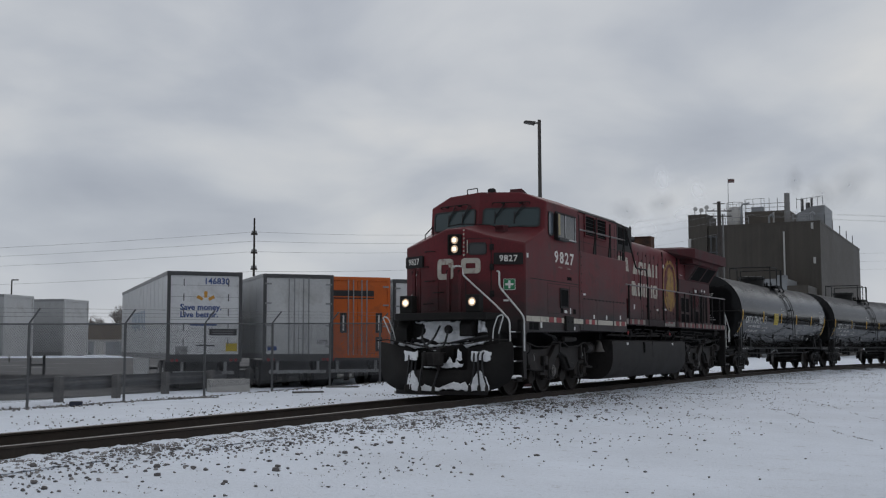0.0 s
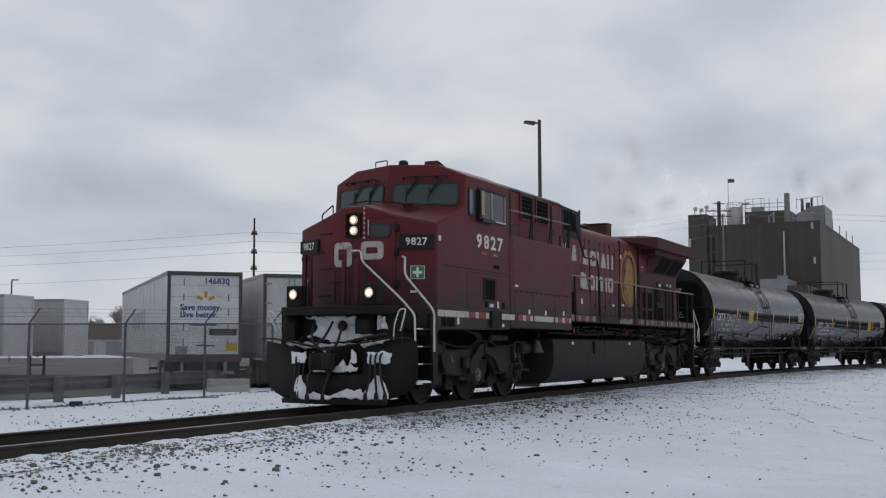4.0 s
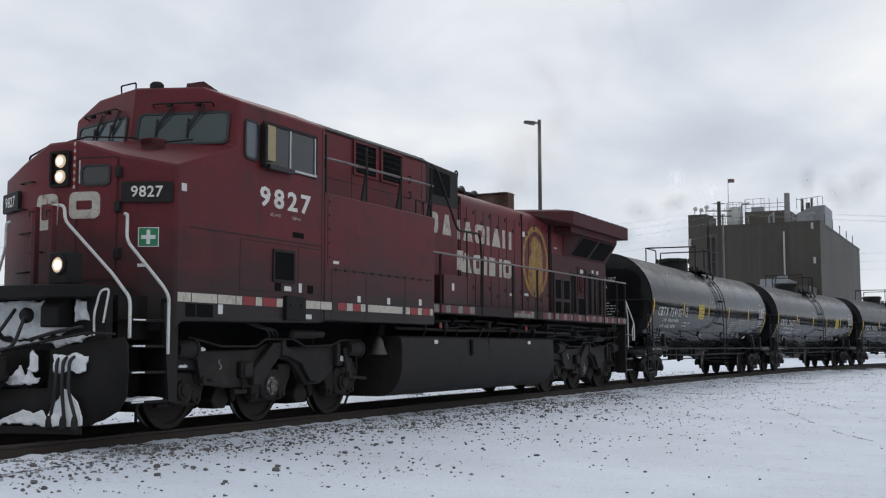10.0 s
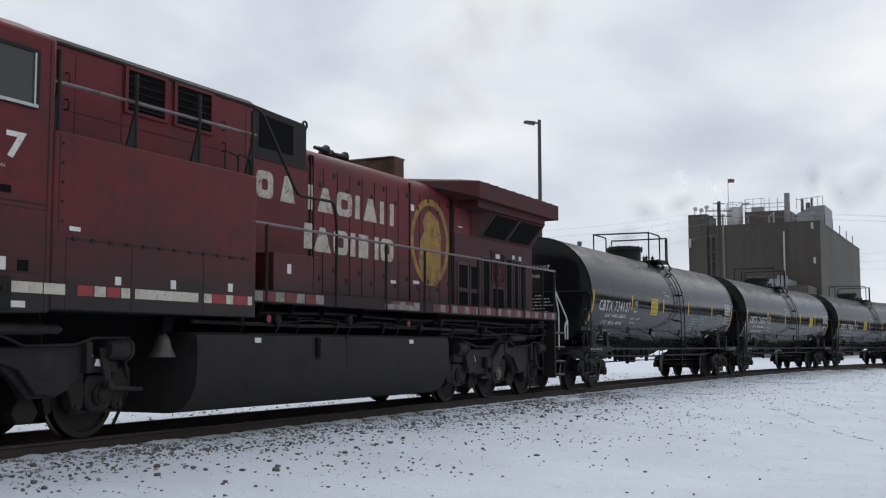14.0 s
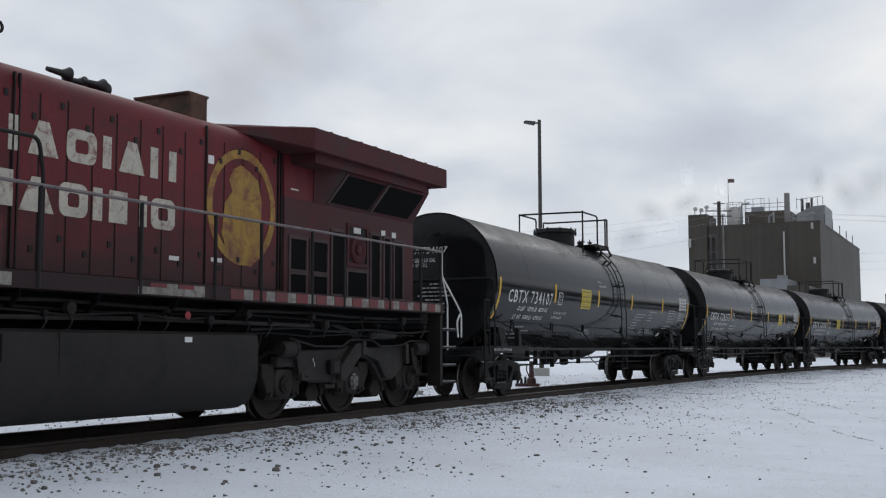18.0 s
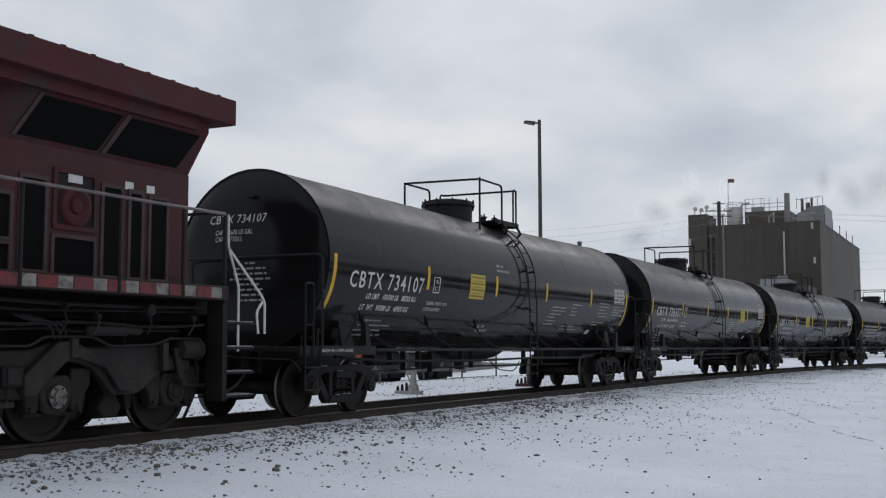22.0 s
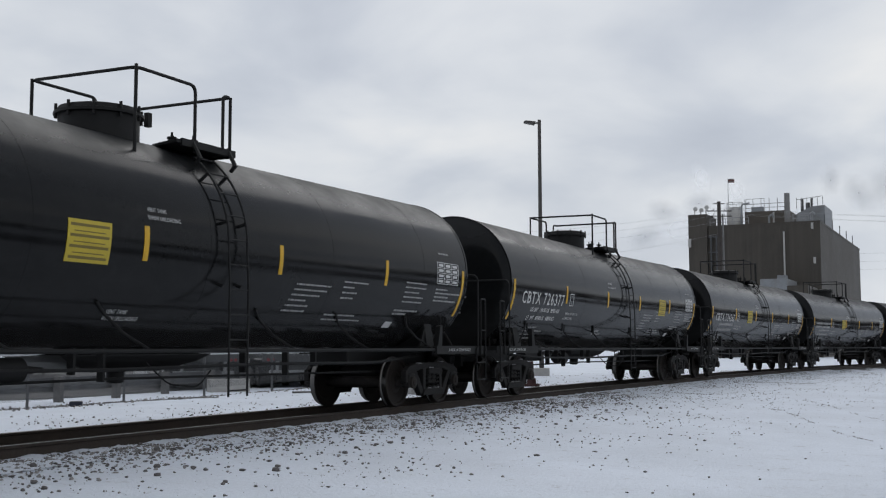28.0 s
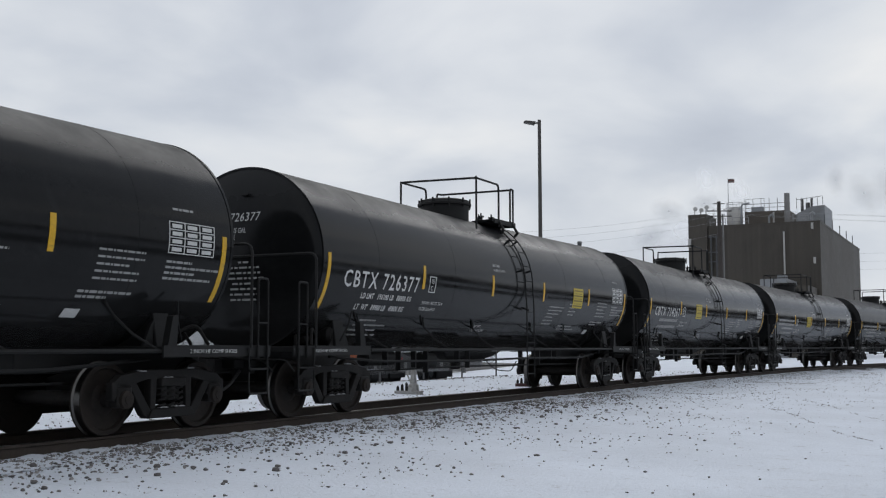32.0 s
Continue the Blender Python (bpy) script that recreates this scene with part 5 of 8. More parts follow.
    part("roof_wedge", prism(mesh(), [(2.90, 4.76), (2.92, 4.87), (3.25, 4.80), (3.25, 4.76)], "y", -0.92, -0.62), MAROON_DARK, cab)
    part("nose_handle", tube(mesh(), bend([(1.55, 0.95, 3.5), (1.55, 0.95, 3.72), (1.95, 0.95, 3.96), (1.95, 0.95, 3.68)], 0.04), 0.014, 6), SOOT, cab)
    bm = mesh()
    prism(bm, [(1.90, 3.66), (1.94, 3.80), (1.88, 3.90), (2.22, 3.92), (2.16, 3.80), (2.20, 3.66)], "y", -0.90, -0.66)
    part("nose_vent", bm, MAROON_DARK, cab, bevel=0.03)
    part("nose_rail", tube(mesh(), [(1.75, 0.45, 3.92), (1.75, 0.1, 3.96), (1.95, -0.5, 3.93), (2.1, -0.75, 3.86), (2.3, -1.25, 3.90)], 0.013, 6), SOOT, cab)
    # side windows and panels
    p = side(C)
    f = part("vent_window_frame", ring(mesh(), rounded(3.08, 3.42, 3.74, 4.32, 0.09), rounded(3.115, 3.385, 3.775, 4.285, 0.07), p, -0.01, 0.02), RUBBER, cab)
    part("pane", slab(mesh(), rounded(3.115, 3.385, 3.775, 4.285, 0.07), p, -0.02, 0.008), GLASS_BLUE, f)
    bm = mesh()
    slab(bm, [(3.45, 3.72), (3.48, 3.66), (3.52, 3.72), (3.52, 4.28), (3.46, 4.30)], p, 0.0, 0.10)
    part("wind_deflector", bm, BLACK, cab, "black wind deflector beside the window", bevel=0.01)
    f = part("side_window_frame", ring(mesh(), rounded(3.52, 4.94, 3.70, 4.36, 0.02), rounded(3.58, 4.87, 3.75, 4.32, 0.015), p, -0.01, 0.022), SOOT, cab, "dark side window frame")
    part("pane", slab(mesh(), [(3.58, 3.75), (4.19, 3.75), (4.19, 4.32), (3.58, 4.32)], p, -0.03, 0.004), GLASS_SIDE, f)
    part("pane", slab(mesh(), [(4.225, 3.75), (4.87, 3.75), (4.87, 4.32), (4.225, 4.32)], p, -0.03, 0.008), GLASS_SIDE, f)
    part("glazing_bar", slab(mesh(), [(4.19, 3.75), (4.225, 3.75), (4.225, 4.32), (4.19, 4.32)], p, -0.01, 0.018), ALU, f)
    part("window_sill", slab(mesh(), [(4.22, 3.715), (4.92, 3.715), (4.92, 3.75), (4.22, 3.75)], p, 0.0, 0.028), ALU, f)
    part("window_post", slab(mesh(), [(4.86, 3.75), (4.885, 3.75), (4.885, 4.32), (4.86, 4.32)], p, 0.0, 0.026), ALU, f)
    part("window_shade", slab(mesh(), rounded(3.57, 3.79, 3.79, 4.31, 0.02), p, 0.0, 0.045), SHADE_TAN, cab, "tan folded shade at the window", bevel=0.01)
    part("arm_rest", slab(mesh(), rounded(3.58, 4.22, 3.66, 3.74, 0.02), p, 0.0, 0.10), RUBBER, cab, bevel=0.01)
    word = lettering("9827", 0.385, 1.28, bold=0.011)
    wide = max(q[0] for q in word[0])
    digits = part("road_number", write(mesh(), word, lambda x, y: (3.46 + x * 1.33 / wide, -C - 0.006, 3.135 + y)), NUMWHITE, cab, "white road number painted on the cab side")
    for s, x, z in (("AC 4400", 3.72, 3.00), ("DRF-44", 4.28, 3.00)):
        part("small_lettering", write(mesh(), lettering(s, 0.075), lambda u, v: (x + u, -C - 0.005, z + v)), CREAM, cab)
    for u0, u1, v0, v1 in ((1.95, 5.12, 2.655, 2.675), (3.02, 5.10, 2.60, 2.612), (5.105, 5.12, 1.48, 4.5), (3.02, 3.03, 1.88, 2.6), (4.46, 4.468, 1.95, 2.6), (3.05, 5.1, 1.90, 1.91)):
        plate("panel_gap", cab, SEAM, u0, u1, v0, v1, C, 0.003)
    plate("step_opening", cab, VOID, 1.88, 2.44, 1.50, 1.67, C, 0.004, "dark opening behind the steps")
    plate("opening_bar", cab, SOOT, 2.06, 2.09, 1.50, 1.67, C, 0.010)
    g = plate("grille", cab, VOID, 3.84, 4.32, 2.09, 2.49, C, 0.008, "dark intake grille")
    part("grille_frame", ring(mesh(), rounded(3.80, 4.36, 2.05, 2.53, 0.02), rounded(3.84, 4.32, 2.09, 2.49, 0.01), p, -0.01, 0.02), SOOT, g)
    plate("slot", cab, VOID, 4.31, 4.60, 2.74, 2.82, C)
    for u in (3.86, 4.72):
        plate("step_hole", cab, VOID, u, u + 0.15, 1.92, 2.04, C)
    for u0, u1, v0, v1 in ((4.10, 4.28, 1.93, 2.0), (4.48, 4.56, 1.92, 2.06), (5.45, 5.62, 2.42, 2.47), (4.62, 4.84, 1.53, 1.60), (6.2, 6.3, 1.84, 1.94), (7.2, 7.3, 1.84, 1.95), (8.38, 8.48, 1.86, 1.97), (2.55, 2.65, 1.55, 1.68)):
        plate("sticker", cab, CLEANWHITE, u0, u1, v0, v1, C, 0.005)
    sb = part("jacking_pad", slab(mesh(), [(4.09, 1.50), (4.60, 1.50), (4.60, 1.86), (4.09, 1.86)], p, 0.0, 0.06), BLACK, cab, "black jacking pad under the sill", bevel=0.01)
    for u in (4.2, 4.49):
        part("bolt", slab(mesh(), rounded(u - 0.025, u + 0.025, 1.70, 1.75, 0.02), p, 0.06, 0.075), SOOT, sb)
    x = 1.72
    for u, kind in ((2.0, 0), (2.55, 1), (2.95, 1), (3.1, 0), (3.4, 2), (3.57, 0), (3.91, 2), (4.08, 0)):
        if kind < 3:
            plate("tape", cab, (WHITE_TAPE, WHITE_TAPE, RED_TAPE)[kind], x, u - 0.02, 1.69, 1.81, C, 0.004)
        x = u
    x = 4.61
    for u, kind in ((5.10, 0), (5.43, 0), (5.60, 3), (5.87, 2), (6.07, 0), (6.31, 2), (6.48, 0), (6.55, 3), (7.77, 0), (7.87, 3), (8.05, 0), (8.34, 2), (8.52, 0), (8.83, 2), (8.95, 0)):
        if kind < 3:
            plate("tape", cab, (WHITE_TAPE, WHITE_TAPE, RED_TAPE)[kind], x, u - 0.02, 1.69, 1.81, C, 0.004)
        x = u
    return cab


cab = build_cab()


def build_hoods():
    # equipment cabinet behind the cab and the blower housing over it
    bm = mesh()
    box(bm, 5.2, 9.02, -C, C, 1.52, 3.53)
    cabinet = part("equipment_cabinet", bm, RED, loco, "flat-sided maroon equipment cabinet behind the cab", bevel=0.02)
    for u0, u1, v0, v1 in ((5.41, 8.9, 2.325, 2.34), (5.41, 5.418, 1.55, 2.33), (6.48, 6.488, 1.55, 2.33), (7.85, 7.858, 1.55, 2.33), (5.28, 5.29, 2.4, 3.5)):
        plate("panel_gap", cabinet, SEAM, u0, u1, v0, v1, C, 0.003)
    for i in range(12):
        plate("hinge", cabinet, SOOT, 5.5 + i * 0.29, 5.56 + i * 0.29, 2.31, 2.35, C, 0.012)
    for i in range(5):
        plate("bolt", cabinet, SOOT, 5.32, 5.35, 2.5 + i * 0.22, 2.53 + i * 0.22, C, 0.010)
    bm = mesh()
    prism(bm, [(-1.1, 3.5), (-1.1, 4.66), (-1.0, 4.74), (1.0, 4.74), (1.1, 4.66), (1.1, 3.5)], "x", 5.22, 9.5)
    blower = part("blower_housing", bm, RED, loco, "maroon blower housing with louvred intakes", bevel=0.015)
    part("roof_edge", prism(mesh(), [(-1.12, 4.66), (-1.12, 4.69), (-1.02, 4.765), (-1.0, 4.74), (-1.1, 4.66)], "x", 5.22, 9.5), SOOT, blower)
    plate("panel_gap", blower, SEAM, 5.3, 9.4, 3.89, 3.90, 1.1, 0.004)
    for u in (5.9, 6.7, 9.3):
        plate("panel_gap", blower, SEAM, u, u + 0.01, 3.55, 4.6, 1.1, 0.004)
    for u0, u1 in ((6.79, 7.49), (7.74, 8.47)):
        lf = part("louvre_frame", ring(mesh(), rounded(u0 - 0.06, u1 + 0.06, 4.06, 4.66, 0.01), rounded(u0, u1, 4.10, 4.62, 0.01), side(1.1), -0.01, 0.03), RED, blower)
        plate("louvre_back", lf, VOID, u0, u1, 4.10, 4.62, 1.1, 0.002)
        for i in range(5):
            z = 4.14 + i * 0.1
            part("louvre_slat", slab(mesh(), [(u0, z), (u1, z), (u1, z + 0.03), (u0, z + 0.03)], lambda u, v, d, z=z: (u, -1.1 - d + (v - z) * 1.2, v - 0.0), 0.0, 0.026), SOOT, lf)
    for u0, v0 in ((5.4, 4.34), (5.75, 4.34), (5.75, 4.02), (8.75, 4.3), (8.75, 4.0)):
        part("grab_iron", tube(mesh(), bend([(u0, -1.1, v0), (u0, -1.16, v0), (u0, -1.16, v0 - 0.12), (u0, -1.1, v0 - 0.12)], 0.03), 0.009, 6), SOOT, blower)
    bm = mesh()
    prism(bm, [(9.5, 1.9), (9.5, 4.72), (10.92, 4.66), (10.95, 4.30), (10.95, 1.9)], "y", -1.08, 1.08)
    brake = part("vent_housing", bm, [RED], loco, "sooty housing with a dark side screen", bevel=0.015)
    part("soot_panel", slab(mesh(), [(9.52, 3.92), (10.93, 3.92), (10.93, 4.62), (10.88, 4.655), (9.52, 4.70)], side(1.08), -0.01, 0.012), SOOT, brake)
    part("screen", slab(mesh(), [(9.66, 4.10), (10.55, 4.10), (10.55, 4.56), (9.66, 4.60)], side(1.09), -0.01, 0.012), VOID, brake, "dark side screen")
    part("lifting_eye", tube(mesh(), [(10.95 + 0.06 * math.cos(q), -1.05, 4.66 + 0.06 * math.sin(q)) for q in (i * 0.524 for i in range(13))], 0.018, 6), SOOT, brake)
    # engine hood with its rounded shoulders
    prof = [(-0.9, 1.9), (-0.9, 4.12)] + [(-0.9 + 0.27 * (1 - math.cos(q)), 4.12 + 0.27 * math.sin(q)) for q in (radians(18 * i) for i in range(1, 6))]
    prof += [(-y, z) for y, z in reversed(prof)]
    hood = part("engine_hood", prism(mesh(), prof, "x", 10.95, 16.72), RED, loco, "faded maroon engine hood with tall doors")
    edges = [10.98, 11.30, 11.72, 12.16, 12.58, 13.0, 13.44, 13.88, 14.34, 14.78, 15.22, 15.66, 16.10, 16.56]
    for i, (a, b) in enumerate(zip(edges, edges[1:])):
        d = part("hood_door", slab(mesh(), [(a + 0.017, 2.0), (b - 0.017, 2.0), (b - 0.017, 4.08), (a + 0.017, 4.08)], side(0.9), -0.01, 0.016), RED, hood)
        plate("door_gap", hood, SEAM, b - 0.017, b + 0.017, 2.0, 4.08, 0.9, 0.006)
        for z in (2.35, 3.95) if i % 2 == 0 else (2.2, 3.75):
            plate("latch", d, SEAM, b - 0.12, b - 0.06, z, z + 0.08, 0.916, 0.012)
    for x in (11.32, 11.4, 14.8, 16.58, 16.66):
        plate("rib", hood, SOOT, x, x + 0.02, 2.0, 4.25, 0.9, 0.03)
    plate("sticker", hood, CLEANWHITE, 14.05, 14.25, 2.28, 2.34, 0.916, 0.004)
    plate("sticker", hood, CLEANWHITE, 14.95, 15.2, 2.32, 2.38, 0.916, 0.004)
    plate("sticker", hood, CLEANWHITE, 14.85, 14.98, 3.72, 3.84, 0.916, 0.004)
    # two rows of worn cream blocks
    def wedge(u0, u1, z0, z1):
        c = (u0 + u1) / 2
        return [(u0 + 0.03, z0), (u1 - 0.03, z0), (c + 0.08, z1), (c - 0.08, z1)]

    def bar(u0, u1, z0, z1):
        return [(u0, z0), (u1, z0), (u1, z1), (u0, z1)]
    upper = ((9.60, 10.04, "ring"), (10.20, 10.66, wedge), (10.92, 11.07, bar), (11.26, 11.41, bar), (11.52, 12.05, wedge), (12.15, 12.65, "ring"), (12.76, 12.91, bar), (13.02, 13.56, wedge), (13.64, 13.79, bar), (14.01, 14.16, bar))
    lower = ((10.90, 11.20, bar), (11.41, 12.0, wedge), (12.05, 12.52, "ring"), (12.61, 12.77, bar), (12.89, 13.22, bar), (13.45, 13.59, bar), (13.67, 14.15, "ring"))
    for row, z0 in ((upper, 3.345), (lower, 2.675)):
        z1 = z0 + 0.41
        for u0, u1, form in row:
            put = side(0.918 if u0 > 10.9 else 1.082)
            if form == "ring":
                bm = ring(mesh(), rounded(u0, u1, z0, z1, 0.11), rounded(u0 + 0.14, u1 - 0.14, z0 + 0.12, z1 - 0.12, 0.04), put, -0.004, 0.004)
            else:
                bm = slab(mesh(), form(u0, u1, z0, z1), put, -0.004, 0.004)
            part("lettering_block", bm, CREAM, hood, "worn cream lettering block")
    oval = lambda k: [(15.67 + 0.84 * k * math.cos(radians(a)), 3.17 + 0.86 * k * math.sin(radians(a))) for a in range(0, 360, 6)]
    em = part("emblem", ring(mesh(), oval(1.0), oval(0.85), side(0.918), -0.004, 0.004), YELLOW, hood, "flaking yellow oval emblem")
    part("emblem_shield", slab(mesh(), [(15.18, 2.75), (15.3, 2.5), (15.55, 2.36), (15.9, 2.30), (16.12, 2.55), (16.15, 3.3), (16.05, 3.62), (15.85, 3.72), (15.62, 3.80), (15.45, 3.72), (15.34, 3.55), (15.42, 3.38), (15.25, 3.2)], side(0.918), -0.004, 0.003), YELLOW, em)
    bm = mesh()
    prism(bm, [(14.93, 4.30), (14.93, 4.77), (14.88, 4.79), (14.88, 4.82), (15.36, 4.82), (15.36, 4.79), (15.31, 4.77), (15.31, 4.30)], "y", -0.52, 0.52)
    part("stack_flange", box(mesh(), 14.6, 15.75, -0.6, 0.6, 4.36, 4.41), MAROON_DARK, hood)
    part("exhaust_chimney", bm, RUST, loco, "rusty boxed exhaust stack", bevel=0.01)
    for x, y, z in ((12.75, -0.30, 4.60), (13.2, -0.12, 4.60), (13.3, -0.36, 4.56), (13.5, -0.24, 4.56)):
        part("air_horn", lathe(mesh(), [(x - 0.35, 0.03), (x - 0.1, 0.045), (x, 0.09), (x + 0.01, 0.10), (x - 0.02, 0.02)], "x", (0, y, z), 16), RUBBER, loco)
    # radiator compartment and its overhanging wings
    bm = mesh()
    box(bm, 16.72, 21.05, -0.95, 0.95, 1.9, 3.47)
    rad = part("radiator_compartment", bm, DUSTY, loco, "maroon radiator compartment with dark screens", bevel=0.012)
    rings = []
    for x, b0, b1 in ((17.55, 0.95, 0.96), (17.9, 0.95, 1.30), (21.02, 0.95, 1.30)):
        rings.append([(x, -b0, 3.46), (x, -b1, 4.02), (x, -b1, 4.2), (x, b1, 4.2), (x, b1, 4.02), (x, b0, 3.46)])
    part("radiator_flare", loft(mesh(), rings), MAROON_DARK, rad)
    part("radiator_front", box(mesh(), 16.72, 17.6, -0.94, 0.94, 3.46, 4.2), RED, rad)
    lean = lambda u, v, d: (u, -(0.95 + (v - 3.46) * 0.625) - d, v)
    for i, (u0, u1) in enumerate(((17.98, 19.34), (19.44, 20.82))):
        part("radiator_screen", slab(mesh(), [(u0 - 0.03, 3.52), (u1 - 0.10, 3.52), (u1 + 0.05, 3.96), (u0 + 0.12, 3.96)], lean, -0.01, 0.012), VOID, rad, "slanted dark radiator screen")
    part("screen_bar", slab(mesh(), [(19.30, 3.50), (19.38, 3.50), (19.52, 3.98), (19.44, 3.98)], lean, -0.01, 0.03), SCREENFRAME, rad)
    part("screen_bar", slab(mesh(), [(17.90, 3.50), (17.96, 3.50), (18.10, 3.98), (18.04, 3.98)], lean, -0.01, 0.03), SCREENFRAME, rad)
    bm = mesh()
    rings = []
    for x, b, z0, z1 in ((15.6, 0.62, 4.36, 4.41), (16.62, 1.52, 4.17, 4.49), (16.66, 1.55, 4.15, 4.50), (21.30, 1.55, 4.15, 4.50)):
        rings.append([(x, -b, z0), (x, -b, z1), (x, -b * 0.7, z1 + 0.06), (x, b * 0.7, z1 + 0.06), (x, b, z1), (x, b, z0)])
    wing = part("radiator_wing", loft(bm, rings), MAROON_DARK, loco, "overhanging dusty maroon radiator wing", bevel=0.012)
    part("wing_soffit", box(mesh(), 16.9, 20.7, -1.40, 1.40, 4.0, 4.16), MAROON_DARK, wing)
    for i in range(9):
        part("bolt", box(mesh(), 17.2 + i * 0.47, 17.26 + i * 0.47, -1.50, -1.44, 4.49, 4.53), SOOT, wing)
    for u0, u1, v0, v1 in ((16.88, 17.32, 2.34, 2.82), (17.48, 17.95, 2.34, 2.82), (16.88, 17.32, 1.95, 2.26), (17.48, 17.95, 1.95, 2.26), (18.12, 18.46, 2.0, 3.05), (19.42, 19.72, 2.0, 3.1), (19.90, 20.10, 2.0, 3.08), (20.28, 20.58, 2.0, 3.05), (18.62, 19.26, 1.95, 2.4)):
        f = part("screen_frame", ring(mesh(), rounded(u0 - 0.05, u1 + 0.05, v0 - 0.05, v1 + 0.05, 0.01), rounded(u0, u1, v0, v1, 0.01), side(0.95), -0.01, 0.025), SCREENFRAME, rad)
        plate("screen", f, VOID, u0, u1, v0, v1, 0.95, 0.004)
    fan = part("fan_panel", ring(mesh(), rounded(18.58, 19.30, 2.50, 3.24, 0.02), rounded(18.64, 19.24, 2.56, 3.18, 0.02), side(0.95), -0.01, 0.03), MAROON_DARK, rad)
    plate("fan_back", fan, SOOT, 18.64, 19.24, 2.56, 3.18, 0.95, 0.004)
    part("fan_cowl", lathe(mesh(), [(-0.955, 0.26), (-1.0, 0.24), (-1.02, 0.18), (-0.97, 0.10), (-1.01, 0.08), (-1.02, 0.02)], "y", (18.94, 0, 2.80), 24), MAROON_DARK, fan, "round fan cowl")
    plate("sticker", fan, CLEANWHITE, 18.82, 19.05, 3.08, 3.2, 0.96, 0.006)
    for u in (19.8, 20.2):
        plate("sticker", rad, CLEANWHITE, u, u + 0.15, 3.12, 3.22, 0.95, 0.006)
    plate("lettering_strip", rad, NUMWHITE, 16.9, 17.1, 3.6, 3.62, 0.95, 0.004)


build_hoods()


BELLGREY = material("weathered_bell_metal", (0.075, 0.068, 0.062), 0.5, metal=0.3, var=0.25, scale=6, grain=40, bump=0.1)


def build_frame():
    bm = mesh()
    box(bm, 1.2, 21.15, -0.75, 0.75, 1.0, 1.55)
    # underframe and sill web: shade below the walkway is put into the colour
    frame_part = part("underframe", bm, VOID, loco, "black welded underframe, darkened for the shade under the sill")
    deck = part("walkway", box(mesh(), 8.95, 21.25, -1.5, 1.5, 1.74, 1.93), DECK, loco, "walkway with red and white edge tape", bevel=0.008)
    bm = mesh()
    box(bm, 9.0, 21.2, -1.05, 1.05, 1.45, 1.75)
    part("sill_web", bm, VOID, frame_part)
    x = 9.0
    i = 0
    while x < 21.1:
        w = 0.30 if i % 2 else 0.22
        if not (10.7 < x < 12.9 or 14.0 < x < 14.6):
            plate("tape", deck, (DIRTY_TAPE, DIRTY_RED)[i % 2], x, min(x + w, 21.2), 1.765, 1.905, 1.5, 0.004)
        x += w + (0.0 if i % 2 else 0.02)
        i += 1
    plate("tape", deck, DIRTY_TAPE, 12.8, 14.0, 1.76, 1.85, 1.5, 0.005)
    part("walkway_box", box(mesh(), 9.55, 10.75, -1.45, -0.92, 1.93, 2.5), RED, deck, "maroon box on the walkway", bevel=0.01)
    plate("sticker", deck, CLEANWHITE, 9.9, 10.0, 2.2, 2.34, 1.45, 0.005)
    # brackets coloured near-black too, for the shade they stand in
    for u in (9.3, 10.1, 11.0, 12.2, 13.6, 15.0):
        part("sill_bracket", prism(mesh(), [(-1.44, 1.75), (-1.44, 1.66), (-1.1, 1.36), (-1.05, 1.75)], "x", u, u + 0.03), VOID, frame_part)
    for z, y, x0, x1, w in ((1.62, -1.30, 9.0, 21.0, 0.035), (1.55, -1.22, 8.2, 20.9, 0.025), (1.50, -1.36, 9.6, 14.4, 0.018), (1.38, -1.28, 15.4, 21.0, 0.03), (1.30, -1.18, 15.4, 20.6, 0.022)):
        pts = [(x0 + (x1 - x0) * i / 9, y + 0.02 * math.sin(i * 2.1 + z * 9), z + 0.025 * math.sin(i * 1.7 + y * 11)) for i in range(10)]
        part("sill_pipe", tube(mesh(), pts, w * 0.7, 6), BLACK, frame_part)
    for i in range(16):
        u = 8.9 + i * 0.78 + 0.2 * math.sin(i * 2.7)
        h = 0.10 + 0.05 * math.sin(i * 1.9)
        b = part("valve_body", lathe(mesh(), [(-1.32, 0.02), (-1.33, h * 0.55), (-1.40, h * 0.5), (-1.42, 0.02)], "y", (u, 0, 1.52 + 0.06 * math.sin(i * 3.3)), 10), BLACK, frame_part)
        part("drop_pipe", tube(mesh(), [(u, -1.35, 1.52), (u + 0.05, -1.36, 1.40), (u + 0.02 * (i % 3), -1.30, 1.26)], 0.012, 5), (TRUCK, RUBBER)[i % 2], b)
    part("sill_pipe", tube(mesh(), [(7.9, -1.3, 1.45), (10.5, -1.32, 1.43), (13.0, -1.3, 1.46), (17.0, -1.32, 1.44)], 0.03, 6), TRUCK, frame_part)
    for u in (9.55, 13.9):
        part("valve_handle", lathe(mesh(), [(-1.36, 0.02), (-1.38, 0.06), (-1.40, 0.02)], "y", (u, 0, 1.52), 12), RED_TAPE, frame_part)
    # fuel tank with a curved belly
    prof = [(0.0, 1.31), (-1.40, 1.31), (-1.48, 1.27), (-1.50, 1.15), (-1.50, 0.80)]
    prof += [(-1.05 - 0.45 * math.cos(radians(q)), 0.80 - 0.56 * math.sin(radians(q))) for q in (15, 30, 45, 60, 75, 90)]
    prof += [(-y, z) for y, z in reversed(prof[1:])]
    tank = part("fuel_tank", prism(mesh(), prof, "x", 7.78, 15.30), FTANK, loco, "dusty grey fuel tank slung between the trucks")
    part("tank_seam", box(mesh(), 10.66, 10.70, -1.512, -1.49, 0.92, 1.27), SEAM, tank)
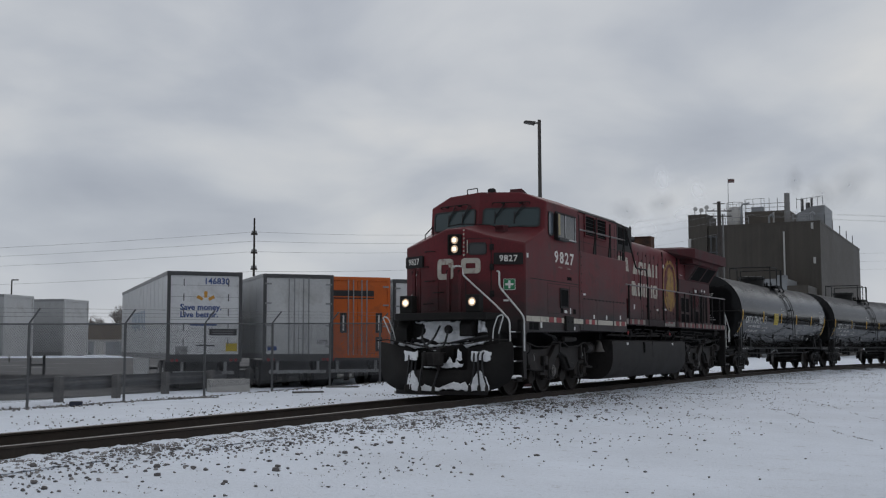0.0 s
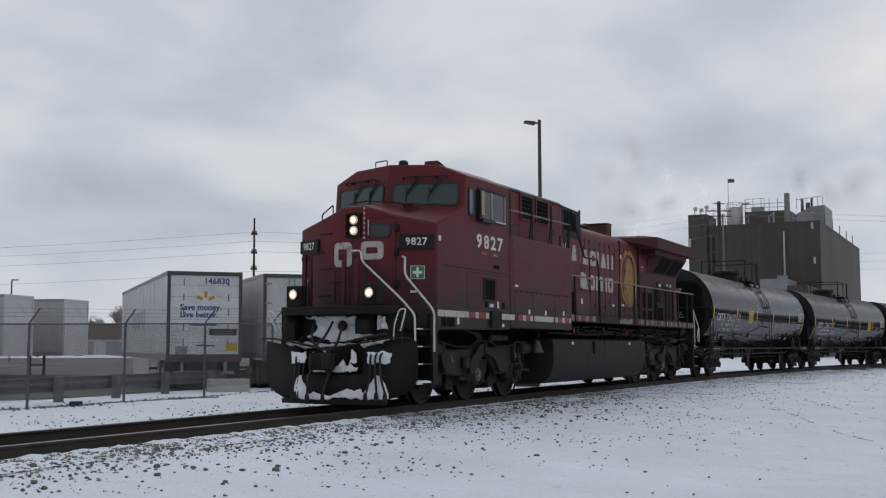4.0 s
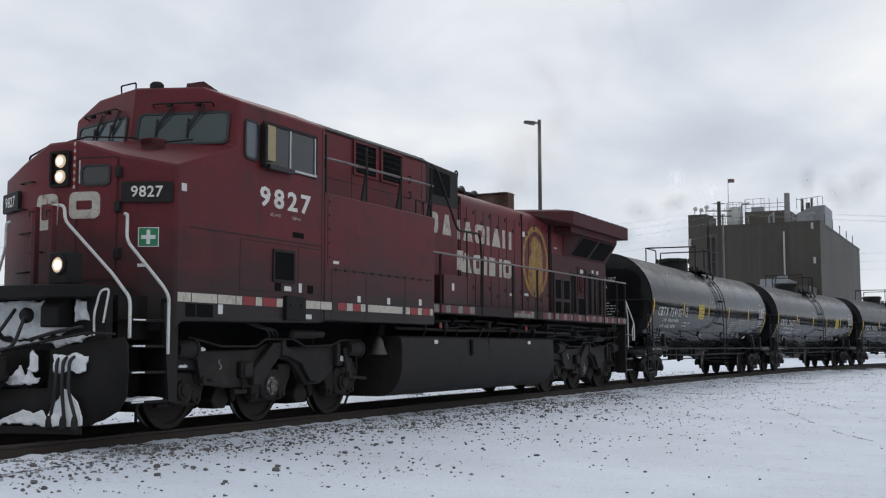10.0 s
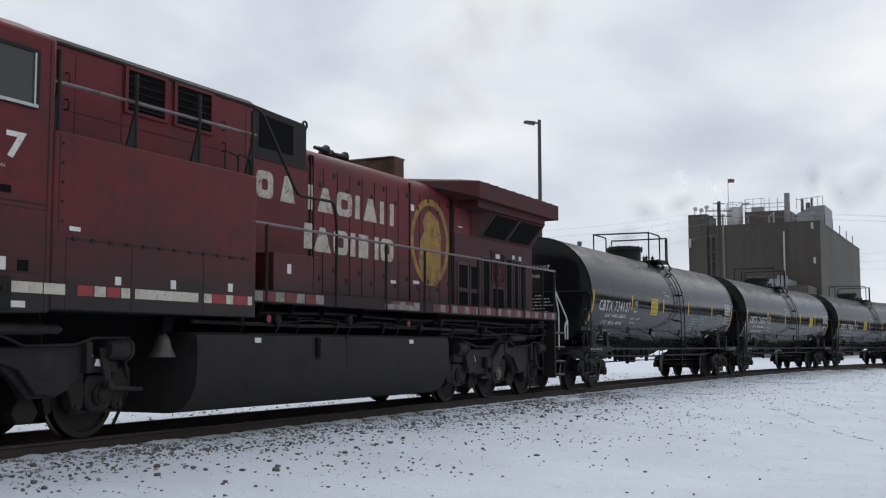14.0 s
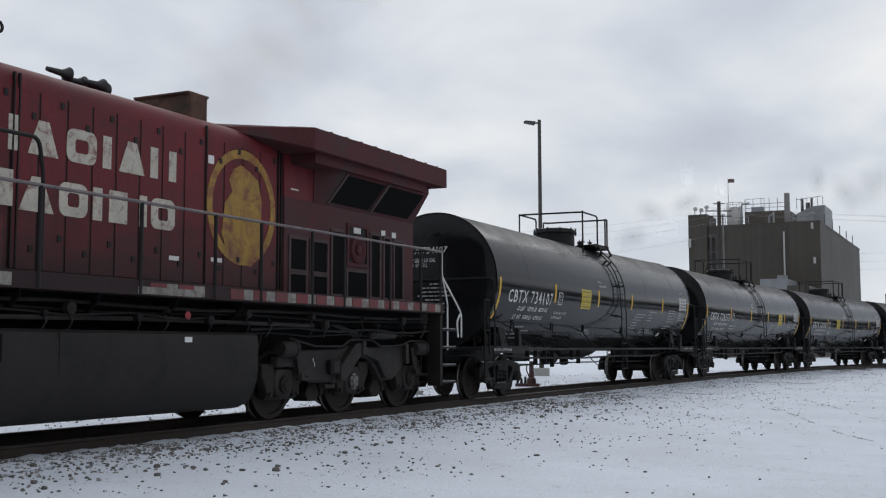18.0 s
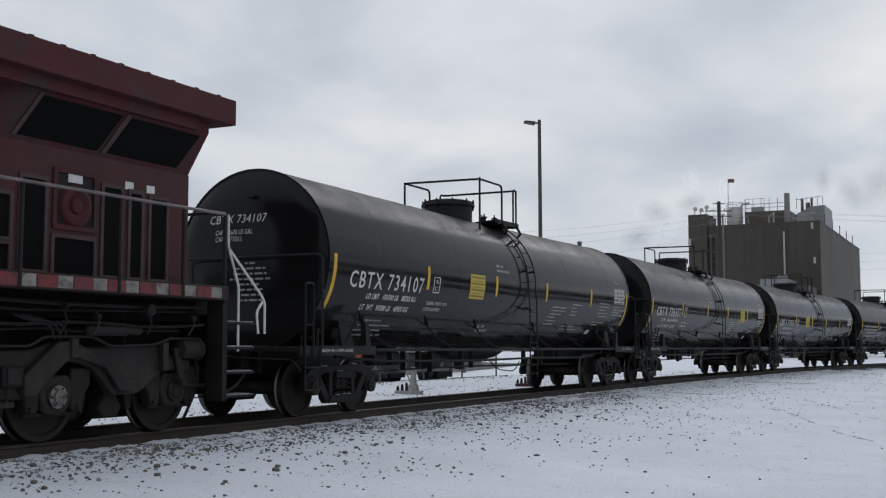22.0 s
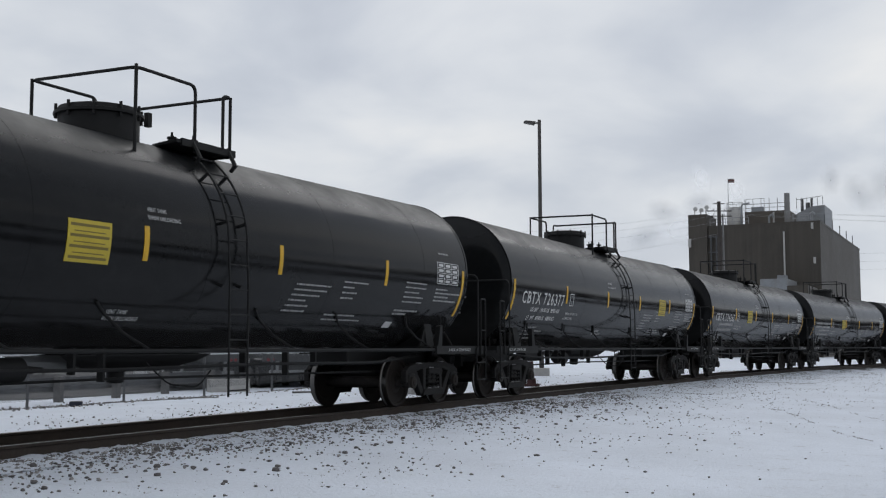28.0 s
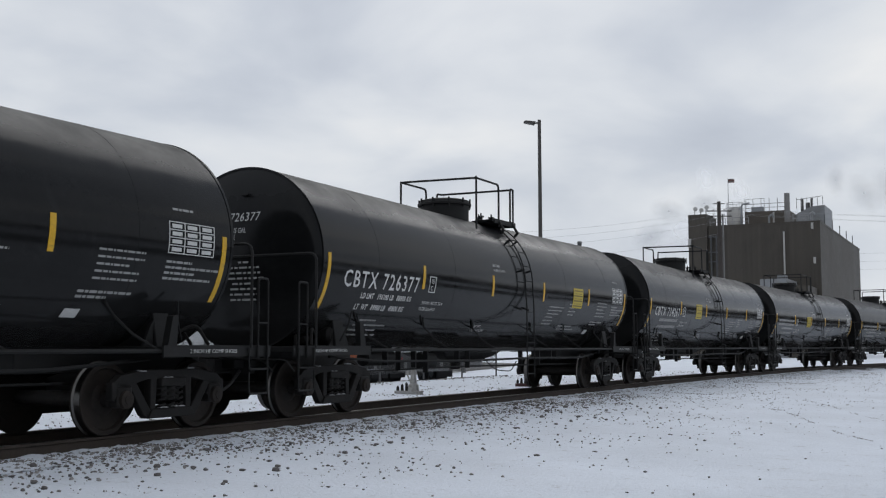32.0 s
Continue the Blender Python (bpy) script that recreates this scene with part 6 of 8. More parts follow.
    part("sight_glass", box(mesh(), 10.62, 10.72, -1.53, -1.49, 0.95, 1.25), VOID, tank)
    part("tank_joint", box(mesh(), 11.55, 11.565, -1.505, -1.49, 0.8, 1.29), FTANK, tank)
    for u in (9.05, 13.7):
        plate("sticker", tank, CLEANWHITE, u, u + 0.14, 1.17, 1.24, 1.5, 0.004)
    part("bell", lathe(mesh(), [(0.98, 0.17), (1.0, 0.165), (1.1, 0.12), (1.22, 0.09), (1.28, 0.05), (1.30, 0.01)], "z", (7.45, -1.2, 0), 20), BELLGREY, loco, "dull cast bell under the sill")
    # near-black here paints the shade under the sill
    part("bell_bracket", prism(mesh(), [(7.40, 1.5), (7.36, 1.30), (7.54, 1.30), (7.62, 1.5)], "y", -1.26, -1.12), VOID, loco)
    # handrails along the walkway
    posts = [9.30, 11.21, 12.84, 14.3, 15.35, 16.68, 17.63, 19.14, 20.3]
    rail = part("walkway_handrail", tube(mesh(), bend([(8.9, -1.5, 2.88), (14, -1.5, 2.89), (21.15, -1.5, 2.91)], 0.1), 0.022, 8), RAILGREY, loco, "long grey walkway handrail")
    for u in posts:
        part("handrail_post", rod(mesh(), (u, -1.5, 1.75), (u, -1.5, 2.88), 0.026, 8), SOOT, rail)
    rail = part("cabinet_handrail", tube(mesh(), [(5.05, -1.47, 4.09), (9.05, -1.47, 4.13)], 0.022, 8), RAILGREY, loco, "grey handrail above the equipment cabinet")
    for u in (5.27, 6.54, 7.76, 8.95):
        p_ = part("handrail_post", rod(mesh(), (u, -1.48, 3.53), (u, -1.48, 4.46), 0.028, 8), SOOT, rail)
        part("gusset", prism(mesh(), [(u - 0.16, 3.53), (u + 0.02, 3.53), (u + 0.02, 3.95), (u - 0.03, 3.95)], "y", -1.49, -1.46), SOOT, rail)
    part("cabinet_ladder_rail", tube(mesh(), bend([(9.0, -1.46, 4.52), (9.2, -1.46, 4.5), (10.15, -1.46, 3.40), (11.2, -1.46, 3.42), (11.28, -1.46, 3.0), (11.28, -1.46, 1.95)], 0.12), 0.024, 8), SOOT, rail)
    for u in (8.3, 8.6):
        part("grab_iron", tube(mesh(), bend([(u, -1.5, 3.53), (u, -1.5, 3.8), (u + 0.3, -1.5, 3.75), (u + 0.3, -1.5, 3.53)], 0.08), 0.014, 6), SOOT, rail)
    part("hood_ladder_rail", rod(mesh(), (10.62, -1.44, 1.95), (10.62, -1.44, 3.4), 0.018, 6), SOOT, rail)
    # rear steps and platform rails
    part("rear_platform", box(mesh(), 21.05, 21.75, -1.1, 1.1, 1.55, 1.9), BLACK, loco, bevel=0.01)
    st = part("rear_step_panel", prism(mesh(), [(-1.45, 0.38), (-1.45, 1.85), (-1.18, 1.85), (-1.18, 0.38)], "x", 21.20, 21.30), BLACK, loco, "black rear step well")
    for z in (0.42, 0.74, 1.08, 1.42):
        tread = part("step_tread", box(mesh(), 21.25, 21.92, -1.45, -1.0, z, z + 0.035), SOOT, st, bevel=0.006)
        part("tread_frost", prism(mesh(), [(21.30, z + 0.035), (21.90, z + 0.035), (21.84, z + 0.05), (21.6, z + 0.043), (21.42, z + 0.052)], "y", -1.455, -1.2), FROST, tread)
    for pts in ([(21.33, -1.42, 2.93), (21.33, -1.42, 2.5), (21.58, -1.42, 1.95), (21.58, -1.42, 1.05)], [(21.36, -1.42, 2.45), (22.1, -1.42, 1.86), (22.2, -1.42, 1.75), (22.2, -1.42, 1.3)],
                [(22.14, -1.42, 1.75), (22.0, -1.42, 1.6), (22.05, -1.42, 1.3)]):
        part("stair_handrail", tube(mesh(), bend(pts, 0.08), 0.018, 8), RAILWHITE, loco, "chipped white stair handrail")
    for y in (-1.45, -0.5, 0.5, 1.45):
        part("platform_post", rod(mesh(), (21.22, y, 1.7), (21.22, y, 2.95), 0.028, 8), SOOT, loco)
    part("platform_rail", tube(mesh(), [(21.22, -1.45, 2.95), (21.22, 1.45, 2.95)], 0.022, 8), SOOT, loco)
    part("rear_coupler", prism(mesh(), [(21.6, -0.14), (22.2, -0.14), (22.35, -0.22), (22.62, -0.16), (22.62, 0.05), (22.45, 0.14), (22.2, 0.16), (21.6, 0.14)], "z", 0.72, 1.0), TRUCK, loco, bevel=0.02)
    part("rear_pilot", box(mesh(), 21.55, 21.65, -1.0, 1.0, 0.45, 1.6), BLACK, loco)


build_frame()


BEARING = material("worn_bright_bearing_cap", (0.16, 0.15, 0.14), 0.45, metal=0.6, var=0.5, scale=14, grain=60, bump=0.2, dirt=(0.02, 0.018, 0.016), amount=0.5, dirt_scale=12)


def build_truck(centre):
    """A three-axle truck: its side frames and rigging. Wheelsets roll on their own."""
    tr = part("truck", box(mesh(), centre - 1.75, centre + 1.75, -0.62, 0.62, 0.62, 1.0), BLACK, loco, "dusty three-axle truck with cast side frames")
    out = [(-2.30, 0.98), (-1.83, 1.06), (-0.45, 1.08), (-0.08, 1.19), (0.16, 1.19), (0.42, 1.11), (1.66, 1.13), (1.76, 1.17), (1.76, 1.0), (2.30, 0.94), (2.30, 0.80), (1.75, 0.80), (1.45, 0.60), (1.30, 0.53), (0.86, 0.52),
           (0.70, 0.70), (0.48, 0.88), (0.25, 0.94), (-0.15, 0.92), (-0.36, 0.76), (-0.57, 0.52), (-1.27, 0.54), (-1.55, 0.66), (-1.83, 0.80), (-2.30, 0.80)]
    X = lambda x: centre + x
    for x, e in ((-2.03, 1), (0.0, 1), (2.05, -1)):
        mo = part("traction_motor", prism(mesh(), [(X(x + e * a), z) for a, z in ((0.10, 0.30), (0.30, 0.20), (0.85, 0.20), (1.0, 0.32), (1.02, 0.78), (0.85, 0.92), (0.25, 0.90), (0.10, 0.76))], "y", -0.56, 0.52), WHEEL, tr, "round-cornered traction motor", bevel=0.04)
        part("gear_case", prism(mesh(), [(X(x + e * a), z) for a, z in ((-0.44, 0.42), (-0.30, 0.16), (0.0, 0.11), (0.40, 0.18), (0.74, 0.34), (0.72, 0.70), (0.30, 0.92), (-0.2, 0.94))], "y", 0.50, 0.62), TRUCK, mo, bevel=0.03)
    for s in (1, -1):
        for x in (-1.02, 1.03):
            part("brake_hanger", prism(mesh(), [(X(x + a), z) for a, z in ((-0.13, 0.92), (0.13, 0.92), (0.10, 0.52), (0.20, 0.36), (0.12, 0.24), (-0.12, 0.24), (-0.20, 0.36), (-0.10, 0.52))], "y", *sorted((-s * 0.62, -s * 0.92))), WHEEL, tr, bevel=0.02)
    for s in (1, -1):
        Y = lambda b0, b1: sorted((-s * b0, -s * b1))
        fr = part("side_frame", prism(mesh(), [(X(x), z) for x, z in out], "y", *Y(0.98, 1.12)), TRUCK, tr, "cast steel side frame", bevel=0.025)
        part("front_strut", prism(mesh(), [(X(x), z) for x, z in ((-0.14, 1.17), (0.10, 1.18), (0.10, 1.02), (-0.36, 0.66), (-0.44, 0.56), (-0.62, 0.56), (-0.62, 0.80))], "y", *Y(1.12, 1.22)), TRUCK, fr, bevel=0.015)
        part("rear_strut", prism(mesh(), [(X(x), z) for x, z in ((0.14, 1.14), (0.38, 1.08), (1.02, 0.72), (1.22, 0.70), (1.14, 0.56), (0.92, 0.57), (0.66, 0.86), (0.14, 1.0))], "y", *Y(1.12, 1.19)), TRUCK, fr, bevel=0.015)
        part("strut_head", box(mesh(), X(0.04), X(0.15), *Y(1.10, 1.25), 0.98, 1.21), TRUCK, fr, bevel=0.012)
        part("end_rib", box(mesh(), X(1.68), X(1.78), *Y(1.08, 1.2), 0.80, 1.17), TRUCK, fr, bevel=0.01)
        part("valve_box", box(mesh(), X(-0.92), X(-0.62), *Y(1.12, 1.21), 0.67, 0.90), BLACK, fr, bevel=0.02)
        part("valve_lid", box(mesh(), X(-0.86), X(-0.68), *Y(1.21, 1.225), 0.70, 0.87), TRUCK, fr, bevel=0.008)
        part("drop_link", rod(mesh(), (X(-0.80), -s * 1.15, 0.67), (X(-0.80), -s * 1.15, 0.50), 0.014, 6), TRUCK, fr)
        part("link_foot", box(mesh(), X(-0.98), X(-0.68), *Y(1.05, 1.14), 0.44, 0.51), TRUCK, fr, bevel=0.01)
        part("chalk_mark", tube(mesh(), [(X(-1.30 + 0.03 * math.sin(q)), -s * 1.123, 0.80 + 0.022 * q) for q in (i * 0.6 for i in range(11))], 0.006, 5), STENCIL, fr)
        for x in (-2.03, 0.0, 2.05):
            jb = part("journal_box", prism(mesh(), [(X(x) + px, pz) for px, pz in ((-0.20, 0.40), (-0.12, 0.33), (0.12, 0.33), (0.20, 0.40), (0.26, 0.60), (0.20, 0.78), (-0.20, 0.78), (-0.26, 0.60))], "y", *Y(0.84, 1.06)), TRUCK, tr, bevel=0.03)
            part("journal_cap", lathe(mesh(), [(-s * 1.04, 0.14), (-s * 1.10, 0.135), (-s * 1.11, 0.085), (-s * 1.13, 0.08), (-s * 1.135, 0.01)], "y", (X(x), 0, 0.533), 20), BEARING if x == 0.0 else WHEEL, jb)
            for q in range(6):
                part("cap_bolt", rod(mesh(), (X(x) + 0.11 * math.cos(q * 1.047), -s * 1.09, 0.533 + 0.11 * math.sin(q * 1.047)), (X(x) + 0.11 * math.cos(q * 1.047), -s * 1.115, 0.533 + 0.11 * math.sin(q * 1.047)), 0.014, 6), TRUCK, jb)
            for d in (-1, 1):
                part("pedestal_jaw", prism(mesh(), [(X(x) + d * a, z) for a, z in ((0.24, 0.86), (0.24, 0.40), (0.30, 0.34), (0.42, 0.36), (0.46, 0.52), (0.56, 0.66), (0.56, 0.86))], "y", *Y(0.88, 1.04)), WHEEL, tr, bevel=0.02)
                part("jaw_bolt", rod(mesh(), (X(x) + d * 0.36, -s * 1.02, 0.40), (X(x) + d * 0.36, -s * 1.07, 0.40), 0.03, 8), TRUCK, tr)
            part("pedestal_tie", box(mesh(), X(x) - 0.40, X(x) + 0.40, *Y(0.90, 0.98), 0.31, 0.36), WHEEL, tr, bevel=0.012)
            for e in (-0.60, 0.60):
                part("brake_shoe", prism(mesh(), [(X(x) + e * k, z) for k, z in ((0.93, 0.34), (1.06, 0.30), (1.16, 0.50), (1.10, 0.78), (0.93, 0.74))], "y", *Y(0.70, 0.84)), TRUCK, tr, bevel=0.01)
        for x, rod_x in ((-2.14, -1.83), (2.2, 2.0)):
            cy = part("brake_cylinder", lathe(mesh(), [(-0.20, 0.04), (-0.19, 0.11), (-0.05, 0.125), (0.12, 0.125), (0.13, 0.145), (0.17, 0.145), (0.19, 0.08), (0.24, 0.03)], "x", (X(x), -s * 1.18, 1.08), 20), TRUCK, tr, "round brake cylinder")
            part("push_rod", rod(mesh(), (X(x) + 0.2 * (1 if x < 0 else -1), -s * 1.18, 1.06), (X(rod_x), -s * 1.18, 1.02), 0.022, 8), TRUCK, cy)
            part("brake_lever", prism(mesh(), [(X(rod_x) - 0.10, 1.10), (X(rod_x) + 0.02, 1.10), (X(rod_x) + 0.14, 0.64), (X(rod_x) + 0.04, 0.62)], "y", *Y(1.15, 1.19)), TRUCK, cy, bevel=0.008)
            part("lever_clevis", lathe(mesh(), [(-s * 1.12, 0.05), (-s * 1.22, 0.05)], "y", (X(rod_x) + 0.08, 0, 0.66), 12), TRUCK, cy)
            part("slack_adjuster", rod(mesh(), (X(rod_x) + 0.08, -s * 1.12, 0.62), (X(rod_x) + 0.75, -s * 1.1, 0.58), 0.03, 8), TRUCK, tr)
        part("brake_pipe", tube(mesh(), bend([(X(-2.1), -s * 1.2, 1.24), (X(-1.83), -s * 1.2, 1.20), (X(-1.37), -s * 1.2, 1.12), (X(-0.55), -s * 1.2, 1.12), (X(-0.33), -s * 1.2, 1.23), (X(0.42), -s * 1.2, 1.23), (X(0.72), -s * 1.2, 1.12), (X(1.5), -s * 1.2, 1.14), (X(1.8), -s * 1.2, 1.22), (X(2.4), -s * 1.2, 1.22)], 0.06), 0.017, 6), TRUCK, tr)
        for x in (-0.15, -0.05, 0.05):
            part("hose", tube(mesh(), bend([(X(x), -s * 1.15, 1.2), (X(x) - 0.1, -s * 1.2, 1.36), (X(x) - 0.35, -s * 1.1, 1.42), (X(x) - 0.7, -s * 0.95, 1.55)], 0.1), 0.016, 6), RUBBER, tr)
        part("damper", lathe(mesh(), [(X(0.27), 0.03), (X(0.30), 0.07), (X(0.95), 0.07), (X(0.97), 0.055), (X(1.18), 0.055), (X(1.24), 0.02)], "x", (0, -s * 1.22, 1.31), 14), TRUCK, tr, "long yaw damper")
        part("sand_pipe", tube(mesh(), bend([(X(-2.5), -s * 0.95, 1.3), (X(-2.75), -s * 0.92, 0.6), (X(-2.62), -s * 0.80, 0.14)], 0.1), 0.022, 6), TRUCK, tr)
        part("sand_pipe", tube(mesh(), bend([(X(2.35), -s * 1.15, 1.1), (X(2.62), -s * 1.0, 0.62), (X(2.70), -s * 0.82, 0.36), (X(2.58), -s * 0.80, 0.14)], 0.1), 0.022, 6), TRUCK, tr)
        part("ground_strap", tube(mesh(), [(X(0.95), -s * 1.16, 1.5), (X(0.98), -s * 1.2, 1.3), (X(1.0), -s * 1.16, 1.13)], 0.006, 5), TRUCK, tr)
        for x0, x1, z0, z1 in ((-1.9, -1.62, 1.06, 1.11), (1.70, 1.86, 0.98, 1.12), (1.88, 2.14, 0.88, 0.97), (0.95, 1.1, 0.68, 0.72), (-2.2, -2.0, 0.84, 0.88)) if centre < 10 else ():
            part("snow_crust", prism(mesh(), [(X(x0), z0), (X(x1 - 0.03), z0 - 0.008), (X(x1), z0 + 0.02), (X(x1 - 0.06), z1), (X((x0 + x1) / 2), z1 - 0.015), (X(x0 + 0.04), z1)], "y", *Y(1.08, 1.135)), PACKED, fr, bevel=0.01)
    return tr


def build_wheelset(parent, x, r, half=0.7175):
    """An axle with two flanged wheels, centred on itself."""
    ax = part("wheelset", lathe(mesh(), [(-1.0, 0.07), (-0.9, 0.085), (-0.6, 0.10), (0.6, 0.10), (0.9, 0.085), (1.0, 0.07)], "y", (0, 0, 0), 16), TRUCK, parent)
    ax.location = (x, 0, r)
    for s in (1, -1):
        bm = mesh()
        f = half * s
        prof = [(f - s * 0.02, 0.10), (f - s * 0.005, r * 0.40), (f + s * 0.02, r * 0.72), (f - s * 0.02, r * 0.84), (f - s * 0.03, r + 0.027), (f - s * 0.005, r + 0.025), (f + s * 0.012, r + 0.002), (f + s * 0.10, r - 0.004),
                (f + s * 0.112, r - 0.014), (f + s * 0.112, r * 0.86), (f + s * 0.075, r * 0.82), (f + s * 0.06, r * 0.45), (f + s * 0.10, r * 0.30), (f + s * 0.10, 0.10)]
        lathe(bm, prof, "y", (0, 0, 0), 40, caps=False)
        bm.faces.ensure_lookup_table()
        for i, face in enumerate(bm.faces):
            k = i // 40
            face.material_index = 1 if k in (5, 6) else 0
        part("wheel", bm, [WHEEL, TREAD], ax)
    return ax


LOCO_AXLES = (2.40, 4.42, 6.46, 16.58, 18.63, 20.68)
for cx in (4.43, 18.63):
    build_truck(cx)
loco_wheels = [build_wheelset(loco, x, 0.533) for x in LOCO_AXLES]


def patch(name, outline, put, thick, parent, mat, seed=1, label="", step=0.035):
    """A ragged lump with that outline, for packed snow."""
    us, vs = [p[0] for p in outline], [p[1] for p in outline]
    nu, nv = max(2, int((max(us) - min(us)) / step)), max(2, int((max(vs) - min(vs)) / step))

    def inside(u, v):
        hit = False
        n = len(outline)
        for i in range(n):
            (x1, y1), (x2, y2) = outline[i], outline[(i + 1) % n]
            if (y1 > v) != (y2 > v) and u < (x2 - x1) * (v - y1) / (y2 - y1) + x1:
                hit = not hit
        return hit
    bm = mesh()
    grid = {}
    for i in range(nu + 1):
        for j in range(nv + 1):
            u, v = min(us) + i * (max(us) - min(us)) / nu, min(vs) + j * (max(vs) - min(vs)) / nv
            w = noise.noise((u * 7 + seed * 9, v * 7, seed)) * 0.055
            if inside(u + w, v + noise.noise((u * 8, v * 8, seed + 4)) * 0.05):
                grid[i, j] = (u + w * 0.3, v + w * 0.3)
    # draw the rim in, so that its steps melt into a soft edge
    for _ in range(3):
        eased = {}
        for (i, j), (u, v) in grid.items():
            near = [grid[c] for c in ((i + 1, j), (i - 1, j), (i, j + 1), (i, j - 1)) if c in grid]
            if 0 < len(near) < 4:
                eased[i, j] = (0.4 * u + 0.6 * sum(c[0] for c in near) / len(near), 0.4 * v + 0.6 * sum(c[1] for c in near) / len(near))
        grid.update(eased)
    top, low = {}, {}
    for (i, j), (u, v) in grid.items():
        rim = sum((i + a, j + b) not in grid for a, b in ((1, 0), (-1, 0), (0, 1), (0, -1)))
        d = thick * (0.25 if rim else 0.7 + 0.6 * noise.noise((u * 11, v * 11, seed + 7)))
        top[i, j], low[i, j] = bm.verts.new(put(u, v, max(d, 0.006))), bm.verts.new(put(u, v, -0.005))
    cells = [c for c in grid if all((c[0] + a, c[1] + b) in grid for a, b in ((1, 0), (0, 1), (1, 1)))]
    if not cells:
        bm.free()
        return None
    count = {}
    for i, j in cells:
        q = ((i, j), (i + 1, j), (i + 1, j + 1), (i, j + 1))
        bm.faces.new([top[c] for c in q])
        bm.faces.new([low[c] for c in reversed(q)])
        for a, b in zip(q, q[1:] + q[:1]):
            count.setdefault(frozenset((a, b)), []).append((a, b))
    for es in count.values():
        if len(es) == 1:
            a, b = es[0]
            bm.faces.new((top[b], top[a], low[a], low[b]))
    bmesh.ops.delete(bm, geom=[v for v in bm.verts if not v.link_faces], context="VERTS")
    return part(name, bm, mat, parent, label)


def build_front():
    deck = part("pilot_deck", prism(mesh(), [(1.3, -1.15), (0.42, -1.12), (0.30, -0.85), (0.26, 0.0), (0.30, 0.85), (0.42, 1.12), (1.3, 1.15)], "z", 1.70, 1.86), BLACK, loco, "black pilot deck with ditch lights", bevel=0.015)
    pilot = part("pilot_plate", box(mesh(), 0.70, 0.80, -1.30, 1.30, 0.55, 1.72), BLACK, loco, "black pilot plate caked with snow")
    # V-shaped plow
    bm = mesh()
    pts = {}
    for s in (1, -1):
        for k, a, b, c in (("ot", 0.66, 1.60, 1.23), ("ox", 0.69, 1.64, 1.15), ("oa", 0.70, 1.645, 0.85), ("ob", 0.70, 1.63, 0.52), ("oc", 0.68, 1.54, 0.36), ("od", 0.63, 1.36, 0.25), ("oe", 0.54, 1.10, 0.16), ("nt", 0.42, 0.70, 1.09), ("na", 0.40, 0.68, 0.62), ("nb", 0.37, 0.66, 0.14), ("mt", 0.30, 0.42, 0.62)):
            pts[k, s] = bm.verts.new((a, -b * s, c))
    for k, a, c in (("ct", 0.24, 0.60), ("cb", 0.20, 0.14)):
        pts[k] = bm.verts.new((a, 0, c))
    for s in (1, -1):
        g = lambda *ks: bm.faces.new([pts[k] if k in pts else pts[k, s] for k in ks])
        g("ot", "nt", "oa", "ox"), g("nt", "na", "oa"), g("oa", "na", "ob"), g("ob", "na", "oc"), g("oc", "na", "od"), g("od", "na", "nb", "oe"), g("na", "mt", "nb"), g("mt", "ct", "cb", "nb")
    plow = part("snow_plow", bm, BLACK, loco, "black V-shaped snow plow streaked with snow")
    so = plow.modifiers.new("thickness", "SOLIDIFY")
    so.thickness, so.offset = 0.03, 1
    part("plow_lip", prism(mesh(), [(0.47, -1.12), (0.18, 0), (0.47, 1.12), (0.53, 1.12), (0.25, 0), (0.53, -1.12)], "z", 0.08, 0.17), SOOT, plow, bevel=0.008)
    face = lambda u, v, d: (0.235 + 0.25 * abs(u) - 0.045 - d, -u, v)
    n = 0
    for s in (1, -1):
        for outline in ([(0.78, 0.80), (1.0, 0.79), (1.23, 0.80), (1.235, 0.93), (1.23, 1.05), (0.75, 1.05), (0.76, 0.93)], [(0.66, 0.15), (1.19, 0.16), (1.18, 0.30), (1.10, 0.48), (0.98, 0.62), (0.91, 0.63), (0.86, 0.48), (0.72, 0.36)]):
            n += 1
            patch("snow_patch", [(u, v) if s > 0 else (-(u - 0.24) * 0.88, v) for u, v in outline], face, 0.03, plow, PACKED, n, "white packed snow", 0.018)
        for i, u in enumerate((0.86, 0.96, 1.06)):
            u = u if s > 0 else (u - 0.24) * 0.88
            foot = u + (-0.10, 0.02, 0.10)[i] if s > 0 else u + 0.12 - 0.02 * i
            hose = part("air_hose", tube(mesh(), bend([(0.50, -s * u, 1.02), (0.36, -s * u, 0.96), (0.34, -s * (u + 0.01), 0.6), (0.38, -s * foot, 0.26)], 0.12), 0.021, 8), RUBBER, loco, "black rubber air hose")
            part("glad_hand", lathe(mesh(), [(0.12, 0.02), (0.14, 0.042), (0.22, 0.04), (0.28, 0.026)], "z", (0.36, -s * foot, 0.02), 10), TRUCK, hose)
    patch("snow_patch", [(-0.80, 0.15), (0.75, 0.15), (0.72, 0.30), (0.66, 0.40), (0.52, 0.36), (0.40, 0.38), (0.10, 0.26), (-0.2, 0.30), (-0.5, 0.30), (-0.66, 0.34), (-0.78, 0.26)], face, 0.035, plow, PACKED, 21, "white packed snow", 0.018)
    for u, foot in ((-0.34, -0.36), (0.08, -0.02)):
        hose = part("air_hose", tube(mesh(), bend([(0.30, -u, 0.72), (0.20, -u, 0.6), (0.17, -foot, 0.26)], 0.1), 0.022, 8), RUBBER, loco, "black rubber air hose")
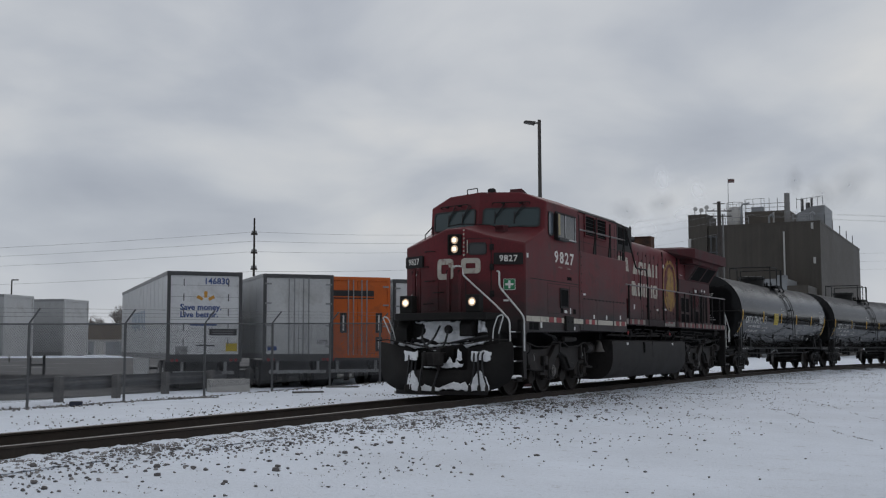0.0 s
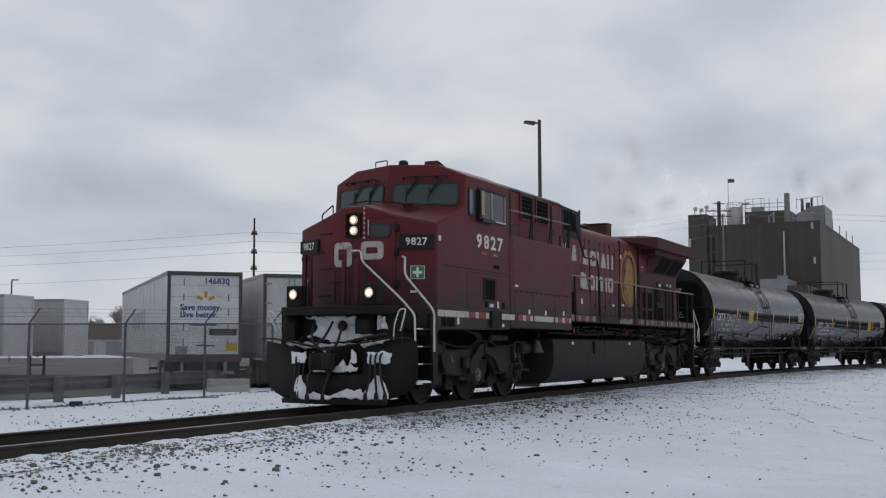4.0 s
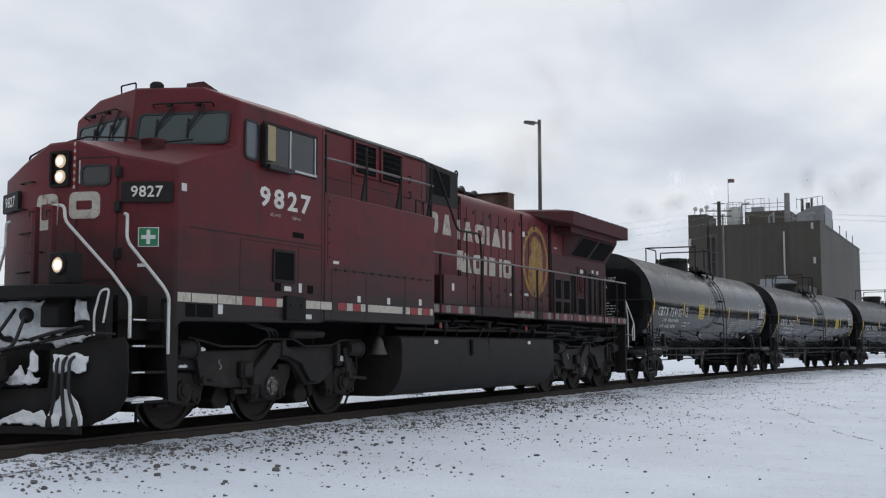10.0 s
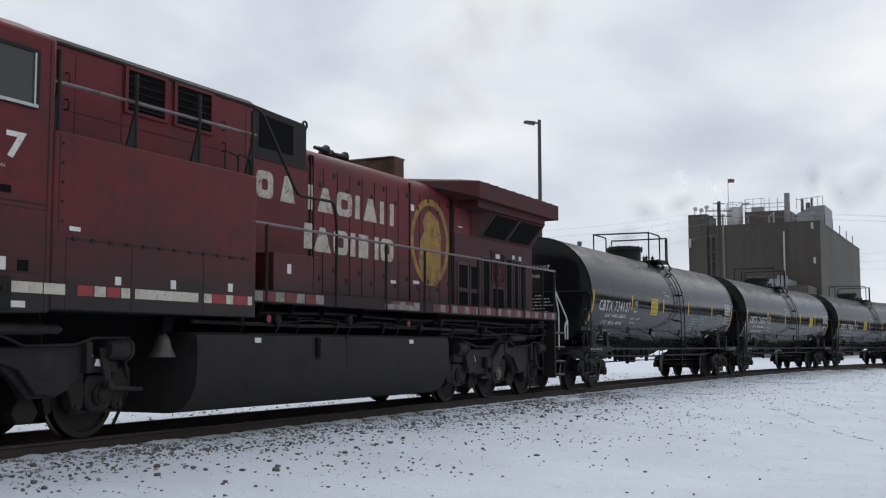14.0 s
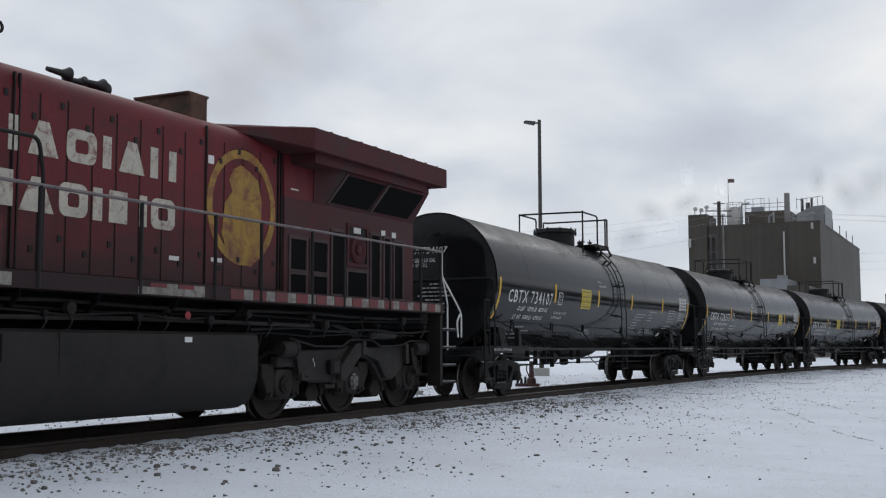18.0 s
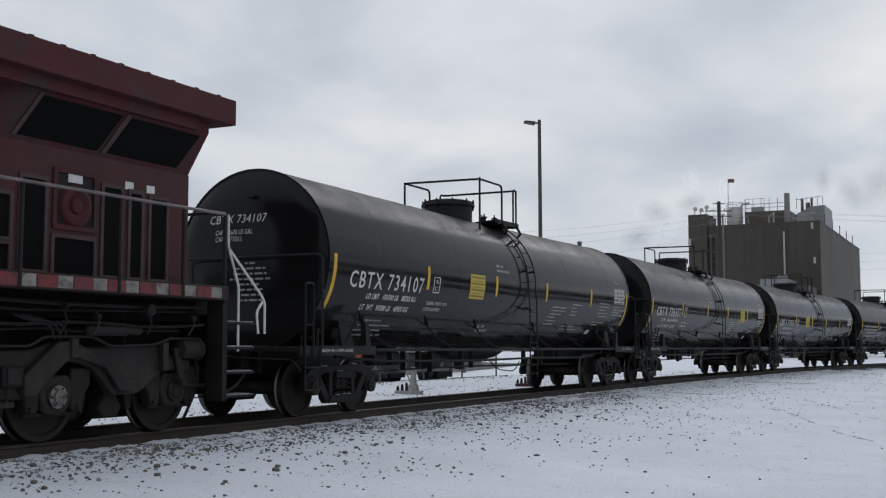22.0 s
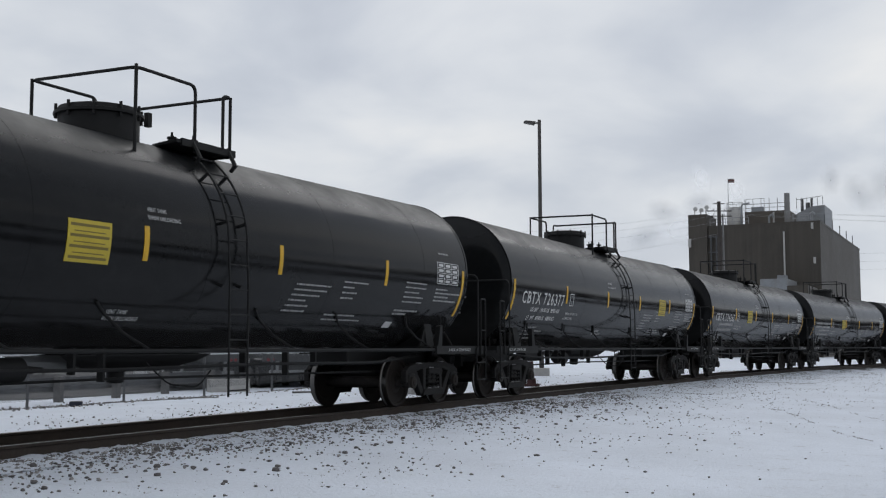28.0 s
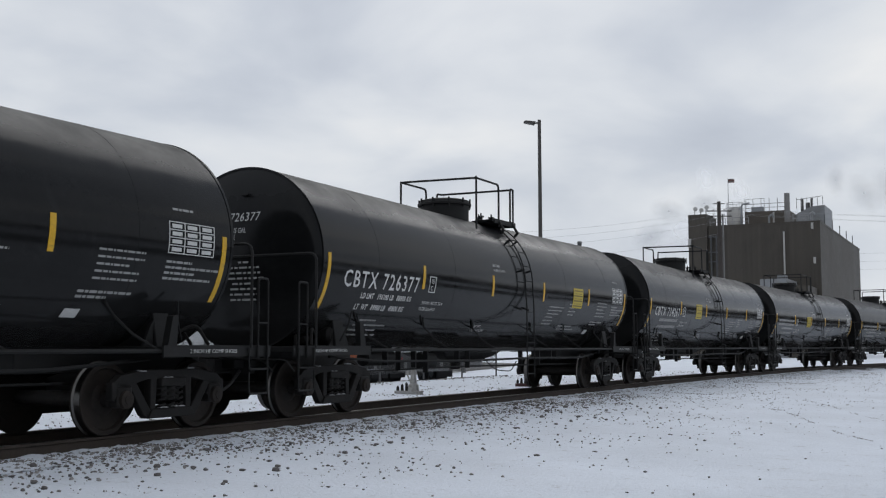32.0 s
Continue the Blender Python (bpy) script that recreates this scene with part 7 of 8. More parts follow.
        part("glad_hand", lathe(mesh(), [(0.10, 0.02), (0.12, 0.045), (0.22, 0.042), (0.27, 0.026)], "z", (0.17, -foot, 0.0), 10), TRUCK, hose)
    flat = lambda u, v, d: (0.70 - d, -u, v)
    for i, o in enumerate(([(-0.70, 1.26), (-0.50, 1.28), (-0.2, 1.19), (0.30, 1.20), (0.66, 1.27), (0.78, 1.33), (0.70, 1.40), (0.56, 1.48), (0.46, 1.58), (0.40, 1.70), (-0.77, 1.70), (-0.74, 1.62), (-0.56, 1.60), (-0.48, 1.46), (-0.56, 1.38), (-0.72, 1.34)], [(0.80, 1.40), (1.06, 1.41), (1.05, 1.52), (1.0, 1.62), (1.02, 1.69), (0.80, 1.70), (0.78, 1.52)],
                             [(-1.22, 1.14), (-0.9, 1.10), (-0.45, 1.06), (0.15, 1.12), (0.42, 1.16), (0.55, 1.08), (1.05, 1.20), (1.10, 1.30), (0.6, 1.24), (-0.3, 1.20), (-1.15, 1.26)],
                             [(-0.40, 0.64), (0.64, 0.64), (0.66, 0.78), (0.56, 0.74), (0.46, 0.90), (0.38, 0.80), (0.30, 0.92), (0.22, 0.76), (0.04, 0.74), (-0.12, 0.70), (-0.22, 0.80), (-0.34, 0.72)],
                             [(0.44, 0.80), (0.62, 0.86), (0.60, 1.02), (0.50, 1.12), (0.46, 1.0)], [(-0.42, 1.0), (0.16, 1.02), (0.10, 1.06), (-0.38, 1.06)])):
        patch("snow_patch", o, flat if i < 3 else (lambda u, v, d: (0.33 - d, -u, v)), 0.06, pilot, PACKED, 30 + i, "white packed snow", 0.022)
    for s, y, z in ((1, 0.62, 1.55), (-1, -0.98, 1.45)):
        part("pilot_bracket", prism(mesh(), [(0.45, z - 0.2), (0.45, z + 0.05), (0.62, z + 0.25), (0.75, z + 0.25), (0.75, z - 0.2)], "y", -y - 0.15, -y + 0.15), BLACK, pilot, bevel=0.02)
    for pts_ in ([(0.55, 0.45, 1.6), (0.36, 0.42, 1.25), (0.32, 0.15, 1.04), (0.34, -0.15, 1.1), (0.5, -0.2, 1.55)], [(0.6, 0.75, 1.3), (0.36, 0.7, 1.18), (0.34, 0.3, 1.12), (0.36, 0.1, 1.3), (0.55, 0.05, 1.58)], [(0.5, -0.25, 1.2), (0.42, -0.7, 1.28), (0.46, -1.15, 1.35)]):
        part("jumper_hose", tube(mesh(), bend([Vector(q) for q in pts_], 0.15), 0.023, 8), RUBBER, loco, "looped black jumper hose")
    part("jumper_socket", lathe(mesh(), [(0.55, 0.09), (0.50, 0.10), (0.46, 0.07), (0.455, 0.02)], "x", (0, -0.18, 1.5), 16), SOOT, pilot)
    cp = part("coupler", prism(mesh(), [(0.75, -0.13), (0.30, -0.14), (0.16, -0.24), (0.0, -0.22), (-0.02, -0.06), (0.10, -0.02), (0.06, 0.12), (-0.02, 0.16), (0.02, 0.24), (0.2, 0.22), (0.32, 0.14), (0.75, 0.13)], "z", 0.70, 1.0), TRUCK, loco, "heavy cast knuckle coupler", bevel=0.03)
    part("coupler_pin", rod(mesh(), (0.08, -0.15, 0.62), (0.08, -0.15, 1.08), 0.045, 10), TRUCK, cp)
    part("coupler_box", box(mesh(), 0.34, 0.6, -0.42, 0.42, 0.62, 0.72), BLACK, cp, bevel=0.01)
    part("draft_pocket", box(mesh(), 0.5, 0.72, -0.3, 0.3, 0.66, 1.08), BLACK, pilot)
    for s in (1, -1):
        part("uncoupling_lever", tube(mesh(), bend([(0.25, -s * 0.1, 1.08), (0.3, -s * 0.3, 1.12), (0.42, -s * 1.3, 1.28), (0.5, -s * 1.62, 1.26)], 0.08), 0.016, 6), TRUCK, loco)
        part("flag_bracket", tube(mesh(), bend([(0.6, -s * 1.2, 1.25), (0.55, -s * 1.24, 1.5), (0.52, -s * 1.36, 1.78), (0.52, -s * 1.5, 1.80), (0.6, -s * 1.34, 1.4)], 0.08), 0.014, 6), RAILWHITE, loco)
        st = part("step_well", prism(mesh(), [(1.62, 0.42), (1.78, 0.42), (1.78, 1.66), (1.50, 1.66)], "y", -s * 1.46 - 0.03, -s * 1.46 + 0.03), SOOT, loco, "black side step well")
        part("step_side", box(mesh(), 1.60, 1.65, *sorted((-s * 1.45, -s * 0.98)), 0.40, 1.72), BLACK, st)
        part("step_snow", prism(mesh(), [(0.95, 0.455), (1.50, 0.455), (1.52, 0.475), (1.34, 0.50), (1.2, 0.485), (1.05, 0.495)], "y", *sorted((-s * 1.49, -s * 1.25))), PACKED, st)
        part("step_back", box(mesh(), 0.95, 1.65, *sorted((-s * 1.0, -s * 1.04)), 0.5, 1.70), BLACK, st)
        for z in (0.42, 0.78, 1.10, 1.42):
            part("step_tread", box(mesh(), 0.92, 1.66, *sorted((-s * 1.48, -s * 1.02)), z, z + 0.035), BLACK, st, bevel=0.006)
            part("step_edge", box(mesh(), 0.95, 1.16, *sorted((-s * 1.50, -s * 1.482)), z + 0.012, z + 0.03), PACKED, st)
        if s > 0:
            part("front_handrail", tube(mesh(), bend([(1.12, -s * 0.02, 2.90), (1.0, -s * 0.05, 2.92), (1.0, -s * 0.27, 2.92), (0.98, -s * 0.30, 2.72), (0.95, -s * 1.15, 2.0), (0.92, -s * 1.46, 1.70), (0.90, -s * 1.48, 1.22)], 0.09), 0.021, 8), RAILWHITE, loco, "chipped white front handrail")
        part("front_handrail", tube(mesh(), bend([(1.3, -s * 1.0, 2.80), (1.28, -s * 1.06, 2.78), (1.28, -s * 1.06, 2.45), (1.48, -s * 1.5, 1.86), (1.52, -s * 1.55, 1.74), (1.52, -s * 1.55, 1.02)], 0.08), 0.021, 8), RAILWHITE, loco, "chipped white front handrail")
    part("nose_fairing", box(mesh(), 1.0, 1.72, -1.2, 1.2, 1.2, 1.75), BLACK, loco)


build_front()

# ---- tank cars, in the same axes as the locomotive ----
TR = 1.495  # radius of the jacketed tank
TANK0, TANK1 = 1.50, 17.45


def middle(u):
    """The height of the tank's middle line, which dips towards the outlet."""
    return 2.54 - 0.065 * (1 - min(abs(u - 9.475) / 7.975, 1))


TZ = middle(9.8)
HEAD = [(-0.16, 0.03), (-0.155, 0.5), (-0.13, 0.95), (-0.085, 1.25), (-0.04, 1.42), (-0.005, TR - 0.012), (0.0, TR), (0.03, TR)]


def on_tank(u, z, off=0.006):
    h = z - middle(u)
    k = math.sqrt(max(TR * TR - h * h, 0.01))
    return (u, -(k + off * k / TR), z + off * h / TR)


def hoops(bm, profile, n=96, caps=True):
    """Rings round the tank's sagging middle line, from (along, radius)."""
    return loft(bm, [[(a, r * math.cos(q), middle(a) + r * math.sin(q)) for q in (2 * math.pi * j / n for j in range(n))] for a, r in profile], caps=caps)


def on_head(y, z, off=0.006):
    """A point on the front head of the tank."""
    r = math.hypot(y, z - middle(TANK0))
    for (a0, r0), (a1, r1) in zip(HEAD, HEAD[1:]):
        if r <= r1:
            return (TANK0 + a0 + (a1 - a0) * max(r - r0, 0) / (r1 - r0) - off, y, z)
    return (TANK0 - off, y, z)


def curved(bm, u0, u1, z0, z1, off=0.005, n=6):
    rows = [[bm.verts.new(on_tank(u, z0 + (z1 - z0) * i / n, o)) for u, o in ((u0, 0.0), (u0, off), (u1, off), (u1, 0.0))] for i in range(n + 1)]
    for a, b in zip(rows, rows[1:]):
        for i in range(3):
            bm.faces.new((a[i], a[i + 1], b[i + 1], b[i]))
    bm.faces.new(rows[0][::-1])
    bm.faces.new(rows[-1])
    return bm


def build_car_truck(car, cx, caps):
    tr = part("truck", prism(mesh(), [(-1.1, 0.42), (-1.1, 0.66), (-0.5, 0.80), (0.5, 0.80), (1.1, 0.66), (1.1, 0.42), (0.5, 0.36), (-0.5, 0.36)], "x", cx - 0.18, cx + 0.18), CARTRUCK, car, "two-axle truck with cast side frames", bevel=0.015)
    for s in (1, -1):
        y0, y1 = -s * 1.06 - 0.055, -s * 1.06 + 0.055
        bm = mesh()
        prism(bm, [(cx - 1.08, 0.66), (cx - 0.95, 0.76), (cx - 0.5, 0.82), (cx + 0.5, 0.82), (cx + 0.95, 0.76), (cx + 1.08, 0.66), (cx + 0.9, 0.60), (cx + 0.45, 0.70), (cx - 0.45, 0.70), (cx - 0.9, 0.60)], "y", y0, y1)
        for e in (1, -1):
            prism(bm, [(cx + e * x, z) for x, z in ((0.80, 0.64), (0.66, 0.66), (0.36, 0.26), (0.44, 0.20), (0.52, 0.24))], "y", y0, y1)
            prism(bm, [(cx + e * x, z) for x, z in ((0.40, 0.72), (0.28, 0.72), (0.30, 0.30), (0.40, 0.30))], "y", y0, y1)
            prism(bm, [(cx + e * x, z) for x, z in ((1.10, 0.68), (0.80, 0.66), (0.74, 0.48), (0.78, 0.44), (0.84, 0.60), (0.98, 0.60), (1.04, 0.44), (1.10, 0.46))], "y", y0, y1)
        prism(bm, [(cx - 0.46, 0.20), (cx + 0.46, 0.20), (cx + 0.38, 0.32), (cx - 0.38, 0.32)], "y", y0 - 0.03, y1 + 0.03)
        part("side_frame", bm, CARTRUCK, tr, "cast side frame with spring window", bevel=0.012)
        for dx in (-0.17, 0.0, 0.17):
            part("coil_spring", tube(mesh(), [(cx + dx + 0.065 * math.cos(q), -s * 1.07 + 0.065 * math.sin(q), 0.31 + q * 0.30 / 25.2) for q in (i * 0.63 for i in range(41))], 0.017, 5), CARTRUCK, tr)
        for dx, z, w in ((-0.22, 0.325, 0.16), (0.06, 0.33, 0.22), (-0.16, 0.712, 0.2), (0.30, 0.825, 0.16), (-0.62, 0.80, 0.14)):
            part("frost", prism(mesh(), [(cx + dx, z), (cx + dx + w, z - 0.004), (cx + dx + w * 0.8, z + 0.016), (cx + dx + w * 0.35, z + 0.008), (cx + dx + w * 0.15, z + 0.02)], "y", *sorted((-s * 1.125, -s * 1.06))), FROST, tr)
        part("bolster_end", box(mesh(), cx - 0.24, cx + 0.24, *sorted((-s * 1.16, -s * 0.95)), 0.60, 0.71), CARTRUCK, tr, bevel=0.015)
        for e in (-0.889, 0.889):
            jb = part("bearing_adapter", box(mesh(), cx + e - 0.13, cx + e + 0.13, *sorted((-s * 1.14, -s * 0.96)), 0.36, 0.62), CARTRUCK, tr, bevel=0.03)
            part("bearing_cap", lathe(mesh(), [(-s * 1.13, 0.115), (-s * 1.18, 0.11), (-s * 1.19, 0.06), (-s * 1.20, 0.055), (-s * 1.205, 0.01)], "y", (cx + e, 0, 0.457), 18), caps, jb)
        for e in (-0.38, 0.38):
            part("brake_beam", prism(mesh(), [(cx + e * 1.0, 0.33), (cx + e * 1.35, 0.33), (cx + e * 1.35, 0.43), (cx + e * 1.0, 0.43)], "y", *sorted((-s * 0.80, 0.0))), CARTRUCK, tr)
    return tr


def build_car():
    car = thing("tank_car", label="black jacketed railway tank car with white stencils", category="tank car", group="tank cars of the train")
    prof = [(TANK0 + a, r) for a, r in HEAD] + [(9.475, TR)] + [(TANK1 - a, r) for a, r in reversed(HEAD)]
    tank = part("tank", hoops(mesh(), prof), TANKPAINT, car, "satin black insulated tank shell")
    for a in (3.25, 6.25, 9.35, 12.45, 15.6):
        part("jacket_seam", hoops(mesh(), [(a, TR - 0.01), (a, TR + 0.0018), (a + 0.05, TR + 0.0018), (a + 0.06, TR - 0.01)], caps=False), TANKPAINT, tank)
    for a in (TANK0, TANK1):
        part("rim", hoops(mesh(), [(a - 0.025, TR - 0.02), (a - 0.025, TR + 0.008), (a + 0.025, TR + 0.008), (a + 0.025, TR - 0.02)], caps=False), TANKPAINT, tank)
    for x, z0, z1 in ((1.42, 3.55, 3.58),):
        part("lifting_lug", box(mesh(), 1.30, 1.42, -0.16, -0.02, z0, z1), CARBLACK, tank)
    # manway and its fittings
    man = part("manway", lathe(mesh(), [(3.85, 0.54), (4.22, 0.54), (4.23, 0.60), (4.27, 0.60), (4.28, 0.56), (4.34, 0.54), (4.37, 0.42), (4.38, 0.02)], "z", (8.78, 0, 0), 32), CARBLACK, car, "black manway with a bolted lid")
    for i in range(10):
        q = i * math.pi / 5
        part("bolt", rod(mesh(), (8.78 + 0.57 * math.cos(q), 0.57 * math.sin(q), 4.17), (8.78 + 0.57 * math.cos(q), 0.57 * math.sin(q), 4.37), 0.022, 6), CARBLACK, man)
    part("latch", box(mesh(), 9.42, 9.50, -0.30, -0.22, 4.2, 4.40), CARBLACK, man)
    top = part("top_platform", prism(mesh(), [(9.25, -0.95), (10.55, -0.95), (10.55, -0.35), (9.45, -0.35)], "z", 3.90, 3.95), CARBLACK, car, "black grated top platform", bevel=0.006)
    for x0, x1, y0, y1 in ((9.35, 10.55, -0.97, -0.93), (10.53, 10.57, -0.95, -0.35)):
        part("toe_board", box(mesh(), x0, x1, y0, y1, 3.87, 3.97), CARBLACK, top)
    for x, y in ((9.75, -0.45), (9.95, -0.3), (10.1, -0.55)):
        part("valve", lathe(mesh(), [(3.90, 0.04), (4.06, 0.04), (4.06, 0.07), (4.09, 0.07), (4.09, 0.02), (4.16, 0.015), (4.16, 0.002)], "z", (x, y, 0), 12), CARBLACK, top)
    for x in (9.6, 10.4):
        part("platform_bracket", tube(mesh(), [(x, -0.93, 3.98), (x, -1.08, 3.72), (x, -1.0, 3.64)], 0.03, 6), CARBLACK, top)
    r = 0.024
    rail = part("safety_rail", tube(mesh(), bend([(9.68, 0.92, 3.7), (9.68, 0.92, 4.78), (8.45, 0.92, 4.78), (8.45, -0.93, 4.76), (9.66, -0.93, 4.76), (9.66, -0.93, 3.8)], 0.12), r, 8), CARBLACK, car, "black tubular safety rail round the manway")
    part("rail_post", rod(mesh(), (8.45, 0.92, 3.6), (8.45, 0.92, 4.80), r, 8), CARBLACK, rail)
    part("rail_post", rod(mesh(), (8.45, -0.93, 3.6), (8.45, -0.93, 4.80), r, 8), CARBLACK, rail)
    part("safety_rail", tube(mesh(), bend([(10.2, 0.9, 3.7), (10.2, 0.9, 4.74), (10.42, 0.9, 4.74), (10.42, -0.96, 4.74), (10.25, -0.96, 4.74), (10.25, -0.96, 3.95)], 0.1), r, 8), CARBLACK, car, "black tubular safety rail behind the manway")
    part("rail_post", rod(mesh(), (10.42, -0.96, 3.9), (10.42, -0.96, 4.74), r, 8), CARBLACK, rail)
    # ladder that follows the shell down to the rail
    curve = []
    for q in range(52, -6, -6):
        curve.append((-(TR + 0.10) * math.cos(radians(q)), TZ + (TR + 0.10) * math.sin(radians(q))))
    curve += [(-1.62, 2.0), (-1.62, 0.44)]
    lad = part("ladder", tube(mesh(), [(9.60, y, z) for y, z in curve], 0.016, 6), CARBLACK, car, "narrow black side ladder")
    part("stringer", tube(mesh(), [(10.02, y, z) for y, z in curve], 0.016, 6), CARBLACK, lad)
    run = 0.0
    for (y0, z0), (y1, z1) in zip(curve, curve[1:]):
        seg = math.hypot(y1 - y0, z1 - z0)
        while run < seg:
            t = run / seg
            y, z = y0 + (y1 - y0) * t, z0 + (z1 - z0) * t
            part("rung", rod(mesh(), (9.60, y, z), (10.02, y, z), 0.012, 6), CARBLACK, lad)
            run += 0.34
        run -= seg
    for q in (40, 12, -20):
        for x in (9.60, 10.02):
            part("ladder_bracket", rod(mesh(), (x, -TR * math.cos(radians(q)), TZ + TR * math.sin(radians(q))), (x, -(TR + 0.10) * math.cos(radians(q)), TZ + (TR + 0.10) * math.sin(radians(q))), 0.025, 6), CARBLACK, lad)
    # long side pipe with its stays
    for s in (1, -1):
        pipe = part("side_rail", tube(mesh(), [(3.0, -s * 1.47, 1.06), (17.0, -s * 1.47, 1.06)], 0.028, 8), CARBLACK, car, "long black side pipe")
        for x in (3.6, 6.0, 8.2, 11.4, 13.6, 16.0):
            lean = lambda q: (-s * (TR + 0.015) * math.cos(radians(q)), TZ + (TR + 0.015) * math.sin(radians(q)))
            part("stay", tube(mesh(), [(x - 0.72, *lean(-33)), (x - 0.58, *lean(-37)), (x - 0.42, *lean(-41)), (x - 0.2, -s * 1.24, 1.27), (x, -s * 1.46, 1.08)], 0.019, 6), CARBLACK, pipe)
    # underside
    part("sump", loft(mesh(), [[(9.15 + a * k, b * k, z) for a, b in ((-1.5, -0.55), (1.5, -0.55), (1.5, 0.55), (-1.5, 0.55))] for k, z in ((1.0, 1.02), (0.85, 0.92), (0.45, 0.78))]), CARBLACK, car, "black bottom sump", bevel=0.03)
    part("outlet_valve", lathe(mesh(), [(0.62, 0.06), (0.64, 0.12), (0.78, 0.12), (0.80, 0.18), (0.98, 0.2)], "z", (9.1, -0.1, 0), 16), CARBLACK, car)
    part("brake_reservoir", lathe(mesh(), [(4.6, 0.02), (4.65, 0.14), (5.7, 0.14), (5.75, 0.02)], "x", (0, -0.35, 0.90), 18), CARBLACK, car, "black brake reservoir")
    part("brake_cylinder", lathe(mesh(), [(6.4, 0.02), (6.42, 0.15), (6.95, 0.15), (6.98, 0.06), (7.3, 0.03)], "x", (0, -0.6, 0.84), 16), CARBLACK, car)
    for x in (4.4, 4.9, 5.5, 6.0, 7.4, 7.9, 10.8, 11.9, 12.7):
        part("hanger", box(mesh(), x, x + 0.04, -1.0, -0.9, 0.62 + (x * 7 % 1) * 0.2, 1.1), CARBLACK, car)
    part("brake_pipe", tube(mesh(), bend([(2.6, -0.9, 0.95), (4.0, -1.1, 0.86), (8.0, -1.12, 0.83), (11.0, -1.1, 0.86), (14.5, -1.1, 0.84), (16.5, -0.9, 0.95)], 0.3), 0.026, 6), CARBLACK, car)
    part("brake_rod", tube(mesh(), [(3.4, -0.5, 0.66), (8.5, -0.55, 0.70), (15.8, -0.5, 0.66)], 0.02, 6), CARBLACK, car)
    part("release_rod", tube(mesh(), bend([(8.8, -0.9, 0.9), (9.0, -1.1, 0.62), (9.3, -1.35, 0.58), (9.5, -1.4, 0.8)], 0.1), 0.012, 6), CARBLACK, car)
    # both ends: stub sill, saddle, platform, grab rails, coupler
    for e, x0 in ((1, 0.0), (-1, 18.95)):
        X = lambda a: x0 + e * a
        span = lambda a, b: sorted((X(a), X(b)))
        sill = part("stub_sill", box(mesh(), *span(0.75, 4.2), -0.36, 0.36, 0.78, 1.14), CARBLACK, car, "black stub sill", bevel=0.02)
        part("saddle", prism(mesh(), [(-1.2, 1.08), (1.2, 1.08), (1.12, 1.58), (0.8, 1.3), (0, 1.1), (-0.8, 1.3), (-1.12, 1.58)], "x", *span(2.35, 2.65)), CARBLACK, sill, bevel=0.015)
        for s in (1, -1):
            part("saddle_web", prism(mesh(), [(X(2.2), 1.1), (X(2.85), 1.1), (X(2.7), 1.4), (X(2.6), 1.5), (X(2.4), 1.4)], "y", *sorted((-s * 1.10, -s * 1.14))), CARBLACK, sill)
            part("end_plate", prism(mesh(), [(X(2.62), 1.08), (X(2.80), 1.08), (X(2.70), 1.50), (X(2.60), 1.52)], "y", *sorted((-s * 1.40, -s * 1.50))), CARBLACK, sill)
        deck = part("end_platform", box(mesh(), *span(0.62, 2.9), -1.5, 1.5, 1.04, 1.12), CARBLACK, car, "black end platform", bevel=0.01)
        part("platform_edge", box(mesh(), *span(0.62, 2.9), -1.53, -1.50, 0.98, 1.13), CARBLACK, deck)
        part("platform_edge", box(mesh(), *span(0.62, 2.9), 1.50, 1.53, 0.98, 1.13), CARBLACK, deck)
        gr = part("end_grab_rail", tube(mesh(), bend([(X(1.15), -1.58, 1.1), (X(1.15), -1.58, 2.55), (X(1.15), 1.58, 2.55), (X(1.15), 1.58, 1.1)], 0.14), 0.020, 8), CARBLACK, car, "black end grab rail")
        for s in (1, -1):
            part("sill_grab", tube(mesh(), bend([(X(0.72), -s * 1.55, 0.45), (X(0.72), -s * 1.55, 2.08), (X(0.95), -s * 1.55, 2.08), (X(0.95), -s * 1.55, 0.95)], 0.06), 0.018, 6), CARBLACK, gr)
            for z in (0.46, 0.80):
                part("sill_step", tube(mesh(), bend([(X(0.72), -s * 1.55, z + 0.3), (X(0.72), -s * 1.55, z), (X(1.15), -s * 1.55, z), (X(1.15), -s * 1.55, z + 0.3)], 0.05), 0.016, 6), CARBLACK, gr)
            part("crossbar", rod(mesh(), (X(0.72), -s * 1.55, 1.45), (X(0.95), -s * 1.55, 1.45), 0.014, 6), CARBLACK, gr)
        part("coupler", prism(mesh(), [(X(1.0), -0.12), (X(0.55), -0.13), (X(0.42), -0.22), (X(0.30), -0.18), (X(0.30), 0.02), (X(0.40), 0.16), (X(0.55), 0.13), (X(1.0), 0.12)], "z", 0.72, 0.98), CARTRUCK, car, bevel=0.02)
        part("air_hose", tube(mesh(), bend([(X(0.9), -0.35, 0.75), (X(0.6), -0.36, 0.5), (X(0.35), -0.2, 0.36), (X(0.28), 0.0, 0.4)], 0.15), 0.024, 6), RUBBER, car)
        part("uncoupling_lever", tube(mesh(), bend([(X(0.5), -0.1, 1.0), (X(0.62), -0.3, 0.95), (X(0.62), -1.4, 0.92), (X(0.60), -1.56, 0.75)], 0.08), 0.013, 6), CARBLACK, car)
        word = lettering("2 INCH HF COMP SHOES", 0.072)
        part("stencil", write(mesh(), word, lambda x, y: ((1.15 if e > 0 else 16.55) + x * 1.25, -1.534, 1.03 + y)), STENCIL, deck)
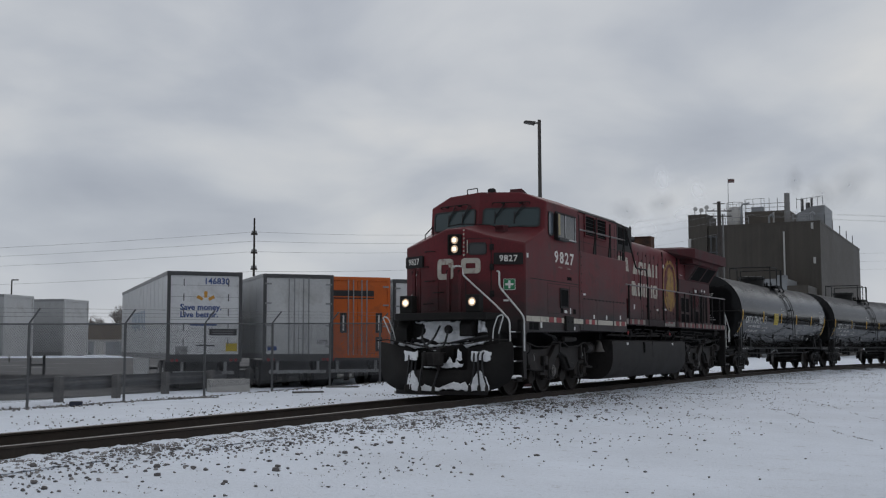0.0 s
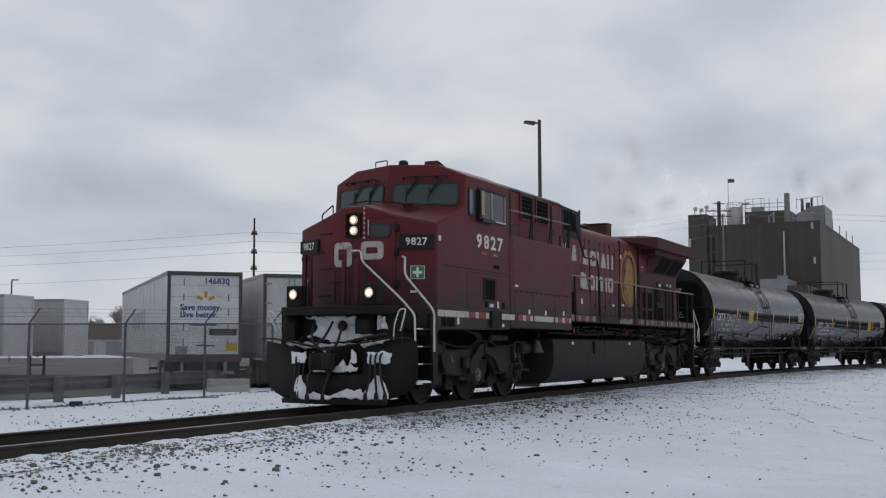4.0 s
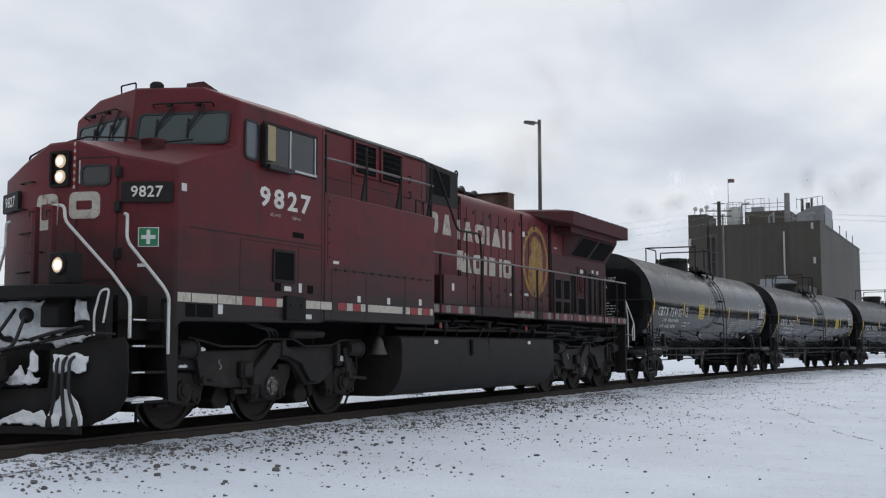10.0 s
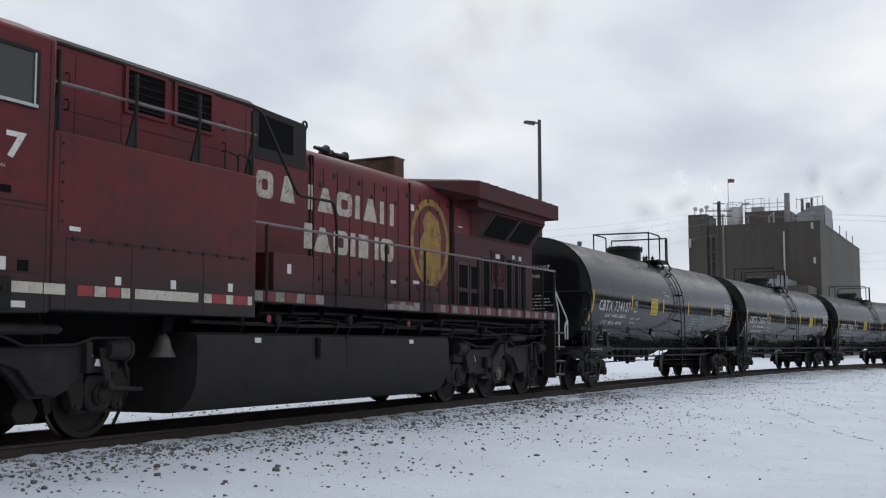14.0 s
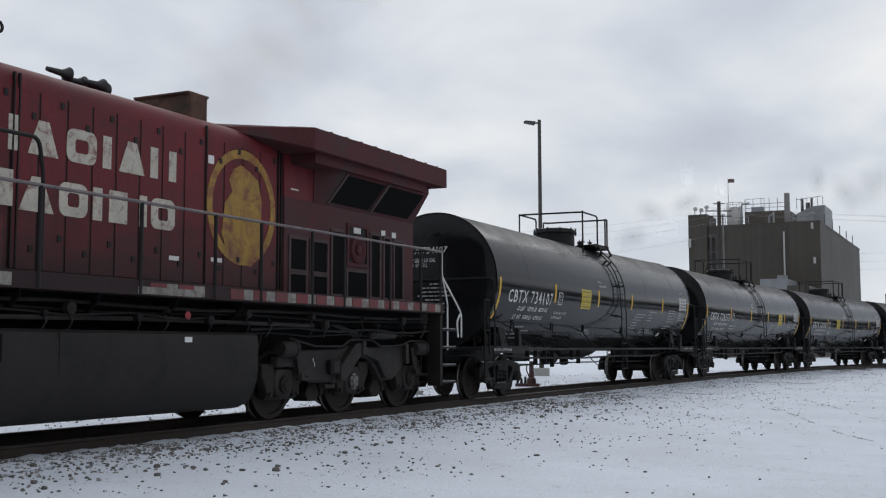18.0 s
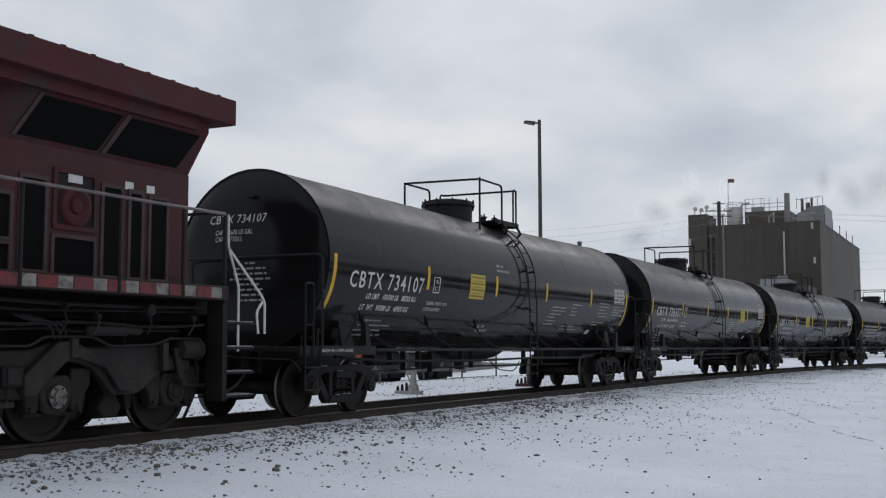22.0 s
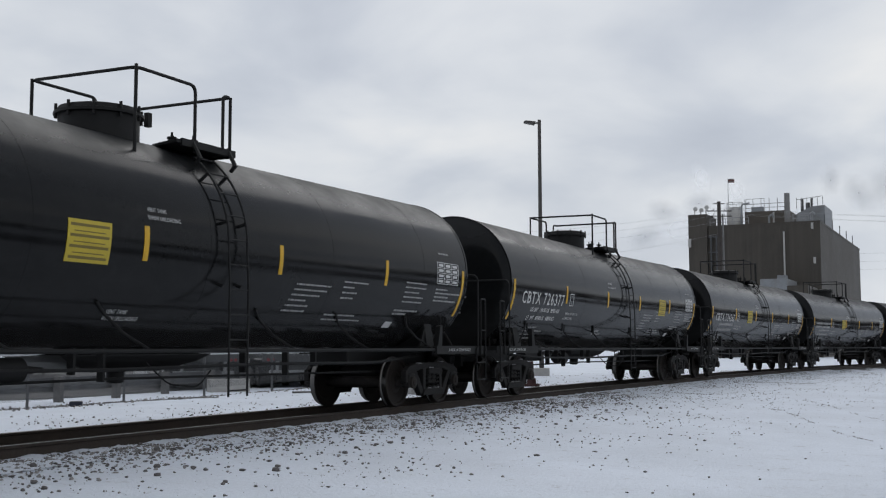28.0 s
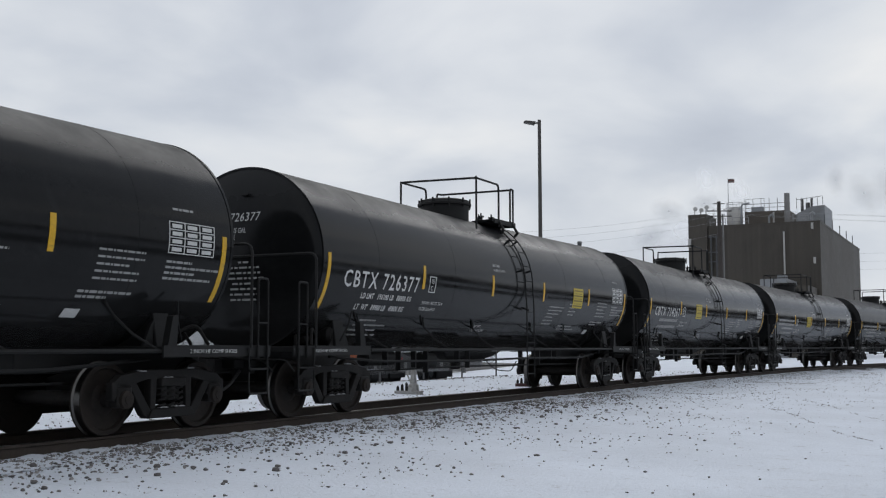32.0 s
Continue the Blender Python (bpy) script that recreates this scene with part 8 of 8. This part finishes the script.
        part("vertical_brace", box(mesh(), *span(0.98, 1.08), -0.5, 0.5, 0.7, 1.06), CARBLACK, sill)
        for y in (-1.0, -0.7):
            drum = part("valve_body", lathe(mesh(), [(y - 0.13, 0.02), (y - 0.13, 0.10), (y - 0.08, 0.14), (y + 0.08, 0.14), (y + 0.13, 0.09), (y + 0.13, 0.02)], "y", (X(2.05 + 0.3 * (y < -0.8)), 0, 1.30), 14), CARTRUCK, deck)
            part("valve_pipe", tube(mesh(), bend([(X(2.05), y, 1.30), (X(1.75), y - 0.1, 1.42), (X(1.6), y - 0.2, 1.14)], 0.1), 0.025, 6), CARTRUCK, drum)
        part("angle_handle", tube(mesh(), [(X(2.3), -1.30, 1.2), (X(2.45), -1.36, 1.46), (X(2.50), -1.40, 1.70)], 0.016, 6), CARBLACK, deck)
    for cx in (2.5, 16.7):
        build_car_truck(car, cx, WHEEL)
        for d in (-0.889, 0.889):
            build_wheelset(car, cx + d, 0.457)
    return car


cars = [build_car()]
cars += [copy_thing(cars[0], Matrix()) for k in range(5)]


HEAD_LEFT = 0.80


def put_on_tank(u0, z0, wide=1.0):
    return lambda x, y: on_tank(u0 + x * wide, z0 + y, 0.007)


def bars(parent, u, z, rows, h=0.032, gap=0.075, slant=0.0):
    """Lines of stencil too fine to read, as plain bars broken into words."""
    bm = mesh()
    for i, w in enumerate(rows):
        x = 0.0
        j = 0
        while x < w:
            step = 0.03 + 0.09 * ((i * 5 + j * 3 + int(u * 7)) % 5) / 4
            z0 = z - i * gap
            curved(bm, u + x + slant * i, u + min(x + step, w) + slant * i, z0, z0 + (h if h > 0.05 else h * 0.72), 0.005, 1)
            x += step + 0.022
            j += 1
    return tagged(part("stencil", bm, STENCIL_FINE, parent), "lines of small white stencil", kind="stuff")


def letter_car(car, k):
    tank = next(o for o in car.children if o.name.startswith("tank"))
    number = ("734107", "726377", "734267", "", "", "")[k]
    second = k == 1
    for a in (1.66, 4.93, 8.08, 11.0, 14.2, 17.28):
        low = 1.72 if a in (1.66, 17.28) else 2.17
        part("yellow_tape", curved(mesh(), a - 0.045, a + 0.045, low, 2.60, 0.006, 8), YELLOW_TAPE, tank, "yellow reflective tape")
    if number:
        word = lettering("CBTX " + number, 0.385, 1.22, bold=0.004)
        wide = 2.62 / max(p[0] for p in word[0])
        put_here = put_on_tank(2.14, 2.10, wide)
        part("reporting_mark", write(mesh(), word, put_here), STENCIL, tank, "white stencilled car mark")
        head = lettering("CBTX " + number, 0.20, 1.05, shear=0.2)
        wide = 1.18 / max(p[0] for p in head[0])
        part("stencil", write(mesh(), head, lambda x, y: on_head(HEAD_LEFT - x * wide, 3.14 + y)), STENCIL, tank)
    else:
        bars(tank, 2.14, 2.10, [2.6], 0.27)
        bm = mesh()
        bm.faces.new([bm.verts.new(on_head(y, z)) for y, z in ((HEAD_LEFT, 3.2), (HEAD_LEFT - 1.2, 3.2), (HEAD_LEFT - 1.2, 3.33), (HEAD_LEFT, 3.33))])
        part("stencil", bm, STENCIL, tank)
    for i, s in enumerate((("LD LMT   195700 LB   88750 KG", "LT  WT   90300 LB   40950 KG") if not second else ("LD LMT   196100 LB   88900 KG", "LT  WT   89900 LB   40800 KG"))):
        if k < 2:
            part("stencil", write(mesh(), lettering(s, 0.125, 1.12, bold=0.004), put_on_tank(2.80 - i * 0.07, 1.93 - i * 0.185, 0.93)), STENCIL, tank)
        else:
            bars(tank, 2.78, 1.93 - i * 0.2, [1.9], 0.08)
    for i, s in enumerate(("CAPY 25670 US GAL", "CAPY 97150 L")):
        word = lettering(s, 0.12, shear=0.2)
        wide = (0.76, 0.56)[i] / max(p[0] for p in word[0])
        part("stencil", write(mesh(), word, lambda x, y: on_head(0.66 - x * wide, 2.95 - i * 0.11 + y)), STENCIL, tank)
    for i, w in enumerate((0.20, 0.62, 0.66, 0.80, 0.42, 0.50, 0.52, 0.50)):
        bm = mesh()
        x, j = 0.0, 0
        while x < w:
            step = min(0.06 + 0.05 * ((i + j * 2) % 3), w - x)
            y, z = w / 2 - 0.06 - x, 2.455 - i * 0.086
            bm.faces.new([bm.verts.new(on_head(*p)) for p in ((y, z), (y - step, z), (y - step, z + 0.03), (y, z + 0.03))])
            x, j = x + step + 0.03, j + 1
        tagged(part("stencil", bm, STENCIL_FINE, tank), "line of small white stencil", kind="stuff")
    bm = mesh()
    for u0, u1, z0, z1 in ((5.16, 5.18, 2.12, 2.42), (5.40, 5.42, 2.12, 2.42), (5.16, 5.42, 2.12, 2.138), (5.16, 5.42, 2.402, 2.42)):
        curved(bm, u0, u1, z0, z1, 0.005, 2)
    for t_, z in (("C", 2.16), ("05", 2.29)):
        write(bm, lettering(t_, 0.12), put_on_tank(5.225, z))
    part("stencil_box", bm, STENCIL, tank)
    for i, s in enumerate(("THERMAL PROTECTION", "SYSTEM EQUIPPED")):
        part("stencil", write(mesh(), lettering(s, 0.085), put_on_tank(5.0 - i * 0.02, 1.90 - i * 0.11, 0.95)), STENCIL, tank)
    bars(tank, 3.10, 1.56, [0.60, 1.08, 0.92, 1.12], 0.034, 0.082, -0.05)
    for i, s in enumerate(("VENT TANK", "WHEN UNLOADING")):
        part("stencil", write(mesh(), lettering(s, 0.075), put_on_tank(8.10, 2.79 - i * 0.10, 0.9)), STENCIL, tank)
        part("stencil", write(mesh(), lettering(s, 0.075), put_on_tank(7.75, 1.52 - i * 0.08, 0.9)), STENCIL, tank)
    bars(tank, 11.5, 2.05, [0.98, 0.92, 0.78, 0.48, 0.62, 0.62], 0.034, 0.080, -0.03)
    bars(tank, 12.85, 2.15, [0.78, 0.34, 0.46, 0.40], 0.034, 0.085, 0.0)
    bars(tank, 12.6, 1.62, [0.95, 1.2], 0.032, 0.075)
    bars(tank, 14.95, 2.25, [0.8, 0.8, 0.55, 0.75, 0.75], 0.034, 0.085)
    bars(tank, 14.8, 1.75, [0.9, 0.5], 0.04, 0.06)
    bars(tank, 16.15, 2.18, [0.5, 1.1, 0.6, 0.95], 0.04, 0.07)
    bars(tank, 16.25, 2.86, [0.4], 0.04)
    part("stencil", curved(mesh(), 14.75, 15.0, 1.46, 1.56, 0.005, 2), STENCIL, tank)
    bm = mesh()
    for i in range(5):
        z = 2.30 + i * 0.10
        curved(bm, 16.15, 17.05, z, z + 0.012, 0.005, 1)
    for i in range(4):
        u = 16.15 + i * 0.30
        curved(bm, u, u + 0.014, 2.30, 2.71, 0.005, 3)
    for i in range(4):
        for j in range(3):
            curved(bm, 16.21 + j * 0.30, 16.40 + j * 0.30, 2.33 + i * 0.10, 2.38 + i * 0.10, 0.005, 1)
    part("test_table", bm, STENCIL, tank, "white stencilled inspection table")
    u = 13.02 if second else (6.76 if k != 3 else 7.2)
    sign = part("placard", curved(mesh(), u, u + 0.70, 2.08, 2.57, 0.008, 6), YELLOW_SIGN, tank, "yellow emergency placard with lines of print")
    bm = mesh()
    for i, w in enumerate((0.6, 0.5, 0.62, 0.5, 0.62, 0.5, 0.62)):
        curved(bm, u + (0.70 - w) / 2, u + (0.70 + w) / 2, 2.12 + i * 0.062, 2.132 + i * 0.062 + (0.020 if i % 2 == 0 else 0), 0.011, 1)
    part("print", bm, PLACARD_INK, sign)


for k, c in enumerate(cars):
    letter_car(c, k)


# ---- ballast: loose stones on the snow beside the rails ----
GOLD = (1 + 5 ** 0.5) / 2
ICO = [Vector(p).normalized() for p in ((-1, GOLD, 0), (1, GOLD, 0), (-1, -GOLD, 0), (1, -GOLD, 0), (0, -1, GOLD), (0, 1, GOLD), (0, -1, -GOLD), (0, 1, -GOLD), (GOLD, 0, -1), (GOLD, 0, 1), (-GOLD, 0, -1), (-GOLD, 0, 1))]
PEB_FACES = [(0, 11, 5), (0, 5, 1), (0, 1, 7), (0, 7, 10), (0, 10, 11), (1, 5, 9), (5, 11, 4), (11, 10, 2), (10, 7, 6), (7, 1, 8), (3, 9, 4), (3, 4, 2), (3, 2, 6), (3, 6, 8), (3, 8, 9), (4, 9, 5), (2, 4, 11), (6, 2, 10), (8, 6, 7), (9, 8, 1)]


def pebble(rnd, r):
    """An angular broken stone."""
    a, b, c = rnd.uniform(0.8, 1.3), rnd.uniform(0.6, 1.0), rnd.uniform(0.45, 0.8)
    return [(p.x * r * a * rnd.uniform(0.75, 1.2), p.y * r * b * rnd.uniform(0.75, 1.2), p.z * r * c * rnd.uniform(0.7, 1.2)) for p in ICO]


def build_ballast():
    rnd = random.Random(11)
    shapes = []
    for k in range(8):
        me = bpy.data.meshes.new("stone")
        me.from_pydata(pebble(rnd, 1.0), [], PEB_FACES)
        me.materials.append(BALLAST)
        shapes.append(me)
    made = 0
    while made < 260:
        s, q = rnd.uniform(2, 22), 0.95 + abs(rnd.gauss(0, 1.0)) * 1.8
        if q > 6:
            continue
        x, y, h = line(s, q)
        ob = new("stone", rnd.choice(shapes))
        r = 0.020 + 0.042 * rnd.random() ** 2.5
        ob.parent = ground
        ob.matrix_basis = Matrix.Translation((x, y, height(x, y) + r * 0.25)) @ Matrix.Rotation(rnd.uniform(0, 6.28), 4, "Z") @ Matrix.Diagonal((r, r, r, 1))
        made += 1

    def scatter(name, label, n, place, size, mat, seed, sink=0.05):
        rnd = random.Random(seed)
        pts, faces = [], []
        while n:
            x, y, ok = place(rnd)
            if not ok:
                continue
            n -= 1
            r = size(rnd)
            z = height(x, y) + r * sink + 0.012
            turn = rnd.uniform(0, 6.28)
            c, d = math.cos(turn), math.sin(turn)
            base = len(pts)
            for a, b, e in pebble(rnd, r):
                pts.append((x + a * c - b * d, y + a * d + b * c, z + e))
            faces += [tuple(base + i for i in f) for f in PEB_FACES]
        me = bpy.data.meshes.new(name)
        me.from_pydata(pts, [], faces)
        me.materials.append(mat)
        return tagged(new(name, me), label, "gravel", kind="stuff")

    def shoulder(rnd):
        s, q = rnd.uniform(-2, 75) if rnd.random() < 0.4 else rnd.uniform(0, 26), 0.84 + abs(rnd.gauss(0, 0.60))
        x, y, h = line(s, q)
        return x, y, noise.noise((x * 0.9, y * 0.9, 2)) > -0.35 - rnd.random() * 0.4

    def wide(rnd):
        s, q = rnd.uniform(-2, 60), 1.0 + abs(rnd.gauss(0, 3.6))
        x, y, h = line(s, q)
        return x, y, noise.noise((x * 0.5, y * 0.5, 8)) > rnd.uniform(-0.5, 0.5)

    def behind(rnd):
        s, q = rnd.uniform(0, 60), -0.95 - abs(rnd.gauss(0, 2.2))
        x, y, h = line(s, q)
        return x, y, noise.noise((x * 0.6, y * 0.6, 5)) > rnd.uniform(-0.4, 0.5)

    def fence_foot(rnd):
        k, off = rnd.uniform(-6, 24), rnd.gauss(0.1, 0.8)
        x, y = -9.69 + 0.489 * k - 0.872 * off, 26.1 + 0.872 * k + 0.489 * off
        return x, y, noise.noise((x * 0.8, y * 0.8, 6)) > rnd.uniform(-0.5, 0.3)

    def trail(rnd):
        k = rnd.choice((0, 0, 1))
        a, b = (((7.76, 27.4), (7.3, 18.2)), ((9.95, 31.0), (9.5, 23.0)))[k]
        t = rnd.random()
        x, y = a[0] + (b[0] - a[0]) * t, a[1] + (b[1] - a[1]) * t
        return x + 0.09 * math.sin(t * 7) + rnd.gauss(0, 0.035), y, noise.noise((x * 3, y * 1.5, 4)) > -0.15

    scatter("fence_gravel", "dark stones and weed stubble at the foot of the fence", 3800, fence_foot, lambda r: 0.010 + 0.035 * r.random() ** 2, BALLAST_JOINED, 25)
    scatter("wheel_trail_gravel", "fine stones showing through an old wheel trail in the snow", 330, trail, lambda r: 0.004 + 0.009 * r.random() ** 2, BALLAST_JOINED, 24)
    scatter("ballast_gravel", "grey crushed stone ballast dusted with snow", 13500, shoulder, lambda r: 0.007 + 0.025 * r.random() ** 2.3, BALLAST_JOINED, 21, -0.2)
    scatter("scattered_gravel", "small dark stones scattered over the snow", 6500, wide, lambda r: 0.005 + 0.022 * r.random() ** 3.0, BALLAST_JOINED, 22, -0.2)
    scatter("far_side_gravel", "small dark stones in the snow behind the rails", 4500, behind, lambda r: 0.007 + 0.024 * r.random() ** 2, BALLAST_JOINED, 23)


BED = material("oily_stone_bed", (0.015, 0.013, 0.012), 0.9, var=0.4, scale=3.0, grain=22, bump=0.8, depth=0.03)


def build_ties():
    rnd = random.Random(4)
    me = bpy.data.meshes.new("tie")
    bm = mesh()
    box(bm, -1.3, 1.3, -0.115, 0.115, -0.16, 0.0)
    bm.to_mesh(me)
    bm.free()
    me.materials.append(TIE)
    pl = bpy.data.meshes.new("tie_plate")
    bm = mesh()
    box(bm, -0.18, 0.18, -0.09, 0.09, 0.0, 0.02)
    for e in (-0.13, 0.13):
        for f in (-0.05, 0.05):
            box(bm, e - 0.015, e + 0.015, f - 0.015, f + 0.015, 0.02, 0.045)
    bm.to_mesh(pl)
    bm.free()
    pl.materials.append(RUST_RAIL)
    s = -6.0
    while s < 60:
        x, y, h = line(s)
        ob = new("tie", me)
        ob.parent = track
        ob.matrix_basis = Matrix.Translation((x, y, -0.205 + rnd.uniform(-0.01, 0.006))) @ Matrix.Rotation(-h + rnd.uniform(-0.02, 0.02), 4, "Z")
        for side in (0.755, -0.755):
            p = new("tie_plate", pl)
            p.parent = ob
            p.matrix_basis = Matrix.Translation((side, 0, 0.003))
        s += 0.55


build_ballast()
build_ties()


def build_bed():
    """Dark stone bed between and just outside the rails."""
    bm = mesh()
    rows = []
    for i in range(230):
        q0 = -6 + i * 0.5
        row = []
        for b in (-0.98, -0.84, -0.4, 0.0, 0.4, 0.76, 0.82):
            x, y, h = line(q0, b + 0.05 * noise.noise((q0 * 1.7, b * 5, 1)) * (abs(b) > 0.8))
            row.append(bm.verts.new((x, y, -0.192 + 0.012 * noise.noise((x * 3, y * 3, 4)))))
        rows.append(row)
    for a, b in zip(rows, rows[1:]):
        for i in range(6):
            bm.faces.new((a[i], a[i + 1], b[i + 1], b[i]))
    return tagged(part("ballast_bed", bm, BED), "dark oily stone bed between the rails", "ballast", kind="structure")


build_bed()


def build_bank():
    """The ragged lip of snow and stones heaped on the foot of the near rail."""
    bm = mesh()
    rows = []
    q0 = -4.0
    while q0 < 60:
        rag = 0.035 * noise.noise((q0 * 2.3, 0, 7)) + 0.03 * noise.noise((q0 * 7.0, 0, 3))
        row = []
        for k, b in enumerate((0.795, 0.83, 0.87, 0.93, 1.02, 1.15, 1.32, 1.55)):
            x, y, h = line(q0, b + rag * (1 - k / 8))
            z = -0.168 + (0.0, 0.030, 0.042, 0.040, 0.030, 0.016, 0.0, -0.03)[k] + 0.4 * rag * (k < 5)
            row.append(bm.verts.new((x, y, z + 0.022 * noise.noise((x * 5, y * 5, 9)) + 0.012 * noise.noise((x * 14, y * 14, 2)))))
        rows.append(row)
        q0 += 0.07 if q0 < 26 else 0.3
    for a, b in zip(rows, rows[1:]):
        for i in range(7):
            bm.faces.new((a[i], a[i + 1], b[i + 1], b[i]))
    return tagged(part("snow_bank", bm, SNOW), "ragged low bank of snow against the near rail", "snow bank", kind="structure")


build_bank()


# ---- what moves ----
def motions():
    steps = [0.5 * i for i in range(65)]
    fine = [0.4 * i for i in range(81)]
    for k, vehicle in enumerate([loco] + cars):
        walk(vehicle, [(t, stand(t, k)) for t in steps])
        for axle in [o for o in vehicle.children if o.name.startswith("wheelset")]:
            r = 0.457 if k else 0.533
            seat = Matrix.Translation(axle.location)
            walk(axle, [(t, seat @ Matrix.Rotation((rolled(t) - rolled(0)) / r, 4, "Y")) for t in fine])
    for i, (leaves, sheet) in enumerate(puffs):
        turned = stand(leaves, 0).to_quaternion().to_matrix().to_4x4() @ Matrix.Rotation(-0.15 + 0.1 * math.sin(i), 4, "Z")
        side_drift, lift = 0.30 * math.sin(i * 2.4), 1.9 + 0.35 * math.sin(i * 1.3)

        def drift(t):
            ride = stand(min(t, leaves), 0)
            age = max(t - leaves, 0.0)
            aft = Vector((0.25 * age + side_drift * age, 0.15 * math.sin(i) * age, 0))
            out = min(age / 0.7, 1.0)
            spot = ride @ Vector((14.0 + 1.1 * out, 0, 3.1 + 1.9 * out))
            roll = Matrix.Rotation(radians(40) * math.sin(i * 1.9) * min(age / 2.5, 1.0), 4, "Y")
            return Matrix.Translation(spot + aft + Vector((0, 0, max(age - 0.7, 0.0) * lift))) @ turned @ roll
        times = sorted({0.0, 32.0, leaves} | {x for x in steps if x < leaves} | {min(leaves + 0.35 * k, 31.9) for k in range(1, 24)})
        walk(sheet, [(t, drift(t)) for t in times])
    walk(steam, [(t, pose(0.22 * t, 0, 0)) for t in (0.0, 16.0, 32.0)])
    walk(flatbed, [(t, pose(-72.4 + 1.46 * t, 205, LOT)) for t in (0.0, 8.0, 16.0, 24.0, 32.0)])


motions()
